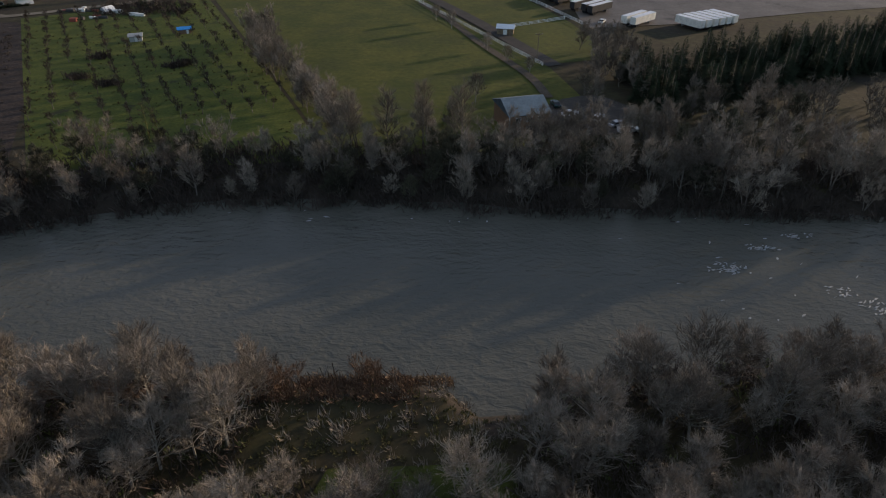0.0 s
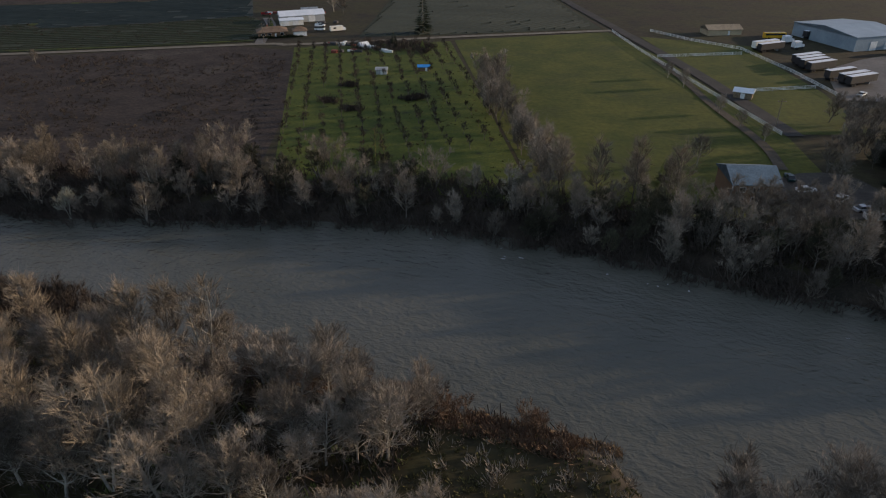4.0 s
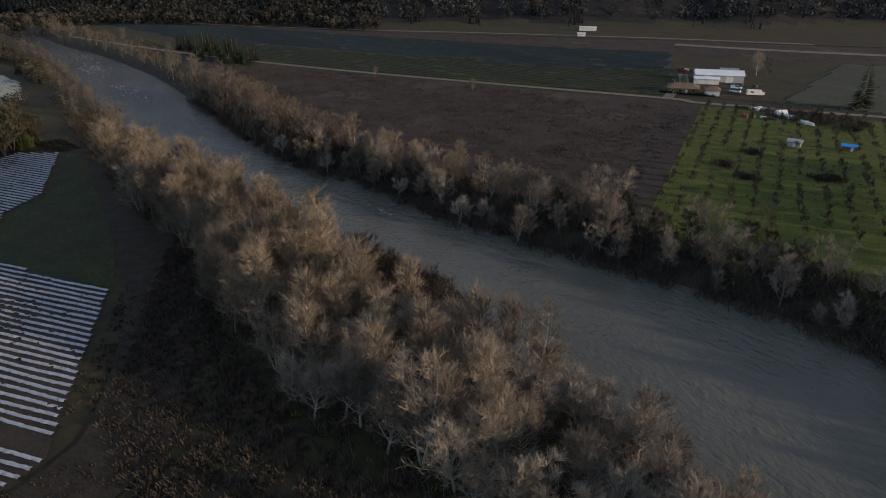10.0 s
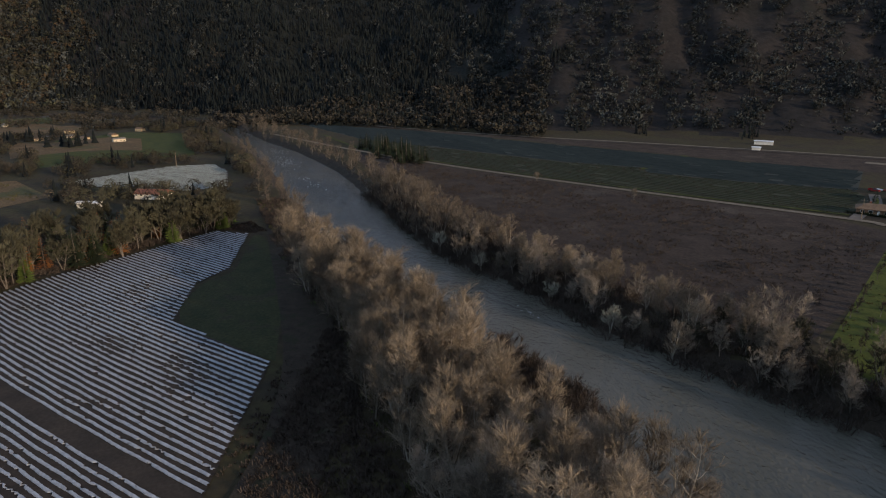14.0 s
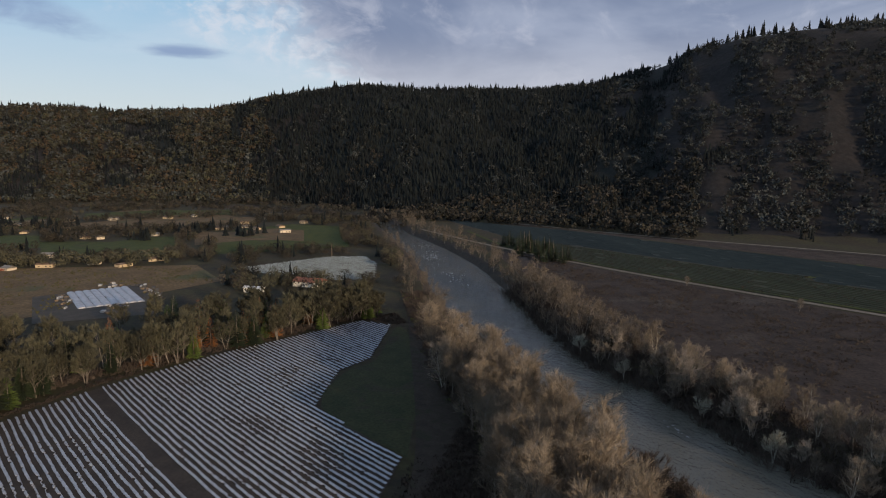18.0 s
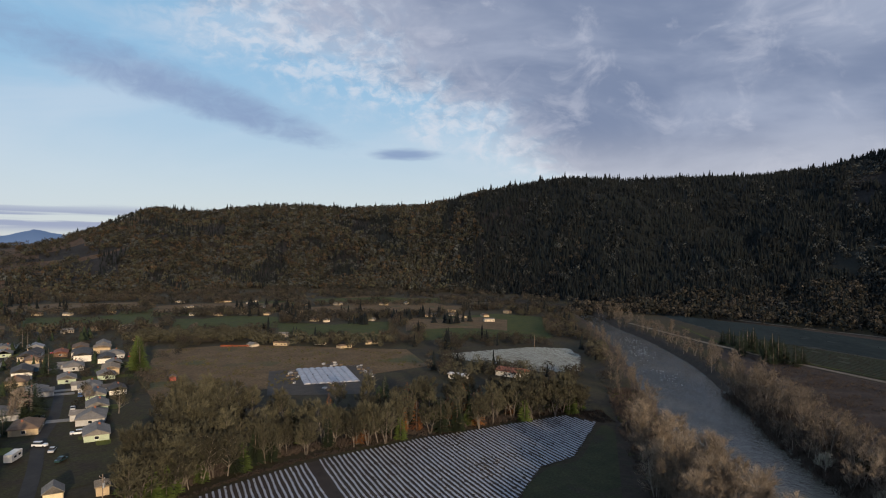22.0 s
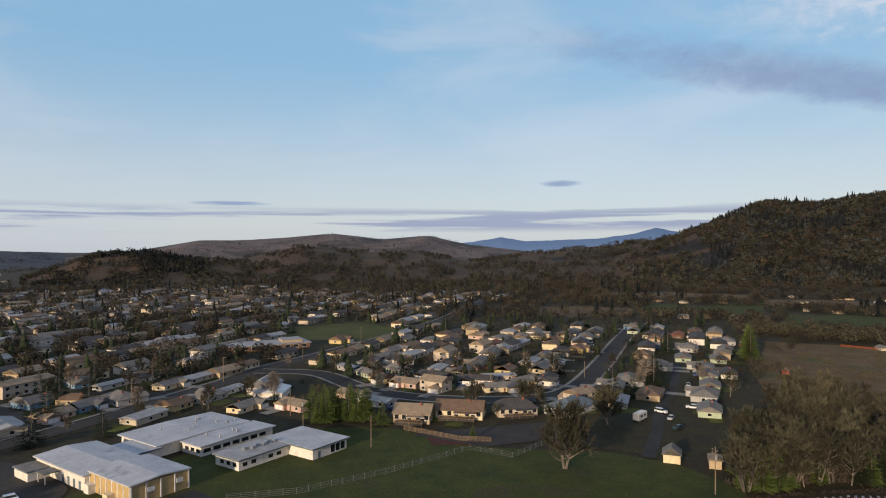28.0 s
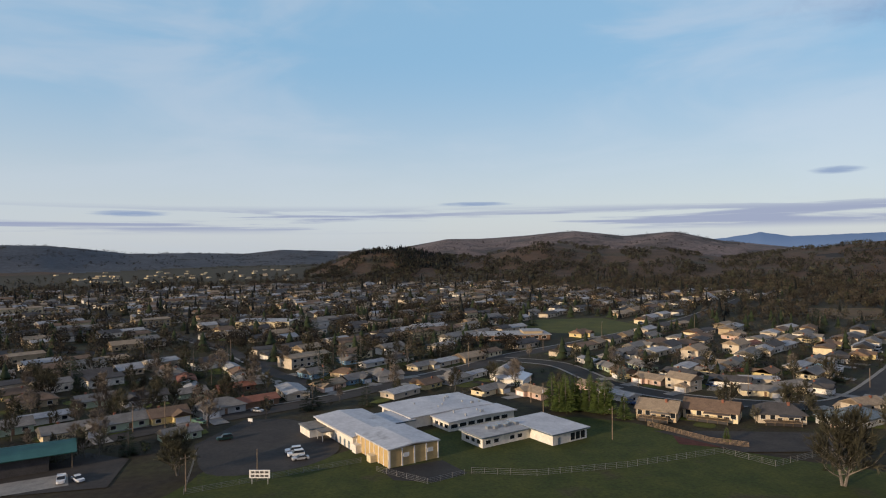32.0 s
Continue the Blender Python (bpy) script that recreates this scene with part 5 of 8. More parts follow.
def cab_over(x, y, turn_deg, colour="car_white"):
    root = thing("truck_cab", "white semi truck cab parked in a gravel yard", "truck", pose(x, y, 0.2, 0, 0, turn_deg), "yard trucks")
    part("body", Geo().box(-1.2, -3, 0.8, 1.2, 0.6, 3.4).box(-1.1, 0.6, 0.8, 1.1, 2.6, 1.9).mesh("body", P[colour]), None, root)
    slab("windscreen", root, -1.0, 0.55, 2.1, 1.0, 0.66, 3.0, P["glass"])
    for sx in (-1.1, 1.1):
        for sy in (-2.2, 1.6):
            part("wheel", Geo().rod((sx - 0.15, sy, 0.5), (sx + 0.15, sy, 0.5), 0.5, 0.5, 10).mesh("wheel", P["rubber"]), None, root)
    return root


def semi_trailer(x, y, turn_deg, side, length=14.0):
    root = thing("semi_trailer", "long %s box trailer with a white roof parked in a yard" % ("dark" if side == "trailer_dark" else "white"), "trailer", pose(x, y, 0.2, 0, 0, turn_deg), "yard trailers")
    slab("box", root, -1.25, 0, 1.1, 1.25, length, 3.7, P[side])
    slab("roof", root, -1.27, -0.02, 3.7, 1.27, length + 0.02, 3.8, P["metal_white"])
    for sy in (1.4, 2.6):
        part("axle", Geo().rod((-1.2, sy, 0.5), (1.2, sy, 0.5), 0.5, 0.5, 10).mesh("axle", P["rubber"]), None, root)
    slab("landing_gear", root, -0.9, length - 3.2, 0, 0.9, length - 3.0, 1.1, P["steel"])
    return root


tdir = -48
for x, y, s in ((44, 299, "trailer_dark"), (45, 295, "trailer_dark"), (46, 291, "trailer_dark"), (48, 287, "trailer_dark"), (53, 276, "trailer_dark"), (57, 272, "trailer_dark"), (59, 269, "trailer_dark"),
                (30, 321, "white"), (32, 317, "trailer_dark"), (69, 253, "white"), (72, 251, "white"),  (54, 354, "trailer_dark"), (86, 330, "trailer_dark")):
    semi_trailer(x, y, tdir, s, 13.5)
for k in range(6):
    semi_trailer(97 + 3.1 * k, 246 + 1.6 * k, 33, "white", 12)
for x, y in ((46, 342), (49, 331), (63, 350), (94, 347), (100, 334)):
    cab_over(x, y, tdir)
bus = thing("school_bus", "yellow school bus parked behind the paddock", "bus", pose(41, 350, 0.2, 0, 0, -70))
slab("body", bus, -1.2, -5.5, 0.7, 1.2, 4.6, 3.0, P["bus_yellow"])
slab("bonnet", bus, -1.0, 4.6, 0.7, 1.0, 5.9, 1.7, P["bus_yellow"])
slab("window_band", bus, -1.22, -5.0, 1.9, 1.22, 4.2, 2.6, P["glass"])
for sy in (-3.4, 4.2):
    part("axle", Geo().rod((-1.2, sy, 0.5), (1.2, sy, 0.5), 0.5, 0.5, 10).mesh("axle", P["rubber"]), None, bus)


def rail_fence(name, label, line, step=4.0, h=1.35, mat="trim", rails=3, post=0.07, thick=0.05, deep=0.07):
    root = thing(name, label, "fence")
    post_me = Geo().box(-post, -post, -0.2, post, post, h).mesh("post", P[mat])
    for (x0, y0), (x1, y1) in zip(line, line[1:]):
        n = max(1, int(math.hypot(x1 - x0, y1 - y0) / step))
        a = math.degrees(math.atan2(y1 - y0, x1 - x0))
        ln = math.hypot(x1 - x0, y1 - y0)
        for k in range(n + 1):
            if k == n and (x1, y1) != line[-1]:
                continue
            ob = part("post", post_me, None, root)
            ob.matrix_basis = pose(x0 + (x1 - x0) * k / n, y0 + (y1 - y0) * k / n, 0.03, 0, 0, a)
        for r in range(rails):
            zz = h * (r + 0.7) / rails
            ob = part("rail", Geo().box(0, -0.025 - thick / 2, zz - deep, ln, thick / 2, zz + deep).mesh("rail", P[mat]), None, root)
            ob.matrix_basis = pose(x0, y0, 0.03, 0, 0, a)
    return root


rail_fence("paddock_fence", "white board fence round a paddock", [(-18, 306), (10, 249), (32, 205)])
rail_fence("paddock_fence", "white board fence along the truck yard", [(-16, 350), (4, 333), (25, 321), (42, 286), (55, 252)])
rail_fence("paddock_fence", "white board fence across the paddock", [(26, 251), (48, 263)])
rail_fence("paddock_fence", "white board fence across the upper paddock", [(-9, 294), (25, 311)])
rail_fence("farm_gate_fence", "white board fence beside the farm road", [(-34, 343), (-18, 306)], 4)
# picnic tables under the near trees
for px_, py_, a in ((29, 50, 20), (26, 50.6, 10)):
    t_ = thing("picnic_table", "grey weathered wooden picnic table under bare trees", "picnic table", pose(px_, py_, 0.03, 0, 0, a), "picnic tables")
    slab("tabletop", t_, -0.9, -0.38, 0.70, 0.9, 0.38, 0.75, P["wood"])
    for s in (-1, 1):
        slab("bench", t_, -0.9, s * 0.72 - 0.14, 0.42, 0.9, s * 0.72 + 0.14, 0.46, P["wood"])
        slab("leg", t_, s * 0.6 - 0.05, -0.72, 0, s * 0.6 + 0.05, 0.72, 0.42, P["wood"])
        slab("leg", t_, s * 0.6 - 0.05, -0.1, 0.42, s * 0.6 + 0.05, 0.1, 0.70, P["wood"])


# ---- woods on the hills, valley floor and skyline ----
def fir_stuff(name, spots, mats, label, hmin, hmax, wide=1.0):
    """Many far conifers: three ragged skirts each; every tree takes one of the materials."""
    rng = np.random.RandomState(len(spots) + 1)
    mats = mats if isinstance(mats, list) else [mats]
    n = len(spots)
    base = np.array([(x, y, land(x, y) - 0.5) for x, y in spots])
    h = rng.uniform(hmin, hmax, n) * (0.8 + 0.4 * rng.rand(n) ** 2)
    r, a0 = h * rng.uniform(0.13, 0.20, n) * wide, rng.uniform(0, 6.28, n)
    v, f, o = [], [], 0
    for t0, t1, k in ((0.08, 0.55, 1.0), (0.35, 0.80, 0.72), (0.62, 1.0, 0.42)):
        ring = np.zeros((n, 6, 3))
        ring[:, 0] = base + np.stack((0 * h, 0 * h, h * t1), 1)
        for i in range(5):
            a, rr = a0 + i * 1.257 + t0, r * k * rng.uniform(0.7, 1.25, n)
            ring[:, i + 1] = base + np.stack((rr * np.cos(a), rr * np.sin(a), h * (t0 + rng.uniform(-0.05, 0.05, n))), 1)
        v.append(ring.reshape(-1, 3))
        start = o + np.arange(n)[:, None] * 6
        for i in range(5):
            f.append(np.concatenate((start, start + 1 + i, start + 1 + (i + 1) % 5), 1))
        o += n * 6
    pick = rng.randint(0, len(mats), n)
    me = fast_mesh(name, np.concatenate(v), np.concatenate(f), mats, np.tile(pick, 15))
    return tagged(new(name, me), label, "forest", kind="stuff")


def crown_stuff(name, spots, mats, label, hmin, hmax, bits=16, wide=0.42, leaf=1.0):
    """Many far broad trees: crowns of small facets that face outwards; every tree takes one of the materials."""
    rng = np.random.RandomState(len(spots) + 2)
    mats = mats if isinstance(mats, list) else [mats]
    n = len(spots)
    base = np.array([(x, y, land(x, y) - 0.3) for x, y in spots])
    h = rng.uniform(hmin, hmax, n)
    rx = h * wide * rng.uniform(0.8, 1.25, n)
    d = rng.normal(size=(n, bits, 3))
    d /= np.linalg.norm(d, axis=2, keepdims=True)
    d *= rng.uniform(0.62, 1.0, (n, bits, 1))
    c = base[:, None] + np.stack((d[..., 0] * rx[:, None], d[..., 1] * rx[:, None], h[:, None] * (0.58 + d[..., 2] * 0.40)), 2)
    out = d + rng.normal(size=d.shape) * 0.45
    out /= np.linalg.norm(out, axis=2, keepdims=True)
    u = np.cross(out, rng.normal(size=d.shape))
    u /= np.linalg.norm(u, axis=2, keepdims=True)
    w = np.cross(out, u)
    size = (h[:, None] * rng.uniform(0.14, 0.24, (n, bits)) * leaf)[..., None]
    v = np.stack((c - u * size, c + w * size, c + u * size * 0.8), 2).reshape(-1, 3)
    t = h * 0.02
    stem = np.stack((base - np.stack((t, 0 * t, 0 * t), 1), base + np.stack((t, 0 * t, 0 * t), 1), base + np.stack((0 * t, 0 * t, h * 0.6), 1)), 1).reshape(-1, 3)
    pick = rng.randint(0, len(mats), n)
    v = np.concatenate((v, stem))
    me = fast_mesh(name, v, np.arange(len(v)).reshape(-1, 3), mats, np.concatenate((np.repeat(pick, bits), pick)))
    return tagged(new(name, me), label, "woodland", kind="stuff")


def polar_spots(n, a0, a1, r0, r1, test=None, seed=1):
    """r0, r1: share of the slope from foot to ridge of the first hills when below 2, else metres."""
    rng = random.Random(seed)
    out, tries = [], 0
    while len(out) < n and tries < n * 12:
        tries += 1
        a = rng.uniform(a0, a1)
        if r1 < 2:
            rr, rb = (curve(a) for curve in CURVES[0 if a < 114 else 1][1:])
            s = rng.uniform(r0, r1)
            r = rb + (rr - rb) * s
        else:
            r = math.sqrt(rng.uniform(r0 * r0, r1 * r1))
            s = r
        x, y = -r * math.sin(radians(a)), r * math.cos(radians(a))
        if test is None or test(a, s, x, y):
            out.append((x, y))
    return out


def patch(a, s, f=0.16, g=3.0, seed=0):
    return noise.noise(Vector((a * f, s * g, seed)))


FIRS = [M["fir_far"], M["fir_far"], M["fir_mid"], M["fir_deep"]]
OAKS = [M["broad_far"], M["broad_dark"], M["broad_olive"], M["broad_far"], M["lichen_far"], M["broad_rust"]]
GREYS = [M["lichen_far"], M["lichen_dark"], M["lichen_far"], M["broad_dark"]]


def fir_edge(a, s):
    return 65 + 9 * patch(a, s, 0.25, 5, 3) + 5 * patch(a, s, 0.8, 14, 6)


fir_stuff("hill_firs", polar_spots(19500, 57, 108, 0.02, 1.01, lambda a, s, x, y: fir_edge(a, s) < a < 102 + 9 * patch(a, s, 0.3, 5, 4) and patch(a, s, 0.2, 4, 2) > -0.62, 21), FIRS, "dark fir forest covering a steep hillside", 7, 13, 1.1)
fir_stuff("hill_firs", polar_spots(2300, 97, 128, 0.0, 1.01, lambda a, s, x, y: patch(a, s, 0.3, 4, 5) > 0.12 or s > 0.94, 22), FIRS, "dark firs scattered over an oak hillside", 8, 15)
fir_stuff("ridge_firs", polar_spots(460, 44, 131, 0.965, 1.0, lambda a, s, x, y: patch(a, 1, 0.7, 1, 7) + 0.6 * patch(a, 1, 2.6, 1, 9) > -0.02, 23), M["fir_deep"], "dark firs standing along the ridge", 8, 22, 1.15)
fir_stuff("hill_firs", polar_spots(620, 171, 180, 0.35, 1.0, lambda a, s, x, y: a < 176 or s > 0.75, 24), FIRS, "dark firs on a low knoll", 7, 12, 1.6)
crown_stuff("hill_oaks", polar_spots(9500, 94, 146, 0.0, 1.0, lambda a, s, x, y: patch(a, s, 0.3, 4, 5) < 0.2 and 101 + 9 * patch(a, s, 0.3, 5, 4) - 3 < a < 131 + 14 * patch(a, s, 0.35, 5, 8) + 6 * patch(a, s, 1.2, 14, 9), 26), OAKS, "brown leafless oak wood on a hillside", 6, 14, 16, 0.45, 1.1)
# paler trees mixed in, their colour standing in for sun on the crowns
crown_stuff("hill_oaks", polar_spots(2600, 97, 142, 0.0, 1.0, lambda a, s, x, y: patch(a, s, 0.5, 6, 15) > -0.1 and a < 130 + 14 * patch(a, s, 0.35, 5, 8), 46), [M["lichen_far"], M["broad_olive"]], "paler lichen-toned oaks coloured as sun-caught crowns in a hillside wood", 6, 11, 20, 0.42, 0.9)
crown_stuff("hill_oaks", polar_spots(12000, 14, 72, 0.05, 0.98, lambda a, s, x, y: patch(a, s, 0.45, 6, 11) + 0.6 * patch(a, s, 1.6, 16, 4) > -0.1 and a < fir_edge(a, s) + 2, 27), GREYS, "grey leafless brush in the gullies of an open hill", 2.5, 8.5, 15, 0.55, 1.05)
crown_stuff("hill_oaks", polar_spots(1500, 60, 100, 0.0, 1.0, lambda a, s, x, y: patch(a, s, 0.5, 7, 33) > 0.18, 47), GREYS, "grey leafless trees scattered through the firs", 6, 11, 22, 0.45, 0.8)
fir_stuff("hill_firs", polar_spots(900, 20, 66, 0.0, 1.0, lambda a, s, x, y: patch(a, s, 0.45, 6, 11) > 0.18, 41), FIRS, "dark firs in the gullies of an open hill", 5, 11)
crown_stuff("hill_oaks", polar_spots(4200, 130, 184, 0.0, 1.0, lambda a, s, x, y: patch(a, s, 0.5, 5, 12) > -0.05, 28), [M["broad_far"], M["broad_dark"], M["broad_far"], M["broad_olive"]], "brown leafless woods on low hills", 7, 12, 12, 0.45, 1.1)
crown_stuff("far_ridge_woods", polar_spots(3000, 146, 214, 2100, 3250, lambda a, s, x, y: patch(a, s * 0.002, 0.5, 5, 14) > 0.04, 29), [M["broad_grey"], M["broad_dark"]], "brown woods on the far ridge", 5, 9, 10, 0.6, 1.0)
WOODS = [M["broad_grey"], M["broad_dark"], M["broad_grey"], M["broad_far"]]
# white water over the shallows
rw = random.Random(31)
fv, ff = [], []
for cx, cy, n, sx, sy in ((53, 97, 60, 1.5, 0.8), (62, 104, 26, 1.6, 0.5), (71, 108, 22, 2, 0.5), (70, 90, 18, 1.4, 0.8), (75, 85, 40, 1.6, 1.0), (58, 94, 16, 10, 8), (-463, 59, 90, 14, 4), (-378, 62, 30, 14, 5), (-150, 84, 10, 3, 1), (-520, 60, 40, 12, 4),
                          (-30, 115, 7, 16, 2.0), (20, 112, 7, 14, 2.5)):
    for _ in range(n):
        x, y = cx + rw.gauss(0, sx), cy + rw.gauss(0, sy)
        if not bank_near(x) + 2 < y < bank_far(x) - 1:
            continue
        a, ln, wd = rw.gauss(0.3, 0.5), rw.uniform(0.2, 0.8), rw.uniform(0.06, 0.26)
        if cx < -300:
            ln, wd = ln * 2.2, wd * 2.2
        ca_, sa_ = math.cos(a), math.sin(a)
        o = len(fv)
        for u, w, h in ((-1, 0, 0), (-0.4, -1, 0.05), (0.3, -0.7, 0.06), (1, 0.1, 0), (0.4, 0.9, 0.05), (-0.5, 0.6, 0.07)):
            u, w = u * ln * rw.uniform(0.7, 1.2), w * wd * rw.uniform(0.6, 1.3)
            fv.append((x + u * ca_ - w * sa_, y + u * sa_ + w * ca_, WATER_Z + 0.02 + h))
        ff.append(tuple(range(o, o + 6)))
foam = paint("white_foam", (0.27, 0.28, 0.28), 0.7)
tagged(new("white_water", mesh_of("white_water", fv, ff, foam)), "broken white water over river shallows", "foam", kind="stuff")
for name, line, width, mat, label, z in (("strip_grass", [(-330, 262), (-370, 330)], 5, "lawn", "green grass strip between crop blocks", 0.29), ("strip_grass", [(-600, 112), (-480, 124), (-369, 170), (-265, 225), (-194, 268)], 3, "lawn", "green grass strip along the crop", 0.297),
                                         ("track_hillfoot", [(-740, 130), (-560, 250), (-440, 352), (-330, 440), (-240, 500)], 5, "track", "pale gravel track at the hill foot", 0.304),
                                         ("track_hillfoot", [(-300, 420), (-240, 450), (-130, 520)], 9, "track", "pale bare verge by the rail bed", 0.311)):
    tagged(new(name, ribbon(line, width, z, M[mat], name)), label, "track", kind="structure")

# ---- rough growth and rows on the fields ----
rg = random.Random(91)
BROWN = [(-104, 134), (-164, 250), (-262, 210), (-369, 155), (-440, 122), (-300, 112), (-200, 112), (-130, 122)]


def scatter(n, poly, seed, keep=0.0, scale=0.05):
    rng = random.Random(seed)
    xs_, ys_ = [p[0] for p in poly], [p[1] for p in poly]
    out, tries = [], 0
    while len(out) < n and tries < n * 20:
        tries += 1
        x, y = rng.uniform(min(xs_), max(xs_)), rng.uniform(min(ys_), max(ys_))
        if inside(x, y, poly) and noise.noise(Vector((x * scale, y * scale, seed))) > keep:
            out.append((x, y))
    return out


brush("weed_tufts", scatter(2600, BROWN, 1, -0.1), M["twig_dark"], "dark dead weed tufts over a fallow field", 10, 0.7, 0.06)
brush("weed_tufts", scatter(3000, BROWN, 2, -0.05), M["reed_dull"], "pale dry grass tufts over a fallow field", 9, 0.6, 0.05)
crown_stuff("field_brush", scatter(170, BROWN, 3, 0.22), M["twig_dark"], "low dark brush clumps on a fallow field", 1.0, 2.6, 40, 0.7, 0.6)


def crop_rows(name, poly, heading, gap, width, high, mat, label, step=4.0):
    ca, sa = math.cos(radians(heading)), math.sin(radians(heading))
    us, vs = [x * ca + y * sa for x, y in poly], [-x * sa + y * ca for x, y in poly]
    rng = random.Random(len(name))
    v, f, row = [], [], min(vs) + gap / 2
    while row < max(vs):
        u, prev = min(us), None
        while u < max(us):
            x, y = u * ca - row * sa, u * sa + row * ca
            if inside(x, y, poly) and rng.random() > 0.02:
                o, w = len(v), width * rng.uniform(0.7, 1.15)
                v += [(x + sa * w / 2, y - ca * w / 2, 0.05), (x, y, 0.3 + high * rng.uniform(0.7, 1.1)), (x - sa * w / 2, y + ca * w / 2, 0.05)]
                if prev is not None:
                    f += [(prev, o, o + 1, prev + 1), (prev + 1, o + 1, o + 2, prev + 2)]
                prev = o
            else:
                prev = None
            u += step
        row += gap
    return tagged(new(name, mesh_of(name, v, f, mat)), label, "crop rows", kind="stuff")


crop_rows("crop_rows", CROP_DARK, 27, 3.2, 1.7, 0.5, M["crop_dark"], "long dark blue-green crop rows")
crop_rows("crop_rows_green", CROP_GREEN, 27, 4.5, 1.5, 0.3, M["crop_green"], "green rows of low bushes")
crop_rows("crop_rows_far", [(-150, 293), (-108, 313), (-44, 352), (-98, 468), (-188, 430)], 62, 3.4, 1.5, 0.4, M["crop_dark"], "green rows in a farm field")
crown_stuff("young_bushes", [(x, y) for x, y in scatter(1500, CROP_GREEN, 5, -1.0)], M["twig_dark"], "young bare bushes in a row-crop strip", 0.8, 1.6, 10, 0.6)
brush("pasture_tufts", scatter(900, [(-392, -255), (-420, -215), (-420, -100), (-365, -75), (-300, -130), (-258, -168), (-300, -205)], 6, -0.1), M["reed_grass"], "olive grass tufts over a pasture", 8, 0.7, 0.14)
brush("margin_tufts", scatter(1500, [(-146, -101), (-172, -92), (-198, -77), (-226, -47), (-270, 8), (-276, 20), (-258, 24), (-256, 19), (-267, 5), (-224, -48), (-195, -75), (-169, -91), (-141, -102)], 7, -0.6) + scatter(900, [(-62, -60), (-90, -4), (-137, 15), (-137, 27), (-80, 8), (-50, -60)], 8, -0.3),
      M["twig_dark"], "dead brown weeds along the field margin", 9, 0.6, 0.07)

# open strips of pasture across the valley floor, between two headings and two distances
VALLEY_FIELDS = [(94, 103, 545, 640, "pasture"), (104.5, 114, 500, 600, "lawn"), (98, 112, 690, 790, "pasture"), (114, 122.5, 560, 680, "lawn"), (113.5, 124, 760, 860, "pasture"),
                 (124, 133, 640, 740, "lawn"), (100, 111, 840, 930, "lawn"), (125, 136, 820, 930, "pasture"), (134, 142, 600, 690, "pasture")]
for a0, a1, r0, r1, key in VALLEY_FIELDS:
    ring = [(a0 + (a1 - a0) * k / 4, r0 + 14 * math.sin(k + a0)) for k in range(5)] + [(a1 - (a1 - a0) * k / 4, r1 + 14 * math.sin(2 * k + a1)) for k in range(5)]
    field("field_strip", [(-r * math.sin(radians(a)), r * math.cos(radians(a))) for a, r in ring], M[key], "strip of %s on the valley floor" % ("green pasture" if key == "lawn" else "tawny grass"))


def valley_open(a, r):
    return any(a0 < a < a1 and r0 < r < r1 for a0, a1, r0, r1, _ in VALLEY_FIELDS)


# hedges, brush and trees on the near valley floor
FAR_BEDS = [(-411, -76), (-455, -18), (-452, 16), (-414, 22), (-358, 18), (-352, -3), (-370, -42)]
GREEN_FAR = [(-480, -95), (-505, -5), (-660, -10), (-690, -60), (-640, -105), (-557, -113)]
WHITE_YARD = [(-440, -240), (-440, -100), (-365, -66), (-250, -100), (-250, -180), (-330, -240)]


def floor_spot(a, s, x, y):
    return not valley_open(a, s) and not any(inside(x, y, k) for k in (FAR_BEDS, GREEN_FAR, WHITE_YARD)) and y < bank_near(x) - 14 and x < -318


crown_stuff("valley_woods", polar_spots(2600, 62, 128, 520, 1180, lambda a, s, x, y: not valley_open(a, s) and (s > 640 or (a > 93 and x < -430 and y < -130)) and not (y > 40 and s < 650 and a < 88) and y < (60 if x < -560 else 20) + (0.0 if a > 75 else 60) and not (-700 < x < -460 and -118 < y < 5) and patch(a, s * 0.006, 0.4, 1.6, 17) > -0.12, 30), WOODS,
            "grey leafless woods on the valley floor", 4, 10, 40, 0.45, 0.6)
crown_stuff("valley_woods", polar_spots(1100, 60, 88, 560, 800, lambda a, s, x, y: s > float(np.interp(a, [60, 67, 72, 80, 88], [575, 615, 650, 700, 740])), 31), WOODS, "grey leafless trees along the hill foot", 7, 12, 22, 0.45, 0.9)
crown_stuff("valley_brush", polar_spots(1500, 78, 122, 335, 760, lambda a, s, x, y: floor_spot(a, s, x, y) and patch(a, s * 0.012, 0.5, 1.5, 31) > -0.08, 71), [M["town_twig"], M["town_dark"], M["town_olive"], M["broad_grey"]], "brown leafless trees and brush on the valley floor", 3, 8.5, 100, 0.48, 0.36)
fir_stuff("valley_firs", polar_spots(80, 84, 118, 340, 760, lambda a, s, x, y: floor_spot(a, s, x, y) and patch(a, s * 0.012, 0.5, 1.5, 31) > 0.15, 72), M["fir_far"], "dark firs scattered on the valley floor", 7, 15)
crown_stuff("valley_brush", [(-352 + rg.gauss(0, 7), -32 + rg.gauss(0, 12)) for _ in range(40)] + [(-415 - rg.uniform(0, 45), 24 + rg.uniform(0, 10)) for _ in range(30)], M["twig_oak"], "bare trees round the far beds", 5, 8, 140, 0.4, 0.32)

brush("orchard_tufts", scatter(700, ORCHARD, 12, -0.2), M["reed_grass"], "rough tufts between the orchard rows", 8, 0.4, 0.10)

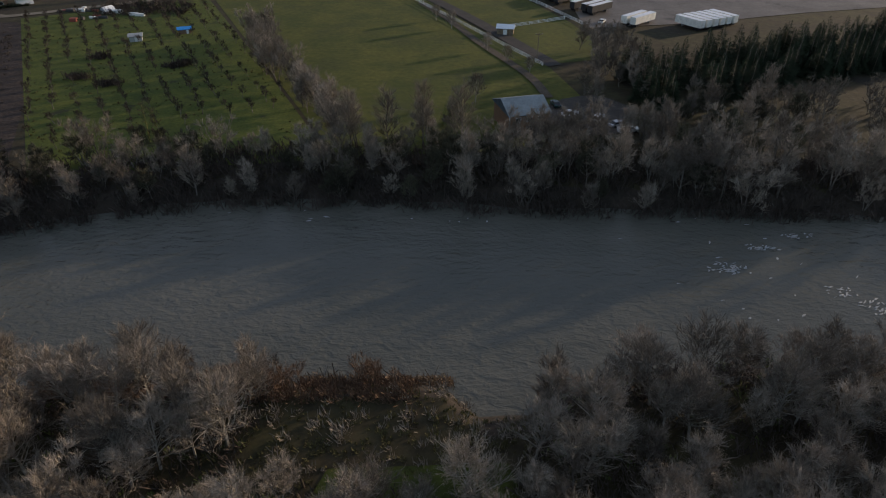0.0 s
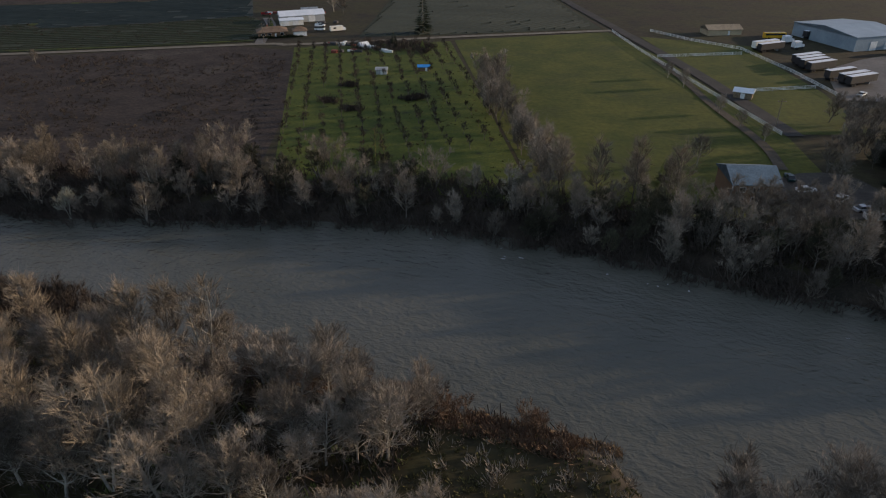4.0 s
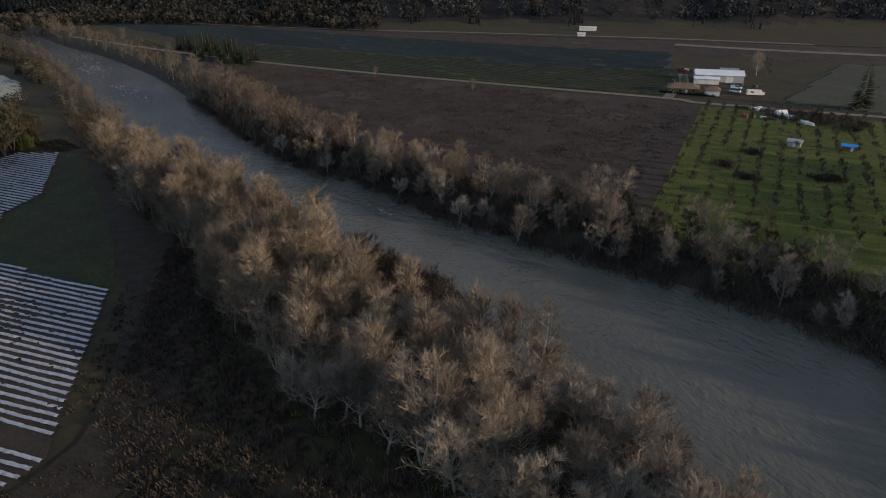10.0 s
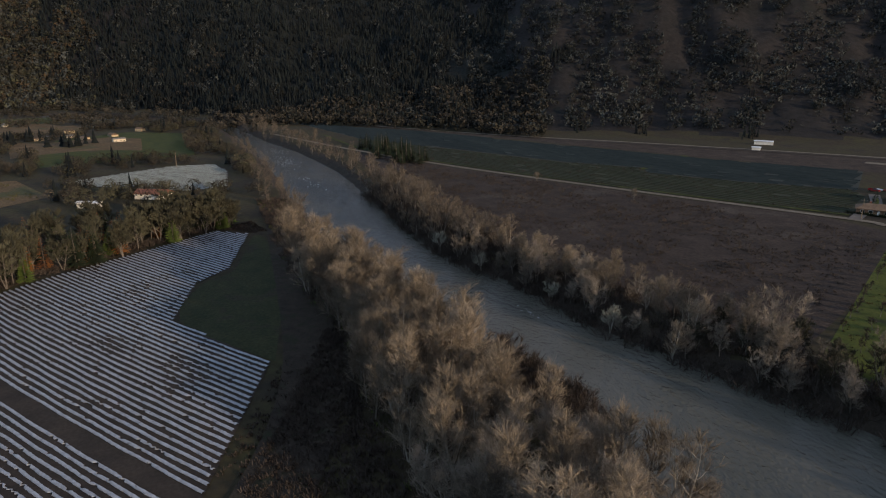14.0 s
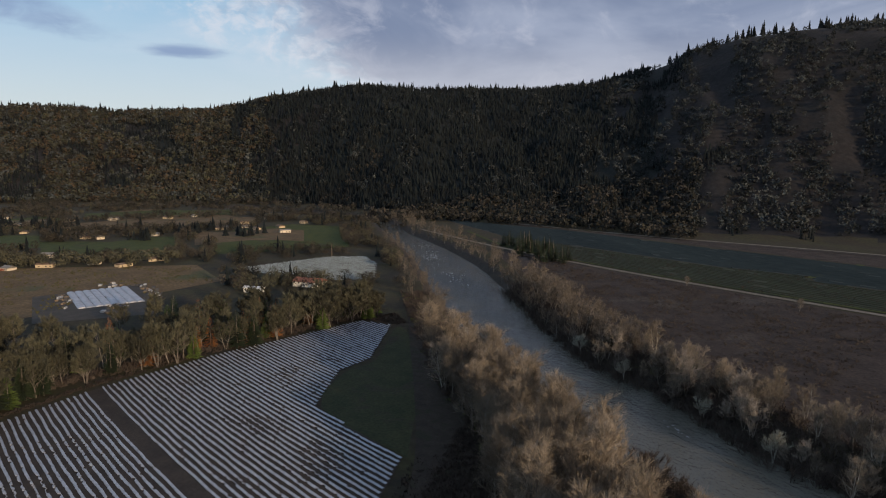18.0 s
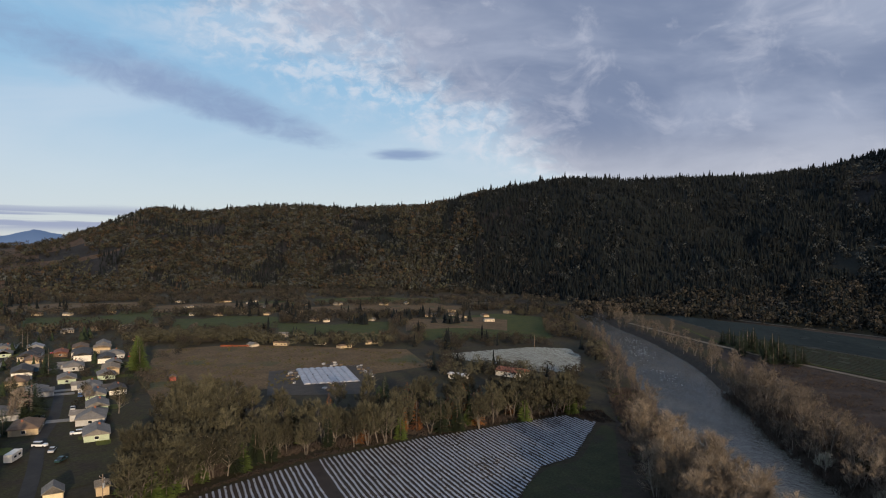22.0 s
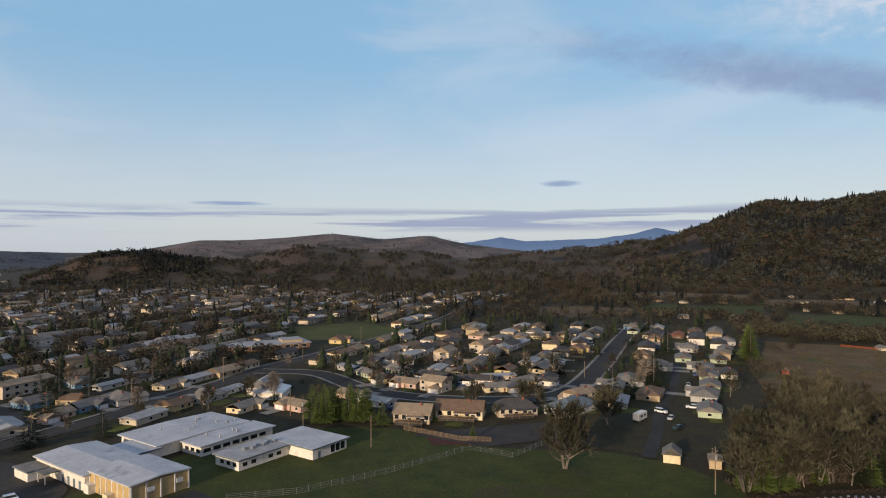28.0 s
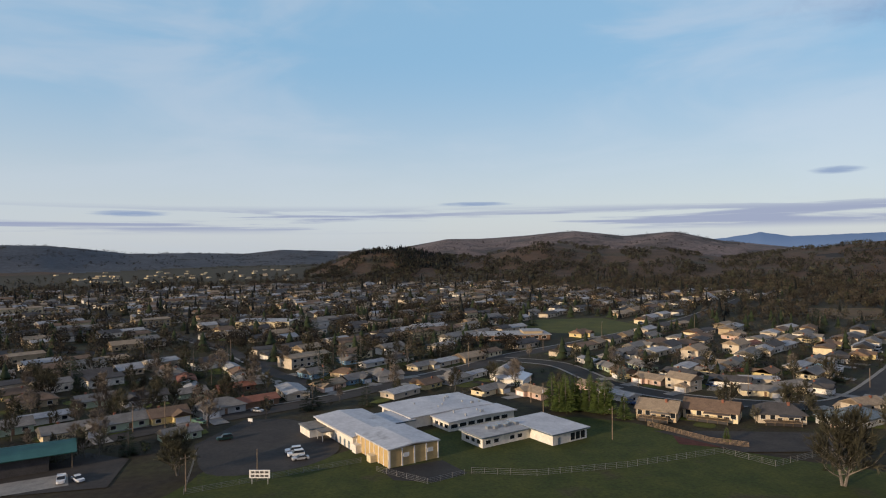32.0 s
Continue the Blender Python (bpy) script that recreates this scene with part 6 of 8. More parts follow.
# ---- oak row between the beds and the town ----
rk = random.Random(44)
FRONT = [(-146, -104), (-170, -96), (-194, -83), (-219, -51), (-249, -15), (-272, 13)]
BACK = [(-157, -113), (-194, -130), (-262, -168), (-310, -95), (-318, -60), (-312, -5)]
for i in range(270):
    t = rk.random() * (len(FRONT) - 1)
    k = min(len(FRONT) - 2, int(t))
    fx = FRONT[k][0] + (FRONT[k + 1][0] - FRONT[k][0]) * (t - k)
    fy = FRONT[k][1] + (FRONT[k + 1][1] - FRONT[k][1]) * (t - k)
    bx = BACK[k][0] + (BACK[k + 1][0] - BACK[k][0]) * (t - k)
    by = BACK[k][1] + (BACK[k + 1][1] - BACK[k][1]) * (t - k)
    s = rk.random() ** 1.6 * (0.95 if t < 2.2 else 0.55)
    x, y = fx + (bx - fx) * s, fy + (by - fy) * s
    if inside(x, y, PLASTIC) or inside(x, y, [(-292, -132), (-300, -90), (-362, -105), (-362, -145)]):
        continue
    pick = rk.random()
    if pick < 0.07 and 1.0 < t < 4.3:
        rusty(x, y, rk.uniform(0.8, 1.1), rk.uniform(0, 360), 0.0)
    elif pick < 0.26 and 1.2 < t < 4.2:
        rk.choice(firs)(x, y, rk.uniform(0.55, 0.85), rk.uniform(0, 360), 0.0)
    elif pick < 0.34:
        cedar(x, y, rk.uniform(0.9, 1.3), rk.uniform(0, 360), 0.0)
    else:
        rk.choice(oaks)(x, y, rk.uniform(0.75, 1.2), rk.uniform(0, 360), 0.0)
brush("undergrowth", [(a[0] + (b[0] - a[0]) * u + rk.uniform(-3, 3) - 4, a[1] + (b[1] - a[1]) * u + rk.uniform(-3, 3) - 4) for a, b in zip(FRONT, FRONT[1:]) for u in [rk.random() for _ in range(170)]],
      M["twig_dark"], "brown brush under the oak row", 14, 1.4, 0.06)
crown_stuff("oak_grove", [(-410 - rk.uniform(0, 40) - i * 0.2, -305 + i * 1.15 + rk.uniform(-5, 5)) for i in range(76)], M["twig_oak"], "bare oaks at the pasture's edge", 7, 10, 150, 0.5, 0.5)

for i in range(46):
    u, w = rk.random(), rk.random()
    x, y = -150 - 100 * u - 12 * w + 30 * w * u, -106 - 58 * u + 22 * w * (0.4 + u) + 8 * u
    if not inside(x, y, PLASTIC) and not math.hypot(x + 158, y + 120) < 9 and not math.hypot(x + 151, y + 129) < 9:
        rk.choice(oaks)(x, y, rk.uniform(0.95, 1.25), rk.uniform(0, 360), 0.0)
crown_stuff("oak_grove", [(-428 - rk.uniform(-8, 22), -210 + i * 2.4 + rk.uniform(-5, 5)) for i in range(40)], M["twig_oak"], "bare trees round the cottages at the pasture's edge", 6, 10, 110, 0.5, 0.5)

# ---- houses ----
rh_ = random.Random(77)
ROADS = [[(94, -196), (56, -222), (10, -249), (-22, -275), (-60, -307), (-87, -334), (-148, -378), (-260, -470), (-420, -640)],
         [(-80, -327), (-104, -306), (-110, -264), (-123, -236), (-145, -218), (-167, -210), (-190, -216), (-235, -249), (-321, -319), (-400, -380)],
         [(-147, -134), (-198, -175), (-226, -194), (-283, -240), (-330, -280)],
         [(12, -252), (34, -313), (69, -389), (105, -445), (179, -563), (362, -859)],
         [(-40, -292), (60, -350), (160, -400), (330, -470)]]


def near_road(x, y):
    """Distance to the nearest road, its heading, and the side on which (x, y) lies."""
    best = (1e9, 0, 1)
    for line in ROADS:
        for (ax, ay), (bx, by) in zip(line, line[1:]):
            dx_, dy_ = bx - ax, by - ay
            t = max(0, min(1, ((x - ax) * dx_ + (y - ay) * dy_) / (dx_ * dx_ + dy_ * dy_)))
            d = math.hypot(x - ax - dx_ * t, y - ay - dy_ * t)
            if d < best[0]:
                side = 1 if dx_ * (y - ay) - dy_ * (x - ax) > 0 else -1
                best = (d, math.degrees(math.atan2(dy_, dx_)), side)
    return best


def house(label, w, d, h, rise, wall, roof, hip=0.0, wing=None, garage=True, chimney=True, deck=False, name="house"):
    """Builds a house whose front faces -y, standing at the origin."""
    root = thing(name, label, "house", None, "town houses")
    part("wall", gable_mesh(w, d, h, rise, P[wall]) if not hip else Geo().box(-w / 2, -d / 2, 0, w / 2, d / 2, h).mesh("walls", P[wall]), None, root)
    part("roof", roof_mesh(w, d, h, rise, P[roof], 0.55, 0.2, hip), None, root)
    floors = 2 if h > 4 else 1
    for fl in range(floors):
        z = 0.9 + 2.7 * fl
        for k in (-0.34, 0.32):
            window(root, k * w, -d / 2 - 0.01, z, 0, 1.6, 1.2)
        for k in (-0.3, 0.05):
            window(root, k * w, d / 2 + 0.01, z, 180, 1.4, 1.1)
        window(root, w / 2 + 0.01, 0.0, z, 90, 1.4, 1.1)
        window(root, -w / 2 - 0.01, 0.0, z, -90, 1.4, 1.1)
    door = slab("front_door", root, 0.06 * w - 0.5, -d / 2 - 0.06, 0.1, 0.06 * w + 0.5, -d / 2 + 0.02, 2.15, P["brown_wall"])
    if deck:
        slab("knob", door, 0.06 * w + 0.34, -d / 2 - 0.11, 1.05, 0.06 * w + 0.40, -d / 2 - 0.06, 1.11, P["steel"])
    if wing:
        ww, wd, side = wing
        wx = side * (w / 2 - ww / 2 - 0.2)
        wall_ob = part("wing_wall", gable_mesh(wd + d / 2, ww, h if floors == 1 else 2.7, ww * 0.22, P[wall], "wing_wall"), None, root)
        wall_ob.matrix_basis = pose(wx, -d / 2 - wd / 2 + d / 4, 0, 0, 0, 90)
        roof_ob = part("wing_roof", roof_mesh(wd + d / 2, ww, h if floors == 1 else 2.7, ww * 0.22, P[roof], 0.45, 0.2), None, root)
        roof_ob.matrix_basis = pose(wx, -d / 2 - wd / 2 + d / 4, 0.02, 0, 0, 90)
        if garage:
            slab("garage_door", root, wx - 2.3, -d / 2 - wd - 0.07, 0, wx + 2.3, -d / 2 - wd + 0.02, 2.2, P["trim"], "white panelled garage door")
        else:
            window(root, wx, -d / 2 - wd - 0.01, 0.9, 0, 1.8, 1.3)
    if wing and garage:
        slab("driveway", root, wing[2] * (w / 2 - wing[0] / 2 - 0.2) - 2.6, -d / 2 - wing[1] - 9, 0.16, wing[2] * (w / 2 - wing[0] / 2 - 0.2) + 2.6, -d / 2 - wing[1], 0.24, M["concrete"], "pale concrete driveway")
    if chimney:
        slab("chimney", root, -0.2 * w - 0.35, 0.6, h, -0.2 * w + 0.35, 1.4, h + rise + 0.6, P["roof_red"], "brick chimney")
    if deck:
        for k in (-0.42, -0.18, 0.2, 0.40):
            window(root, k * w, d / 2 + 0.012, 1.5, 180, 1.5, 1.7)
        slab("porch_roof", root, -w * 0.36, d / 2, 3.0, w * 0.1, d / 2 + 3.1, 3.12, P[roof])
        for k in range(7):
            xx = -w * 0.35 + k * w * 0.75 / 6
            slab("baluster", root, xx - 0.05, d / 2 + 2.84, 1.25, xx + 0.05, d / 2 + 2.9, 2.1, P["wood"])
        # dark slab added below the deck in place of its shade
        slab("skirting", root, -w * 0.34, d / 2 + 2.5, 0, w * 0.39, d / 2 + 2.6, 1.1, P["trailer_dark"], "dark slab standing in for shade under the deck")
        slab("deck", root, -w * 0.35, d / 2, 1.1, w * 0.4, d / 2 + 3, 1.25, P["wood"], "raised timber deck")
        for k in range(5):
            xx = -w * 0.34 + k * w * 0.73 / 4
            slab("deck_post", root, xx - 0.07, d / 2 + 2.8, 0, xx + 0.07, d / 2 + 2.94, 2.2, P["wood"])
        slab("deck_rail", root, -w * 0.35, d / 2 + 2.82, 2.1, w * 0.4, d / 2 + 2.92, 2.2, P["wood"])
    return root


STYLES = [("cream ranch house with a grey shingle roof", 17, 8.5, 2.7, 1.7, "cream", "roof_grey", 0, (6, 3, 1)),
          ("white ranch house with a dark shingle roof", 16, 8.5, 2.7, 1.6, "white", "roof_dark", 0, (6, 2.5, -1)),
          ("tan house with a hipped brown roof", 15, 10, 2.8, 2.0, "tan", "roof_brown", 4.5, None),
          ("beige two-storey house with a tan roof", 13, 9, 5.3, 2.0, "beige", "roof_tan", 0, (6, 3, 1)),
          ("pale green bungalow with a grey roof", 13, 8.5, 2.7, 1.8, "pale_green", "roof_grey", 0, None),
          ("grey house with a hipped slate-grey roof", 16, 10.5, 2.8, 2.2, "grey_wall", "roof_grey", 5, (6, 3, -1)),
          ("brown low house with a red-brown roof", 17, 8, 2.6, 1.3, "brown_wall", "roof_red", 0, None),
          ("white manufactured home with a pale roof", 16, 6.5, 2.6, 0.9, "white", "roof_pale", 0, None),
          ("yellow bungalow with a brown roof", 12, 9, 2.7, 2.0, "yellow_wall", "roof_brown", 0, (5.5, 2.5, 1)),
          ("blue house with a grey shingle roof", 14, 9, 2.8, 2.2, "blue_wall", "roof_grey", 0, (6, 3, 1)),
          ("pinkish house with a tan shingle roof", 15, 9, 2.7, 1.7, "pink_wall", "roof_tan", 0, (6, 2, -1)),
          ("beige low house with a pale flat-pitched roof", 18, 9, 2.7, 0.9, "beige", "roof_pale", 0, None)]
PROTO = {}
PLACED = []


def put_house(x, y, style, heading=None, size=1.0, front=None):
    """Stands a house at (x, y), its front to the nearest road unless a heading is given."""
    if heading is None:
        d, a, side = near_road(x, y)
        heading = a if side > 0 else a + 180
    PLACED.append((x, y, 9))
    m = pose(x, y, max(0.03, land(x, y)), 0, 0, heading) @ Matrix.Diagonal((size, size, size, 1))
    if style not in PROTO:
        s = STYLES[style]
        PROTO[style] = house(*s[:9], garage=style % 2 == 0 or s[8] is not None, chimney=style not in (7, 11))
        PROTO[style].matrix_basis = m
        PROTO[style]["first_size"] = size
        return PROTO[style]
    k = 1 / PROTO[style]["first_size"]
    return copy_thing(PROTO[style], m @ Matrix.Diagonal((k, k, k, 1)))


# the nearest rows, house by house
for x, y, s in ((84, -217, 0), (71, -225, 4), (59, -231, 8), (44, -240, 5), (33, -247, 6), (93, -259, 4), (76, -261, 1), (106, -224, 4), (116, -262, 2), (100, -236, 7), (20, -262, 11)):
    put_house(x, y, s)
for x, y, s in ((-147, -264, 1), (-159, -247, 1), (-174, -233, 0), (-203, -256, 0), (-224, -280, 9), (-243, -290, 1), (-258, -292, 8), (-151, -311, 1), (-139, -286, 4), (-104, -233, 7)):
    put_house(x, y, s, None, 0.95)
for x, y, s in ((-178, -309, 3), (-191, -345, 2), (-209, -321, 3), (-162, -343, 0), (-225, -335, 6), (-243, -330, 11), (-266, -325, 8), (-215, -368, 2), (-240, -372, 10), (-275, -352, 0), (-188, -380, 4), (-150, -400, 8)):
    put_house(x, y, s, 215 + rh_.uniform(-6, 6))
for x, y, s in ((-206, -188, 2), (-219, -213, 0), (-204, -158, 4), (-223, -175, 5), (-240, -186, 1), (-258, -201, 4), (-287, -240, 1), (-303, -280, 3), (-349, -336, 1), (-359, -305, 6), (-360, -268, 5), (-330, -246, 1),
                (-272, -215, 5), (-300, -228, 1), (-318, -262, 5), (-332, -300, 2), (-366, -352, 3), (-258, -232, 0), (-240, -222, 8), (-276, -258, 2)):
    # pale styles swapped for darker paints, standing in for the oak row's shade
    put_house(x, y, {0: 5, 1: 4, 3: 9, 8: 6}.get(s, s), None, 0.92)
back = [("tan split-level house with a timber deck", 13, 10.5, 3.4, 2.5, "tan", "roof_tan", 0, None, -107, -206), ("cream house with a brown roof and long deck", 17, 10.5, 3.4, 2.6, "cream", "roof_brown", 0, None, -124, -202),
        ("beige house with a dark hipped roof and deck", 14.5, 10, 3.2, 2.5, "beige", "roof_dark", 4, None, -143, -195)]
for lb, w, d, h, r, wa, ro_, hp, wg, x, y in back:
    ob = house(lb, w, d, h, r, wa, ro_, hp, wg, False, True, True)
    dd, a, side = near_road(x, y)
    ob.matrix_basis = pose(x, y, 0.03, 0, 0, a if side > 0 else a + 180)
    PLACED.append((x, y, 9))
ob = house("pale blue-grey house with a wide grey hipped roof", 18, 12, 3.0, 2.6, "grey_wall", "roof_blue", 6, None, False, True, False)
ob.matrix_basis = pose(-163, -187, 0.03, 0, 0, 20)
PLACED.append((-163, -187, 10))

# houses in rows along the streets
KEEP_ROWS = [SCHOOL_ZONE, [(-40, -300), (-100, -250), (-112, -322), (-75, -330)], [(-30, -255), (-60, -250), (-100, -212), (-96, -190), (-60, -200)], [(-395, -265), (-430, -90), (-240, -100), (-246, -170), (-330, -226)]]
for line, first, last in ((ROADS[1], 20, 400), (ROADS[2], 60, 400), (ROADS[0], 40, 330), (ROADS[3], 20, 150), (ROADS[4], 20, 250)):
    walked = 0.0
    for (ax, ay), (bx, by) in zip(line, line[1:]):
        ln = math.hypot(bx - ax, by - ay)
        ux, uy = (bx - ax) / ln, (by - ay) / ln
        t = 4.0
        while t < ln:
            for side in (-1, 1):
                for off in (15.5, 40.0):
                    x, y = ax + ux * t - uy * side * off + rh_.uniform(-1.5, 1.5), ay + uy * t + ux * side * off + rh_.uniform(-1.5, 1.5)
                    if not first < walked + t < last or math.hypot(x, y) > 335 or y > -168 or near_road(x, y)[0] < 12 or any(inside(x, y, k) for k in KEEP_ROWS):
                        continue
                    if any(math.hypot(x - p, y - q) < 13.4 for p, q, _ in PLACED) or (x > -160 and y > -238 and x < 0):
                        continue
                    turned = math.degrees(math.atan2(uy, ux)) + (0 if side > 0 else 180) + (180 if off > 30 else 0)
                    put_house(x, y, rh_.choice((0, 1, 2, 3, 4, 5, 6, 7, 8, 9, 10, 11)), turned + rh_.uniform(-4, 4), rh_.uniform(0.80, 0.92))
            t += 4.0
        walked += ln

# the rest of the town in blocks
e1, e2 = Vector((-0.77, -0.64, 0)), Vector((0.52, -0.85, 0))
KEEP_OUT = [SCHOOL_ZONE, [(-118, -430), (-60, -380), (-135, -370), (-220, -440), (-205, -510), (-147, -510)], [(-40, -300), (-100, -250), (-110, -320), (-75, -330)],
            [(-140, -120), (-200, -120), (-170, -195), (-100, -190), (-100, -150)], [(30, -470), (85, -465), (85, -500), (30, -505)],
            [(-395, -265), (-430, -90), (-240, -100), (-255, -180), (-330, -240)]]
far_spots = []
for i in range(-30, 42):
    for j in range(0, 37):
        q = Vector((-5, -285, 0)) + e1 * (i * 17.5 + rh_.uniform(-4, 4)) + e2 * (j * 25 + (6 if j % 2 else -3) + rh_.uniform(-3, 3))
        x, y = q.x, q.y
        r, az = math.hypot(x, y), math.degrees(math.atan2(-x, y)) % 360
        if y > -225 or az < 128 or az > 212 or r > 1080 or (az < 134 and r > 520) or (az < 142 and r > 720) or (az < 165 and r > 880) or rh_.random() < 0.13:
            continue
        if near_road(x, y)[0] < 11 or any(inside(x, y, k) for k in KEEP_OUT) or any(math.hypot(x - a, y - b) < 13.6 for a, b, _ in PLACED):
            continue
        if y > -260 and x > 30 and near_road(x, y)[2] < 0:
            continue
        a = math.degrees(math.atan2(e1.y, e1.x)) + (180 if j % 2 else 0)
        if r < 312:
            put_house(x, y, rh_.choice((0, 0, 1, 1, 2, 3, 4, 5, 7, 8, 10, 11)), a + rh_.uniform(-5, 5), rh_.uniform(0.82, 1.0))
        else:
            far_spots.append((x, y, a + rh_.uniform(-8, 8)))
            PLACED.append((x, y, 9))


for i in range(-4, 30):
    for j in range(-9, 14):
        q = Vector((-200, -215, 0)) + e1 * (i * 13.5 + rh_.uniform(-2, 2)) + e2 * (j * 20.5 + (4 if j % 2 else -3) + rh_.uniform(-2, 2))
        x, y = q.x, q.y
        r, az = math.hypot(x, y), math.degrees(math.atan2(-x, y)) % 360
        if not (121 < az < 163 and 290 < r < 500) or near_road(x, y)[0] < 10.5 or any(inside(x, y, k) for k in KEEP_OUT) or any(math.hypot(x - a, y - b) < 12.6 for a, b, _ in PLACED):
            continue
        if (az < 126 and r > 470) or x < -405 and y > -300:
            continue
        a = math.degrees(math.atan2(e1.y, e1.x)) + (180 if j % 2 else 0)
        if r < 350:
            put_house(x, y, rh_.choice((0, 0, 1, 1, 2, 3, 4, 5, 7, 8, 10, 11)), a + rh_.uniform(-5, 5), rh_.uniform(0.78, 0.9))
        else:
            far_spots.append((x, y, a + rh_.uniform(-8, 8)))
            PLACED.append((x, y, 9))


def far_houses(name, spots, wall, roof, label, size=1.0):
    g, n_wall = Geo(), []
    for x, y, a in spots:
        w, d, h, r = rh_.uniform(11, 18), rh_.uniform(8, 10), rh_.uniform(2.6, 4.2), rh_.uniform(1.0, 2.1)
        m = pose(x, y, land(x, y), 0, 0, a) @ Matrix.Diagonal((size, size, size, 1))
        for k, (hv, hf) in enumerate((gable_geo(w, d, h, r), roof_geo(w, d, h, r))):
            g.add([tuple(m @ Vector(q)) for q in hv], hf)
            n_wall += [k] * len(hf)
        for sx in (-0.3, 0.1, 0.35):
            for sy, f_ in ((-d / 2 - 0.05, 1), (d / 2 + 0.05, -1)):
                o = len(g.v)
                q = [m @ Vector((sx * w + u, sy, z)) for u, z in ((-0.7, 0.9), (0.7, 0.9), (0.7, 2.1), (-0.7, 2.1))]
                g.v += [tuple(p) for p in q]
                g.f.append((o, o + 1, o + 2, o + 3))
                n_wall.append(2)
    me = g.mesh(name, P[wall])
    me.materials.append(P[roof])
    me.materials.append(P["glass"])
    me.polygons.foreach_set("material_index", n_wall)
    return tagged(new(name, me), label, "houses", kind="stuff")


for i, far_row in enumerate((("white", "roof_grey"), ("cream", "roof_brown"), ("beige", "roof_pale"), ("tan", "roof_tan"), ("white", "roof_dark"), ("beige", "roof_dark"))):
    far_houses("distant_houses", far_spots[i::6], *far_row, "distant %s houses spread over the valley town" % far_row[0].replace("_wall", ""))
knoll = [(rh_.uniform(-1, 1), rh_.uniform(0, 1)) for _ in range(60)]
far_houses("distant_houses", [(-1150 * math.sin(radians(a)) * k, 1150 * math.cos(radians(a)) * k, rh_.uniform(0, 90)) for a, k in [(194 + u * 9, 1.0 + v * 0.75) for u, v in knoll]], "cream", "roof_tan", "far pale houses on a rise", 0.7)
far_houses("distant_houses", [(-r * math.sin(radians(a)), r * math.cos(radians(a)), rh_.uniform(0, 90)) for a, r in [(rh_.uniform(160, 172), rh_.uniform(760, 960)) for _ in range(48)]], "white", "roof_tan", "far pale housing estate in rows")
valley = [(-418, -205), (-427, -188), (-436, -163), (-424, -141), (-452, -176), (-446, -128), (-470, -205), (-640, -152), (-650, -120), (-700, -110), (-705, -330), (-660, -268), (-760, -380), (-780, -420), (-690, -420), (-640, -90), (-610, -60)]
for a, r in ((96, 660), (99, 668), (101, 655), (106, 622), (108, 628), (110, 615), (111, 622), (113, 690), (115, 696), (117, 705), (119, 700), (121, 712), (105, 800), (109, 805), (112, 812), (116, 880), (119, 884), (122, 890), (124, 600), (126, 612), (128, 606), (130, 598),
             (127, 770), (130, 762), (132, 775), (135, 752), (97, 760), (103, 815), (94, 700), (123, 540), (125, 528)):
    valley.append((-r * math.sin(radians(a)), r * math.cos(radians(a))))
far_houses("valley_houses", [(x, y, rh_.uniform(0, 180)) for x, y in valley[::2]], "beige", "roof_grey", "scattered beige farmhouses on the valley floor", 0.6)
far_houses("valley_houses", [(x, y, rh_.uniform(0, 180)) for x, y in valley[1::2]], "tan", "roof_brown", "scattered tan houses on the valley floor", 0.6)
barn("brick_bungalow", "white bungalow with a red-brown roof by the oak row", -344, -21, 62, 16, 8, 2.8, 1.6, "white", "roof_red", [(2, 1, 2.1, -1)], "house")
barn("pasture_trailer", "white caravan behind the oak row", -331, -48, 70, 10, 3.5, 2.6, 0.4, "white", "metal_white", [], "trailer home")

# film-covered nursery block in the pasture
nb = thing("film_tunnels", "row of low white film tunnels in a pasture", "greenhouse", pose(-330, -117, 0.05, 0, 0, 118))
for k in range(8):
    g = Geo()
    arc = [(math.cos(radians(a)) * 1.75, math.sin(radians(a)) * 0.7) for a in range(0, 181, 30)]
    for yy in (-23, 20):
        g.v += [(-14.5 + k * 3.5 + c, yy, s) for c, s in arc]
    g.f = [(i, i + 1, i + 8, i + 7) for i in range(6)] + [tuple(range(6, -1, -1)), tuple(range(7, 14))]
    part("tunnel", g.mesh("tunnel", P["tunnel_film"], False), None, nb)
rn = random.Random(52)
nv, nf = Geo(), []
for _ in range(150):
    u, w = rn.choice(((-18, 0), (18, -4), (-16, 10), (17, 12), (0, -27), (8, 24)))
    u, w = u + rn.gauss(0, 3), w + rn.gauss(0, 7)
    if abs(u) < 16.6 and -24 < w < 21:
        continue
    ca_, sa_ = math.cos(radians(118)), math.sin(radians(118))
    x, y, nw, nd = -330 + u * ca_ - w * sa_, -117 + u * sa_ + w * ca_, rn.uniform(0.3, 1.6), rn.uniform(0.3, 0.9)
    nv.box(x - nw, y - nd, 0.05, x + nw, y + nd, rn.uniform(0.3, 1.1))
    nf += [rn.choice((0, 1, 1, 2))] * 6
nm = nv.mesh("nursery_clutter", P["roof_pale"])
nm.materials.append(P["roof_dark"])
nm.materials.append(P["wood"])
nm.polygons.foreach_set("material_index", nf)
tagged(new("nursery_clutter", nm), "white trays, dark pots and pallets round film tunnels", "clutter", kind="stuff")
barn("pasture_shed", "long low grey-roofed shed at the pasture's edge", -262, -163, 30, 16, 5, 2.2, 0.6, "wood", "roof_pale", [], "shed")
barn("pasture_hut", "small red-brown hut in the pasture", -300, -190, 30, 4, 3, 2.2, 0.8, "barn_red", "roof_brown", [], "hut")
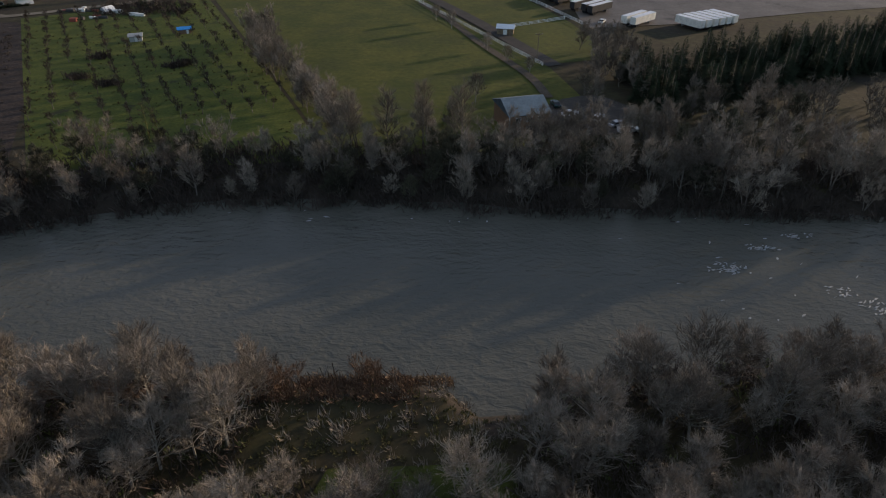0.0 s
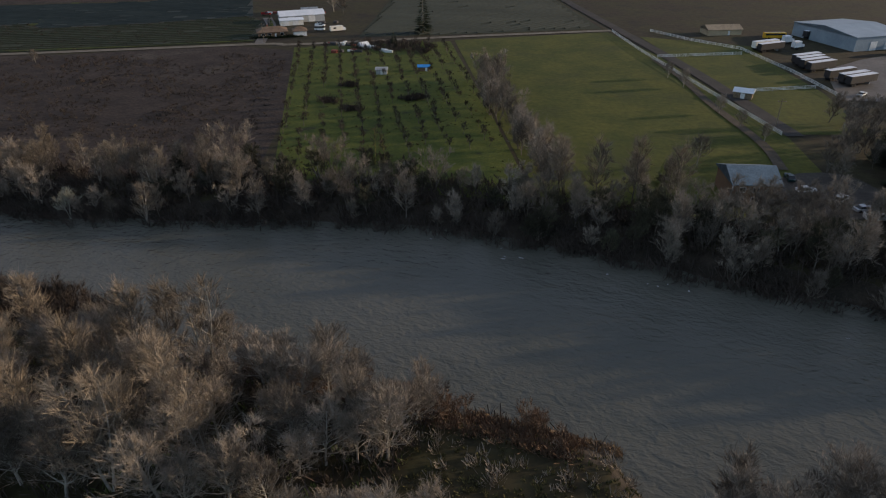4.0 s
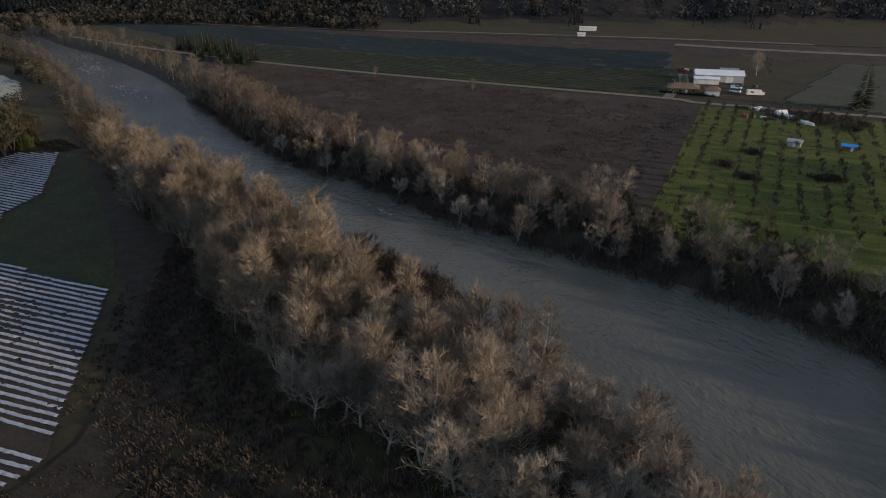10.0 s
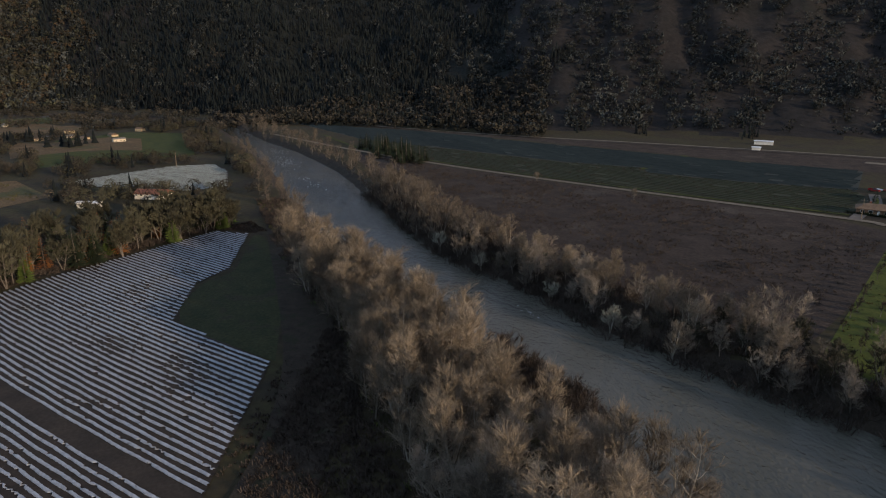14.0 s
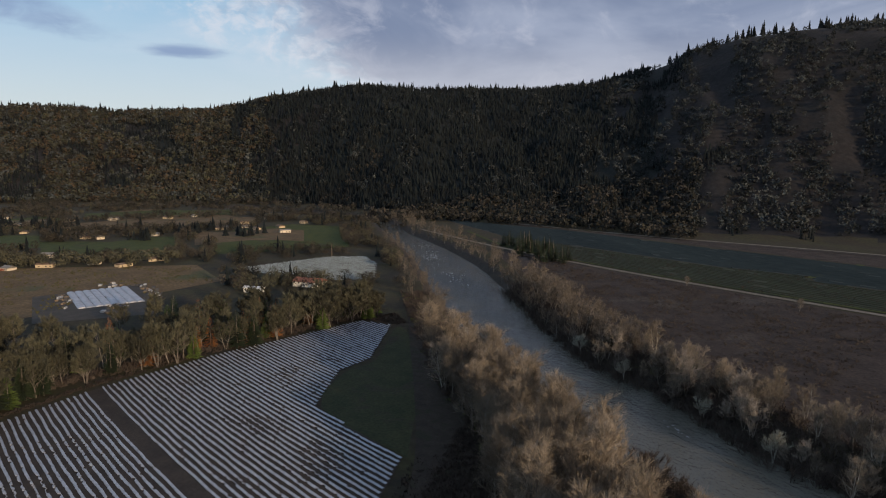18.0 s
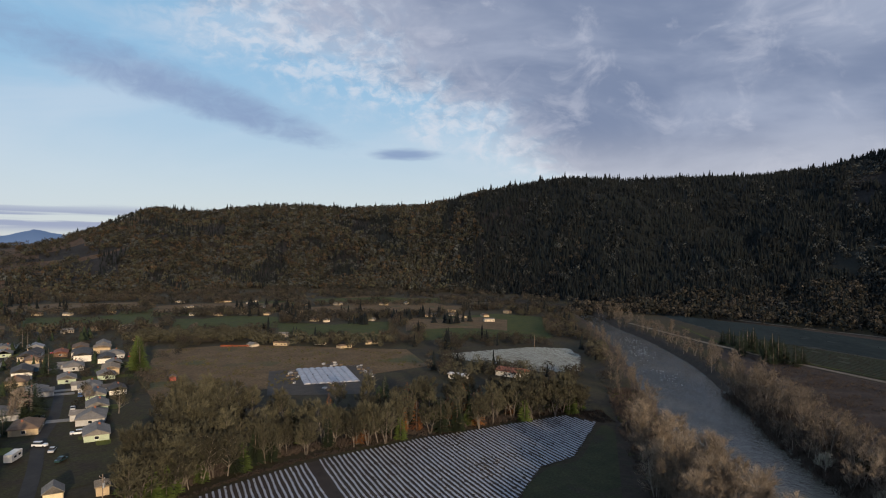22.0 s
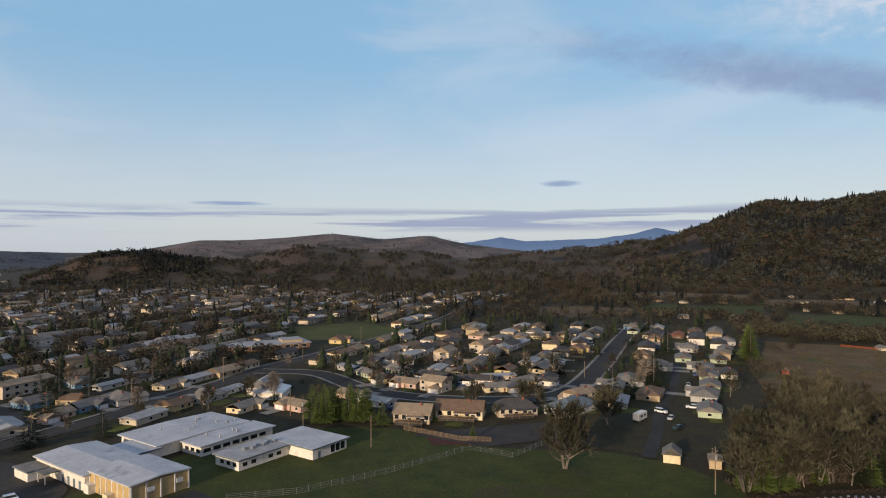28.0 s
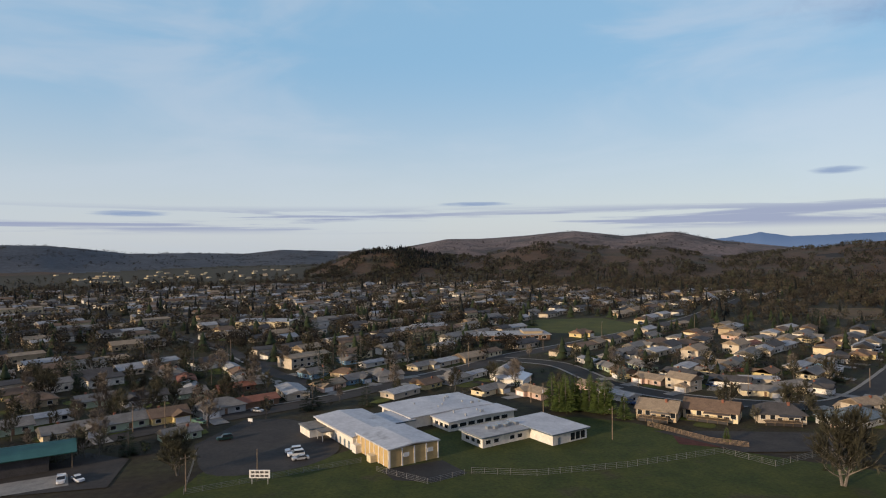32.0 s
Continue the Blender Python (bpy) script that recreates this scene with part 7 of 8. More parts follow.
barn("garden_shed", "cream garden shed with a grey roof on a lawn", -151, -129, 40, 5.2, 4.6, 2.8, 1.6, "cream", "roof_grey", [(0, 1.2, 2.0, 1)], "shed")
barn("flat_shed", "low tan shed with a pale flat roof", -158, -120, 40, 5.5, 3.2, 2.4, 0.2, "tan", "roof_tan", [(0, 1.2, 1.9, 1)], "shed")
barn("yard_shed", "small pink-beige garden shed by a fence", -154, -182, 20, 2.6, 2.6, 2.1, 0.8, "pink_wall", "roof_grey", [(0, 0.9, 1.8, 1)], "shed")
barn("church_hall", "white steep-roofed hall with a lower annex", -72, -279, 60, 15, 11, 3.4, 3.0, "white", "roof_pale", [(0, 1.6, 2.3, -1)], "hall")
barn("hall_annex", "white annex with a low pale roof", -74, -268, 60, 14, 8, 2.8, 0.9, "white", "metal_white", [(-4, 1.2, 2.1, -1)], "annex")
barn("store", "large plain cream store with a flat pale roof", 58, -488, -14, 40, 24, 6.5, 0.5, "cream", "roof_pale", [(-12, 4, 4, -1), (10, 3, 3, -1)], "store")
el = thing("elementary_school", "long low tan school building beside a park", "school", pose(-103, -400, 0.05, 0, 0, -3))
slab("wall", el, -24, -10, 0, 24, 10, 3.4, P["brown_wall"])
slab("roof", el, -24.8, -10.8, 3.4, 24.8, 10.8, 3.7, P["roof_pale"])
slab("upper_wall", el, -20, -6, 3.7, -8, 6, 5.2, P["tan"])
slab("upper_roof", el, -20.5, -6.5, 5.2, -7.5, 6.5, 5.5, P["roof_pale"])
for k in range(9):
    window(el, -20 + 5 * k, 10.02, 1.2, 180, 3.0, 1.6)
for x, y, w, d, h, s, lb in ((20, -330, 24, 12, 5.2, "beige", "long beige apartment block"), (150, -520, 26, 12, 6, "tan", "tan two-storey apartment block"), (300, -640, 34, 14, 7, "cream", "cream office block"),
                             (-20, -520, 22, 14, 4.5, "white", "white flat-roofed hall"), (230, -430, 24, 10, 4, "beige", "beige flat-roofed hall")):
    ob = barn("apartment_block", lb + " among houses", x, y, math.degrees(math.atan2(e1.y, e1.x)), w, d, h, 1.0, s, "roof_tan", [(0, 1.4, 2.2, -1)], "apartment block")
    for fl in range(2 if h > 5 else 1):
        for k in range(6):
            window(ob, -w / 2 + (k + 0.5) * w / 6, d / 2 + 0.02, 0.9 + 2.6 * fl, 180, 1.6, 1.2)
            window(ob, -w / 2 + (k + 0.5) * w / 6, -d / 2 - 0.02, 0.9 + 2.6 * fl, 0, 1.6, 1.2)

# ---- the school by the camera ----
SO, SV, SU = Vector((-13, -171, 0)), Vector((-0.902, -0.432, 0)), Vector((0.432, -0.902, 0))
school_m = Matrix(((SV.x, SU.x, 0, SO.x), (SV.y, SU.y, 0, SO.y), (0, 0, 1, 0.05), (0, 0, 0, 1)))
sc = thing("school", "sprawling white school with pale flat roofs and a tan gym", "school", school_m)


def block(a0, a1, b0, b1, h, wall, label="", over=0.7, slope=0.0, roof="membrane"):
    body = slab("wall", sc, a0, b0, 0, a1, b1, h, P[wall], label)
    g = Geo()
    m_ = (a0 + a1) / 2
    g.v = [(a0 - over, b0 - over, h), (m_, b0 - over, h + slope), (a1 + over, b0 - over, h), (a1 + over, b1 + over, h), (m_, b1 + over, h + slope), (a0 - over, b1 + over, h)]
    g.v += [(x, y, z + 0.35) for x, y, z in g.v]
    g.f = [(0, 1, 4, 5), (1, 2, 3, 4), (7, 6, 11, 10), (8, 7, 10, 9)] + [(i, i + 6, (i + 1) % 6 + 6, (i + 1) % 6) for i in range(6)]
    part("roof", g.mesh("roof", P[roof]), None, sc)
    t = Geo()
    for q in ((a0 - over - 0.06, b0 - over - 0.06, a1 + over + 0.06, b0 - over - 0.01), (a0 - over - 0.06, b1 + over + 0.01, a1 + over + 0.06, b1 + over + 0.06),
              (a0 - over - 0.06, b0 - over, a0 - over - 0.01, b1 + over), (a1 + over + 0.01, b0 - over, a1 + over + 0.06, b1 + over)):
        t.box(q[0], q[1], h - 0.08, q[2], q[3], h + 0.30)
    if not slope:
        part("fascia", t.mesh("fascia", P["roof_blue"]), None, sc, "blue-grey roof edge")
    return body


gym = block(-0.3, 15.3, -1.2, 18, 4.8, "gym_tan", "tan gym walls with white pilasters", 0.4, 0.6)
for k in range(5):
    slab("pilaster", sc, -0.25 + k * 3.8, -1.34, 0, 0.1 + k * 3.8, -1.2, 4.8, P["trim"])
for k in range(8):
    slab("pilaster", sc, -0.44, -1.15 + k * 2.68, 0, -0.3, -0.85 + k * 2.68, 4.8, P["trim"])
slab("gym_porch", sc, -2.3, 5.5, 0, -0.3, 7.8, 2.0, P["cream"])
slab("gym_porch", sc, -2.1, 15, 0, -0.3, 17.4, 2.4, P["white"])
block(-1.5, 14.5, 18.05, 45, 3.9, "white", "", 0.7, 0.7)
block(-7, -1.55, 37, 45, 2.6, "white", "", 0.3, 0, "roof_grey")
slab("canopy", sc, -5.5, 31, 2.7, -1.5, 35.5, 2.95, P["roof_grey"])
slab("canopy_post", sc, -5.3, 31.2, 0, -5.1, 31.4, 2.7, P["trim"])
slab("canopy_post", sc, -5.3, 35.1, 0, -5.1, 35.3, 2.7, P["trim"])
for k in (20, 23, 26, 29):
    slab("side_door", sc, -1.58, k, 0, -1.5, k + 1.1, 2.2, P["roof_blue"])
block(14.55, 24, 27, 40, 2.9, "white")
block(24.05, 56, 28, 48, 3.3, "white", "", 0.9, 0.4)
block(31.5, 58, 17.5, 27.2, 3.0, "white", "", 0.8, 0.4)
block(30, 47.9, -2, 8.5, 3.0, "white", "", 0.7, 0, "roof_pale")
block(48, 62, -12, 8, 3.2, "white", "", 0.7, 0)
for k in range(7):
    window(sc, 33.5 + k * 3.4, 17.48, 1.0, 0, 2.6, 1.2)
for k in (32, 35, 41, 44):
    window(sc, k, -2.02, 1.0, 0, 1.7, 1.1)
for k in range(3):
    window(sc, 56 + k * 2.1, -12.02, 0.5, 0, 1.8, 2.2)
slab("side_door", sc, 50, -12.06, 0, 51, -12.0, 2.1, P["roof_blue"])
for k in range(3):
    window(sc, 29.98, -0.2 + k * 2.8, 1.0, -90, 1.6, 1.1)
    window(sc, 31.48, 19 + k * 2.8, 1.0, -90, 1.8, 1.1)
rs_ = random.Random(3)
for k in range(16):
    a, b = rs_.uniform(33, 54), rs_.uniform(18.5, 46)
    part("roof_vent", Geo().rod((a, b, 3.3), (a, b, 4.3), 0.28, 0.28, 8).rod((a, b, 4.3), (a, b, 4.5), 0.42, 0.3, 8).mesh("roof_vent", P["steel"]), None, sc)
for k in range(6):
    slab("roof_unit", sc, 36 + k * 2.0, 3.4 - 1.1 * (k % 2), 3.34, 37.3 + k * 2.0, 4.7 - 1.1 * (k % 2), 4.2, P["steel"])
for b in (3.6, 11.2):
    hp_ = part("backboard", Geo().box(b, -2.1, 2.6, b + 1.8, -2.0, 3.7).mesh("backboard", P["trim"]), None, sc, "white basketball backboard")
    part("hoop_arm", Geo().rod((b + 0.9, -1.2, 2.9), (b + 0.9, -2.05, 3.1), 0.05).mesh("hoop_arm", P["steel"]), None, hp_)

# depot with green roof
dp = thing("depot", "long depot with green metal roof and white bay doors", "depot", pose(91, -183, 0.05, 0, 0, 203))
slab("wall", dp, -20, -6, 0, 14, 6, 4.6, P["roof_dark"])
part("roof", roof_mesh(40, 14, 4.6, 1.7, P["metal_green"], 0.5), None, dp)
for k in range(7):
    slab("bay_door", dp, -18.5 + k * 4.6, 5.98, 0.1, -14.7 + k * 4.6, 6.1, 4.0, P["trim"])
slab("lean_to_post", dp, 19.2, 5.6, 0, 19.5, 5.9, 4.6, P["wood"])
slab("lean_to_post", dp, 19.2, -5.9, 0, 19.5, -5.6, 4.6, P["wood"])
field("apron_depot", [(88, -173), (70, -180), (66, -171), (84, -164)], M["concrete"], "pale concrete apron before the depot", 0, "apron")


# ---- vehicles ----
def car_mesh(kind):
    """Body and glass of a car, nose to +x."""
    ln, wd, hb, ht = {"saloon": (4.6, 1.8, 0.85, 1.42), "suv": (4.7, 1.9, 1.0, 1.72), "van": (5.2, 2.0, 1.1, 2.2), "pickup": (5.4, 1.95, 1.0, 1.75)}[kind]
    g = Geo()
    x0, x1, y = -ln / 2, ln / 2, wd / 2
    g.prism([(x0, -y), (x1 - 0.25, -y), (x1, -y + 0.35), (x1, y - 0.35), (x1 - 0.25, y), (x0, y)], 0.32, hb)
    c0, c1, r0, r1 = {"saloon": (-1.7, 1.0, -1.1, 0.3), "suv": (-2.25, 1.0, -2.0, 0.4), "van": (-2.5, 2.0, -2.4, 1.3), "pickup": (-0.5, 1.4, -0.3, 0.8)}[kind]
    glass = Geo()
    yb, yt = y - 0.08, y - 0.22
    v = [(c0, -yb, hb), (c1, -yb, hb), (c1, yb, hb), (c0, yb, hb), (r0, -yt, ht - 0.08), (r1, -yt, ht - 0.08), (r1, yt, ht - 0.08), (r0, yt, ht - 0.08)]
    glass.add(v, [(0, 1, 5, 4), (1, 2, 6, 5), (2, 3, 7, 6), (3, 0, 4, 7), (4, 5, 6, 7)])
    g.box(r0 - 0.03, -yt - 0.02, ht - 0.08, r1 + 0.03, yt + 0.02, ht)
    if kind == "pickup":
        g.box(x0, -y, hb, c0 - 0.1, -y + 0.1, hb + 0.35).box(x0, y - 0.1, hb, c0 - 0.1, y, hb + 0.35).box(x0, -y, hb, x0 + 0.1, y, hb + 0.35)
    return g, glass, ln, wd


CARS = {}


def car(x, y, heading, kind, colour, label):
    m = pose(x, y, 0.3 if near_road(x, y)[0] < 7 else 0.18, 0, 0, heading)
    if (kind, colour) in CARS:
        return tagged(copy_thing(CARS[kind, colour], m), label)
    g, glass, ln, wd = car_mesh(kind)
    root = thing("car", label, "car" if kind != "pickup" else "pickup", m, "parked cars")
    part("body", g.mesh("body", P[colour]), None, root)
    part("window_glass", glass.mesh("window_glass", P["glass"]), None, root)
    for sx in (-0.31, 0.31):
        for sy in (-1, 1):
            part("wheel", Geo().rod((sx * ln, sy * (wd / 2 - 0.2), 0.33), (sx * ln, sy * (wd / 2 + 0.01), 0.33), 0.33, 0.33, 10).mesh("wheel", P["rubber"]), None, root)
    CARS[kind, colour] = root
    return root


for x, y, a, k, c, lb in ((13, -188, 12, "suv", "car_white", "white SUV parked in a school car park"), (12, -184.6, 12, "suv", "car_white", "white SUV parked in a school car park"),
                          (10.5, -181, 14, "saloon", "car_silver", "silver saloon parked in a school car park"), (35, -204, 20, "suv", "car_dark", "dark green SUV standing in a car park"),
                          (47, -224.5, 148, "pickup", "car_green", "green and white pickup at the kerb"), (30, -237, 148, "saloon", "car_silver", "pale saloon at the kerb"),
                          (69, -174, 110, "pickup", "car_white", "white service pickup on a concrete apron"), (65, -174, 130, "saloon", "car_white", "white saloon in a depot yard"),
                          (34, 163, 20, "saloon", "car_white", "white saloon by the river house"), (41, 160, 60, "suv", "car_white", "white SUV by the river house"), (45, 156, 30, "saloon", "car_silver", "silver saloon by the river house"),
                          (47, 152, 10, "pickup", "car_white", "white pickup by the river house"), (31, 170, 100, "saloon", "car_dark", "dark saloon by the river house"),
                          (-178, -150, 10, "saloon", "car_dark", "dark saloon on a lawn"), (-186, -160, 30, "saloon", "car_silver", "silver saloon beside the lane"), (-190, -168, 100, "suv", "car_white", "white SUV beside the lane"),
                          (-196, -208, 30, "pickup", "car_white", "white pickup on a driveway"), (-205, -206, 30, "van", "car_white", "white van on a driveway"),
                          (-150, -246, 120, "saloon", "car_blue", "dark blue saloon on a driveway"), (-153, -250, 120, "saloon", "car_dark", "dark saloon on a driveway"), (-167, -222, 120, "saloon", "car_silver", "silver saloon on a driveway"),
                          (-174, -305, 300, "saloon", "car_silver", "grey saloon beside the paddock fence"), (62, 258, 60, "saloon", "car_white", "white saloon in the truck yard"), (-176, 300, 20, "van", "car_white", "white van by the farm"),
                          (-181, 309, 20, "pickup", "car_white", "white pickup by the farm"), (-228, 330, 20, "pickup", "car_red", "red pickup by the barns")):
    car(x, y, a, k, c, lb)
rv_ = random.Random(21)
for i in range(54):
    a, b, _ = PLACED[rv_.randrange(len(PLACED))]
    d, h, side = near_road(a, b)
    x, y = a + rv_.uniform(-9, 9), b + rv_.choice((-1, 1)) * rv_.uniform(8, 10)
    if any(math.hypot(x - p, y - q) < 7.6 for p, q, _ in PLACED) or math.hypot(x, y) > 600 or inside(x, y, SCHOOL_ZONE):
        continue
    car(x, y, h + rv_.choice((0, 90, 180)), rv_.choice(("saloon", "suv", "van", "pickup")), rv_.choice(("car_white", "car_white", "car_silver", "car_dark", "car_red", "car_blue")), "car parked beside a house")
rvn = thing("camper_trailer", "white camper trailer on a lawn", "camper", pose(-176, -165, 0.05, 0, 0, 20))
slab("body", rvn, -3.4, -1.2, 0.6, 3.4, 1.2, 3.0, P["white"])
slab("window", rvn, -2.2, 1.2, 1.6, -0.8, 1.24, 2.3, P["glass"])
slab("window", rvn, 0.6, 1.2, 1.6, 2.0, 1.24, 2.3, P["glass"])
part("axle", Geo().rod((0, -1.2, 0.35), (0, 1.2, 0.35), 0.35, 0.35, 10).mesh("axle", P["rubber"]), None, rvn)


# ---- poles, fences, signs ----
def utility_pole(x, y, h=11.0, turn_deg=0.0, arms=1, box=False):
    root = thing("utility_pole", "wooden utility pole with a crossarm", "utility pole", pose(x, y, 0, 0, 0, turn_deg), "utility poles")
    part("pole", Geo().rod((0, 0, -0.3), (0, 0, h), 0.16, 0.11, 8).mesh("pole", P["pole_wood"]), None, root)
    for k in range(arms):
        arm = slab("crossarm", root, -1.2, -0.2, h - 0.9 - k * 0.9, 1.2, -0.08, h - 0.75 - k * 0.9, P["pole_wood"])
        for xx in (-1.05, 1.05):
            part("insulator", Geo().rod((xx, -0.14, h - 0.75 - k * 0.9), (xx, -0.14, h - 0.52 - k * 0.9), 0.06, 0.04, 6).mesh("insulator", P["steel"]), None, arm)
    if box:
        part("transformer", Geo().rod((0.4, 0, h - 3.2), (0.4, 0, h - 2.1), 0.3, 0.3, 10).mesh("transformer", P["steel"]), None, root, "grey drum transformer")
    return root


for x, y, h, a, n, bx in ((44, -222, 12, 30, 1, False), (36, -162, 9, 40, 1, False), (-69, -215, 11, 60, 2, True), (-81, -184, 10, 20, 1, False), (20, -167, 8, 0, 0, False), (-60, -309, 12, 40, 1, False),
                          (-140, -106, 12, 70, 2, True), (-70, -234, 10, 60, 1, False), (-187, 266, 9, 30, 1, False), (31, 212, 9, 10, 1, False), (66, -218, 9, 30, 1, False), (57, -221, 9, 30, 0, False),
                          (-120, -250, 9, 0, 0, False), (-153, -226, 9, 0, 0, False), (-210, -232, 8, 0, 0, False), (-440, -12, 10, 0, 0, False), (-20, -280, 11, 40, 1, False), (60, -352, 11, 40, 1, False), (110, -372, 11, 60, 1, False),
                          (80, -420, 11, 0, 1, False), (-110, -350, 11, 40, 1, False), (-160, -388, 11, 40, 1, False)):
    utility_pole(x, y, h, a, n, bx)
rail_fence("chain_fence", "grey chain-link fence across the school field", [(-34, -162.5), (-50, -158), (-75, -160), (-106, -166.5), (-113, -154), (-136, -162)], 3.0, 1.8, "fence_wire", 4, 0.04, 0.02, 0.02)
rail_fence("chain_fence", "grey chain-link fence round the ball court", [(-10, -168), (-22, -157), (-32, -161.5)], 3.0, 1.6, "fence_wire", 4, 0.04, 0.02, 0.02)
rail_fence("chain_fence", "grey chain-link fence beside the car park", [(40, -190), (36, -160), (20, -166), (-6, -176)], 3.5, 1.5, "fence_wire", 4, 0.04, 0.02, 0.02)
rail_fence("board_fence", "red-brown board fence between gardens", [(-165, -283), (-182, -270), (-196, -282)], 2.4, 1.8, "barn_red", 6, 0.06, 0.06)
rail_fence("board_fence", "grey board fence behind the gardens", [(-98, -196), (-108, -176), (-116, -170)], 2.4, 1.7, "wood", 5, 0.06, 0.05)
rail_fence("barrier_mesh", "orange barrier mesh at the pasture's edge", [(-412, -226), (-416, -205)], 3, 1.2, "orange", 5, 0.05, 0.05)
for poly, nm in (([(-101, -186), (-113, -180), (-110, -170), (-98, -176)], "bed_mulch_1"), ([(-128, -178), (-148, -171), (-146, -165), (-126, -171)], "bed_mulch_2")):
    field(nm, poly, P["mulch"], "dark red bark mulch bed in a garden", 0, "garden bed")
field("garden_paving", [(-97, -190), (-118, -186), (-150, -178), (-140, -162), (-112, -166)], M["old_asphalt"], "grey gravelled back gardens", 0, "garden")
sb = thing("scoreboard", "white scoreboard on two posts beside a sports field", "scoreboard", pose(19, -164, 0.05, 0, 0, -10))
slab("board", sb, -2.6, -0.1, 1.6, 2.6, 0.1, 3.6, P["trim"])
for k in range(4):
    slab("panel", sb, -2.2 + k * 1.15, 0.1, 2.8, -1.3 + k * 1.15, 0.14, 3.3, P["roof_dark"])
    slab("panel", sb, -2.2 + k * 1.15, 0.1, 1.9, -1.3 + k * 1.15, 0.14, 2.4, P["roof_dark"])
for xx in (-2.0, 2.0):
    slab("post", sb, xx - 0.1, -0.2, 0, xx + 0.1, -0.1, 3.2, P["steel"])
for x, y in ((30, -221), (48, -214)):
    sg = thing("road_sign", "white sign board on a post by the road", "sign", pose(x, y, 0.05, 0, 0, 150))
    slab("board", sg, -0.9, -0.05, 1.0, 0.9, 0.05, 2.0, P["trim"])
    slab("post", sg, -0.06, 0.05, 0, 0.06, 0.12, 1.6, P["wood"])

# ---- pavements along the streets ----
def offset(line, d):
    pts, out = smoothed(line), []
    for i, (x, y) in enumerate(pts):
        ax, ay = pts[max(i - 1, 0)]
        bx, by = pts[min(i + 1, len(pts) - 1)]
        n = math.hypot(bx - ax, by - ay) or 1
        out.append((x - (by - ay) / n * d, y + (bx - ax) / n * d))
    return out


for k, (line, d) in enumerate(((ROADS[1], 5.6), (ROADS[1], -5.6), (ROADS[0], 5.8), (ROADS[3], 5.0))):
    tagged(new("pavement", ribbon(offset(line, d), 1.5, 0.33 + 0.006 * k, M["concrete"], "pavement", False)), "pale concrete pavement along a street", "pavement", kind="structure")

# ---- town trees ----
town_bare = [tree_kind("garden_tree", *branch_tree(300 + i, 8.5, 4.2, 20, 800, 1, 0.1, 0.2, 0.75, 1.2, 0.19, 0.06), M["bark"], M["twig_grey" if i % 2 else "twig_oak"], "bare garden tree among houses", "tree", "garden trees") for i in range(3)]
town_fir = [tree_kind("garden_fir", *fir_geo(310 + i, 12, 3.9, 19, 11, 7), M["bark"], M["needle"], "dark fir standing among houses", "conifer", "garden firs") for i in range(2)]
big_oak = tree_kind("big_oak", *branch_tree(77, 12, 6.4, 60, 4200, 2, 0.15, 0.14, 0.55, 1.4, 0.28, 0.075), M["bark"], M["twig_oak"], "large round lichen-covered oak on the school lawn", "tree")
big_oak(-120, -139, 1.35, 0, 0.0)
big_oak(41, -174, 0.85, 80, 0.0)
big_oak(-162, -166, 1.0, 160, 0.0)
for x, y, s in ((-221, -200, 1.4), (-226, -204, 1.25), (-232, -207, 1.0), (-204, -196, 0.75), (-300, -262, 1.3), (-360, -330, 1.4), (-372, -345, 1.3), (-30, -310, 1.2), (42, -262, 0.9), (65, -282, 1.0), (118, -300, 1.2), (126, -310, 1.0), (90, -330, 1.1), (20, -420, 1.3), (-60, -470, 1.3), (5, -300, 1.4), (12, -306, 1.2), (8, -270, 1.15), (49, -278, 1.0), (53, -272, 1.0), (174, -474, 1.1), (-254, -394, 1.0), (-307, -382, 1.3), (-229, -399, 1.2), (-136, -464, 1.1), (-233, -406, 1.1),
                (-337, -543, 1.2), (-340, -426, 1.2), (-188, -272, 1.0), (-184, -268, 0.9), (-200, -275, 0.8), (-11, -499, 1.3), (-318, -395, 1.2)):
    rv_.choice(town_fir)(x, y, s, rv_.uniform(0, 360), 0.0)
for i in range(14):
    hedge_fir(-75 - i * 1.35 + rv_.uniform(-0.5, 0.5), -222 + i * 0.65 + rv_.uniform(-3.5, 3.5), rv_.uniform(1.15, 1.4), rv_.uniform(0, 360), 0.0)
for i in range(7):
    hedge_fir(-318 - i * 2.2, -222 - i * 1.8 + rv_.uniform(-1, 1), rv_.uniform(1.5, 2.0), rv_.uniform(0, 360), 0.0)
spruce(-118, -262, 1.0, 0, 0.0)
spruce(-116, -206, 0.85, 50, 0.0)
cedar(-94, -205, 1.0, 20, 0.0)
cedar(-113, -176, 0.55, 20, 0.0)
town_fir[0](-9, -238, 0.85, 20, 0.0)
planted = 0
while planted < 560:
    a, r = rv_.uniform(126, 211), math.sqrt(rv_.uniform(200 ** 2, 345 ** 2))
    x, y = -r * math.sin(radians(a)), r * math.cos(radians(a))
    planted += 1
    if y > -172 or (y > -226 and x > -118 and x < 40) or near_road(x, y)[0] < 6.5 or any(inside(x, y, k) for k in KEEP_OUT[:5]) or any(math.hypot(x - p, y - q) < 6.8 for p, q, _ in PLACED):
        continue
    if a < 165 and rv_.random() < 0.35:
        continue
    (rv_.choice(town_fir) if rv_.random() < 0.12 else rv_.choice(town_bare))(x, y, rv_.uniform(0.55, 1.3), rv_.uniform(0, 360), 0.0)


PLOTS = collections.defaultdict(list)
for p, q, _ in PLACED:
    for i in (-1, 0, 1):
        for j in (-1, 0, 1):
            PLOTS[int(p // 16) + i, int(q // 16) + j].append((p, q))


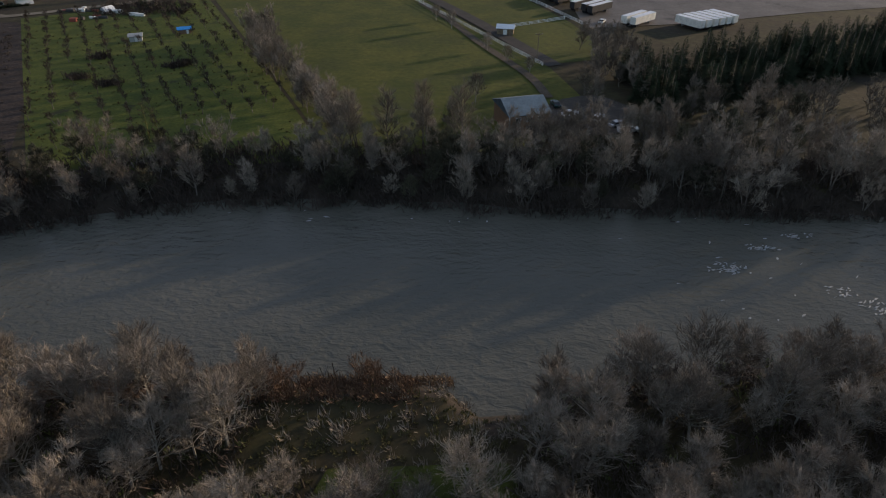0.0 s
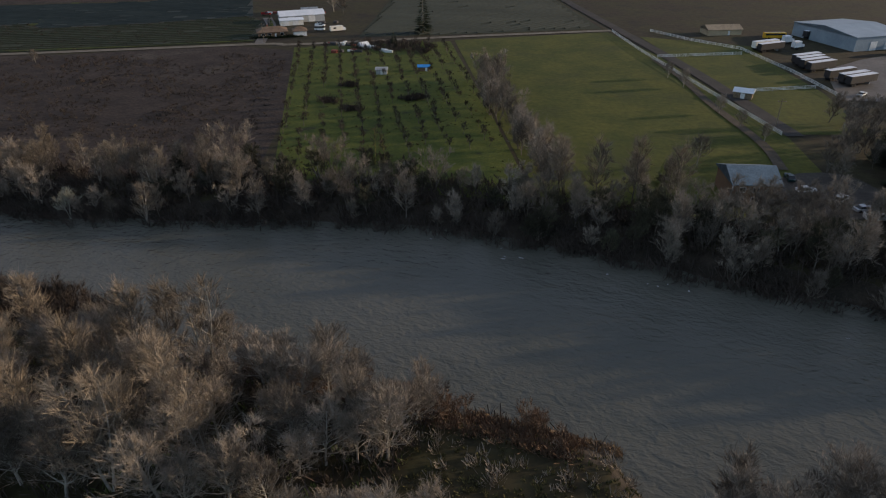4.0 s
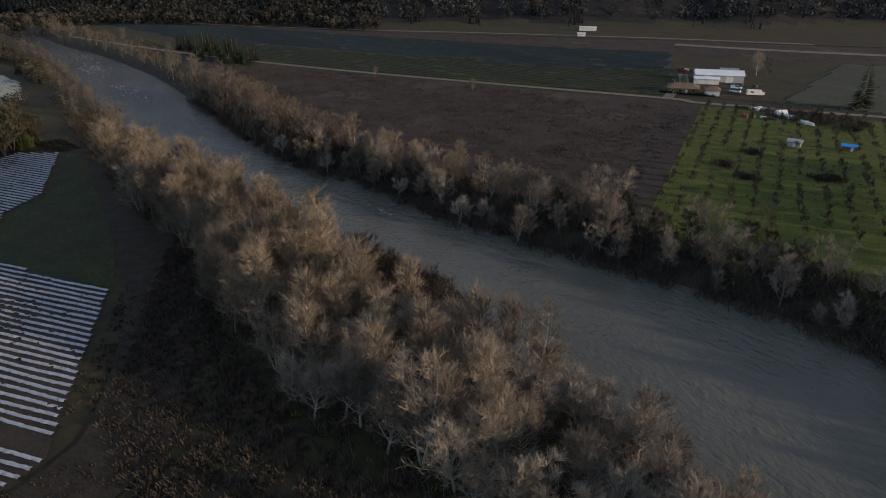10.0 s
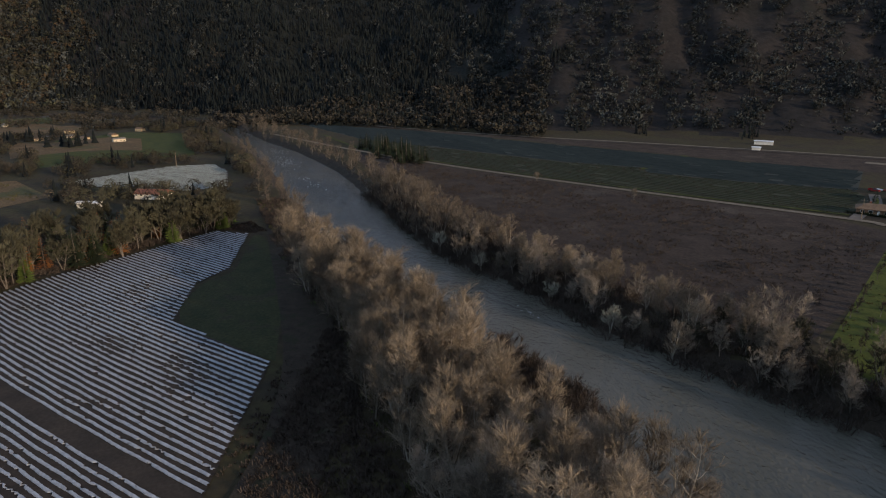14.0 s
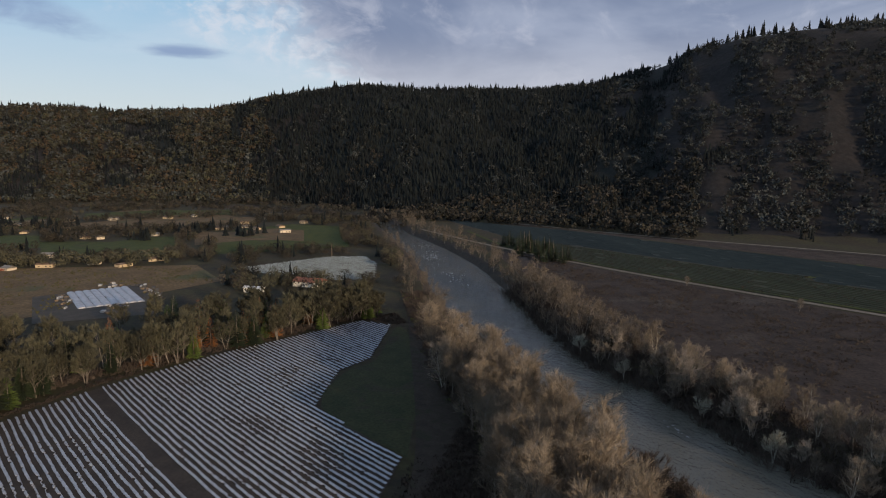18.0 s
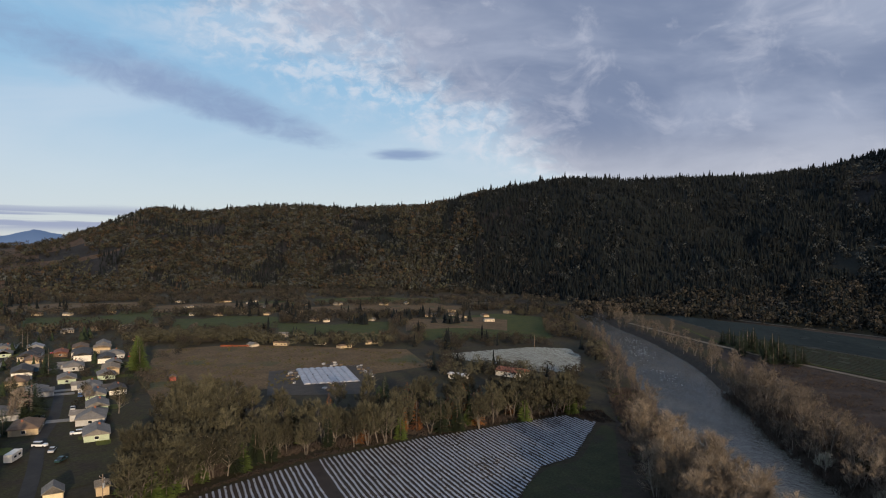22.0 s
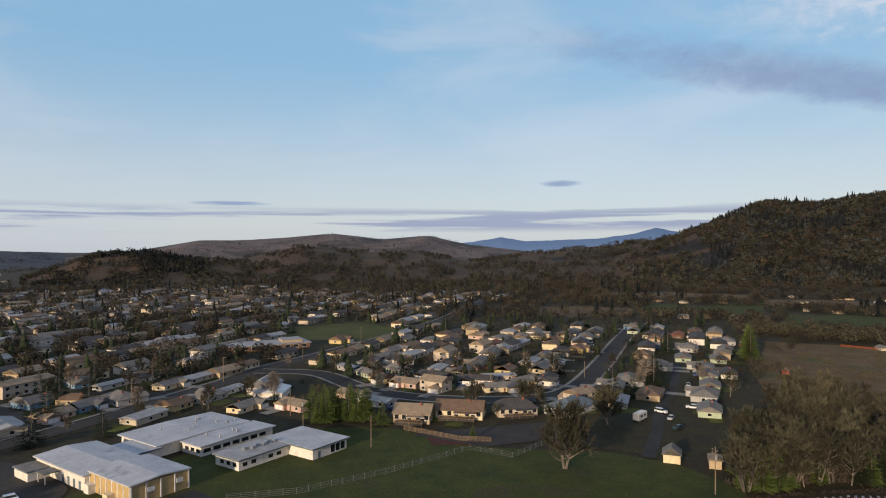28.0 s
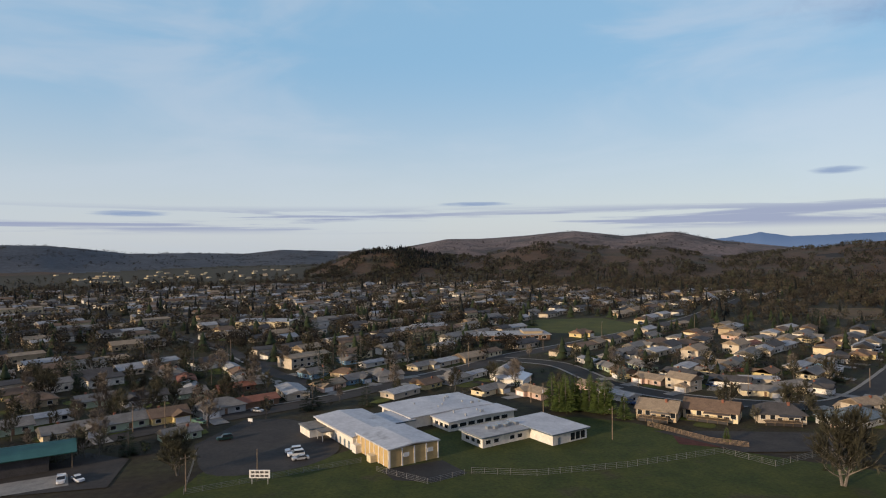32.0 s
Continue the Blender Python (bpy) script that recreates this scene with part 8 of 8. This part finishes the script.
def clear_of(a, s, x, y):
    return not any(abs(x - p) < 7 and abs(y - q) < 7 for p, q in PLOTS[int(x // 16), int(y // 16)]) and not inside(x, y, KEEP_OUT[1]) and not inside(x, y, SCHOOL_ZONE) and near_road(x, y)[0] > 6


# lawns and gravel plots round the houses, one sheet of loose patches
lawn_v, lawn_f = [], []
for p, q, _ in PLACED:
    if rv_.random() < 0.25:
        continue
    a = radians(near_road(p, q)[1]) if math.hypot(p, q) < 420 else math.atan2(e1.y, e1.x)
    for _k in range(2):
        ox, oy = p + rv_.uniform(-9, 9), q + rv_.uniform(-9, 9)
        w_, d_ = rv_.uniform(3, 7), rv_.uniform(2.5, 5)
        if near_road(ox, oy)[0] < 8.5:
            continue
        o = len(lawn_v)
        zz = max(0.03, land(ox, oy)) + 0.17 + 0.008 * (len(lawn_v) % 7)
        for k in range(8):
            t = k * 0.785 + 0.39
            u, w = math.copysign(abs(math.cos(t)) ** 0.5, math.cos(t)) * w_ * rv_.uniform(0.85, 1.1), math.copysign(abs(math.sin(t)) ** 0.5, math.sin(t)) * d_ * rv_.uniform(0.85, 1.1)
            lawn_v.append((ox + u * math.cos(a) - w * math.sin(a), oy + u * math.sin(a) + w * math.cos(a), zz))
        lawn_f.append(tuple(range(o, o + 8)))
tagged(new("garden_lawns", mesh_of("garden_lawns", lawn_v, lawn_f, M["garden_lawn"])), "patchy green winter lawns round the houses", "lawn", kind="stuff")
TOWN = [M["town_twig"], M["town_dark"], M["town_olive"], M["town_twig"]]
garden = lambda a, s, x, y: clear_of(a, s, x, y) and y < -185 and not (y > -236 and -150 < x < 40)
crown_stuff("garden_shrubs", polar_spots(1000, 124, 213, 200, 420, garden, 65), TOWN, "bare brown garden shrubs and hedges between houses", 1.2, 3.4, 70, 0.55, 0.4)
crown_stuff("garden_shrubs", polar_spots(300, 124, 213, 200, 420, garden, 66), M["needle"], "dark evergreen garden shrubs between houses", 1.5, 4.0, 60, 0.5, 0.6)
crown_stuff("town_trees", polar_spots(850, 165, 213, 330, 620, clear_of, 61), TOWN, "brown bare trees between the middle rows of houses", 4, 11, 150, 0.45, 0.36)
crown_stuff("town_trees", polar_spots(520, 122, 165, 300, 620, clear_of, 60), TOWN, "low bare garden trees between the estate's houses", 2.5, 6.5, 120, 0.5, 0.36)
fir_stuff("town_firs", polar_spots(70, 128, 160, 300, 560, clear_of, 59), M["needle"], "dark firs between the estate's houses", 6, 12, 1.7)
crown_stuff("town_trees", polar_spots(3300, 124, 213, 560, 1180, lambda a, s, x, y: clear_of(a, s, x, y) and not valley_open(a, s), 67), TOWN, "bare trees between the distant houses", 5, 12, 44, 0.48, 0.62)
fir_stuff("town_firs", polar_spots(170, 150, 213, 335, 620, clear_of, 63), M["needle"], "dark firs between the middle rows of houses", 7, 13, 2.0)
fir_stuff("town_firs", polar_spots(180, 132, 213, 600, 1100, clear_of, 68), M["needle"], "dark firs between the distant houses", 7, 12, 2.3)
crown_stuff("town_trees", polar_spots(1000, 124, 168, 560, 1150, lambda a, s, x, y: clear_of(a, s, x, y) and not valley_open(a, s), 69), TOWN, "brown bare trees along the town's edge", 4.5, 9, 44, 0.48, 0.55)
crown_stuff("town_trees", polar_spots(700, 120, 213, 900, 1500, lambda a, s, x, y: True, 62), OAKS, "brown bare trees at the foot of the hills", 8, 13, 12)
fir_stuff("town_firs", polar_spots(320, 130, 213, 480, 1200, clear_of, 63), FIRS, "dark firs between the distant houses", 9, 19)
crown_stuff("town_trees", polar_spots(1500, 92, 140, 440, 1050, lambda a, s, x, y: not any(math.hypot(x - p, y - q) < 8 for p, q in PLOTS[int(x // 16), int(y // 16)]) and not inside(x, y, KEEP_OUT[5]) and x < -440 and y < -120 and not valley_open(a, s) and patch(a, s * 0.01, 0.4, 1.5, 8) > 0.0, 64), TOWN, "brown bare trees beyond the pasture", 3.5, 8, 40, 0.45, 0.6)
fir_stuff("valley_firs", [(cx + rv_.gauss(0, 9), cy + rv_.gauss(0, 9)) for cx, cy in ((-640, -130), (-610, -150), (-655, -270), (-680, -300), (-560, -170), (-700, -345), (-590, -90)) for _ in range(9)], M["fir_far"], "dark fir clumps on the valley floor", 9, 15, 1.6)
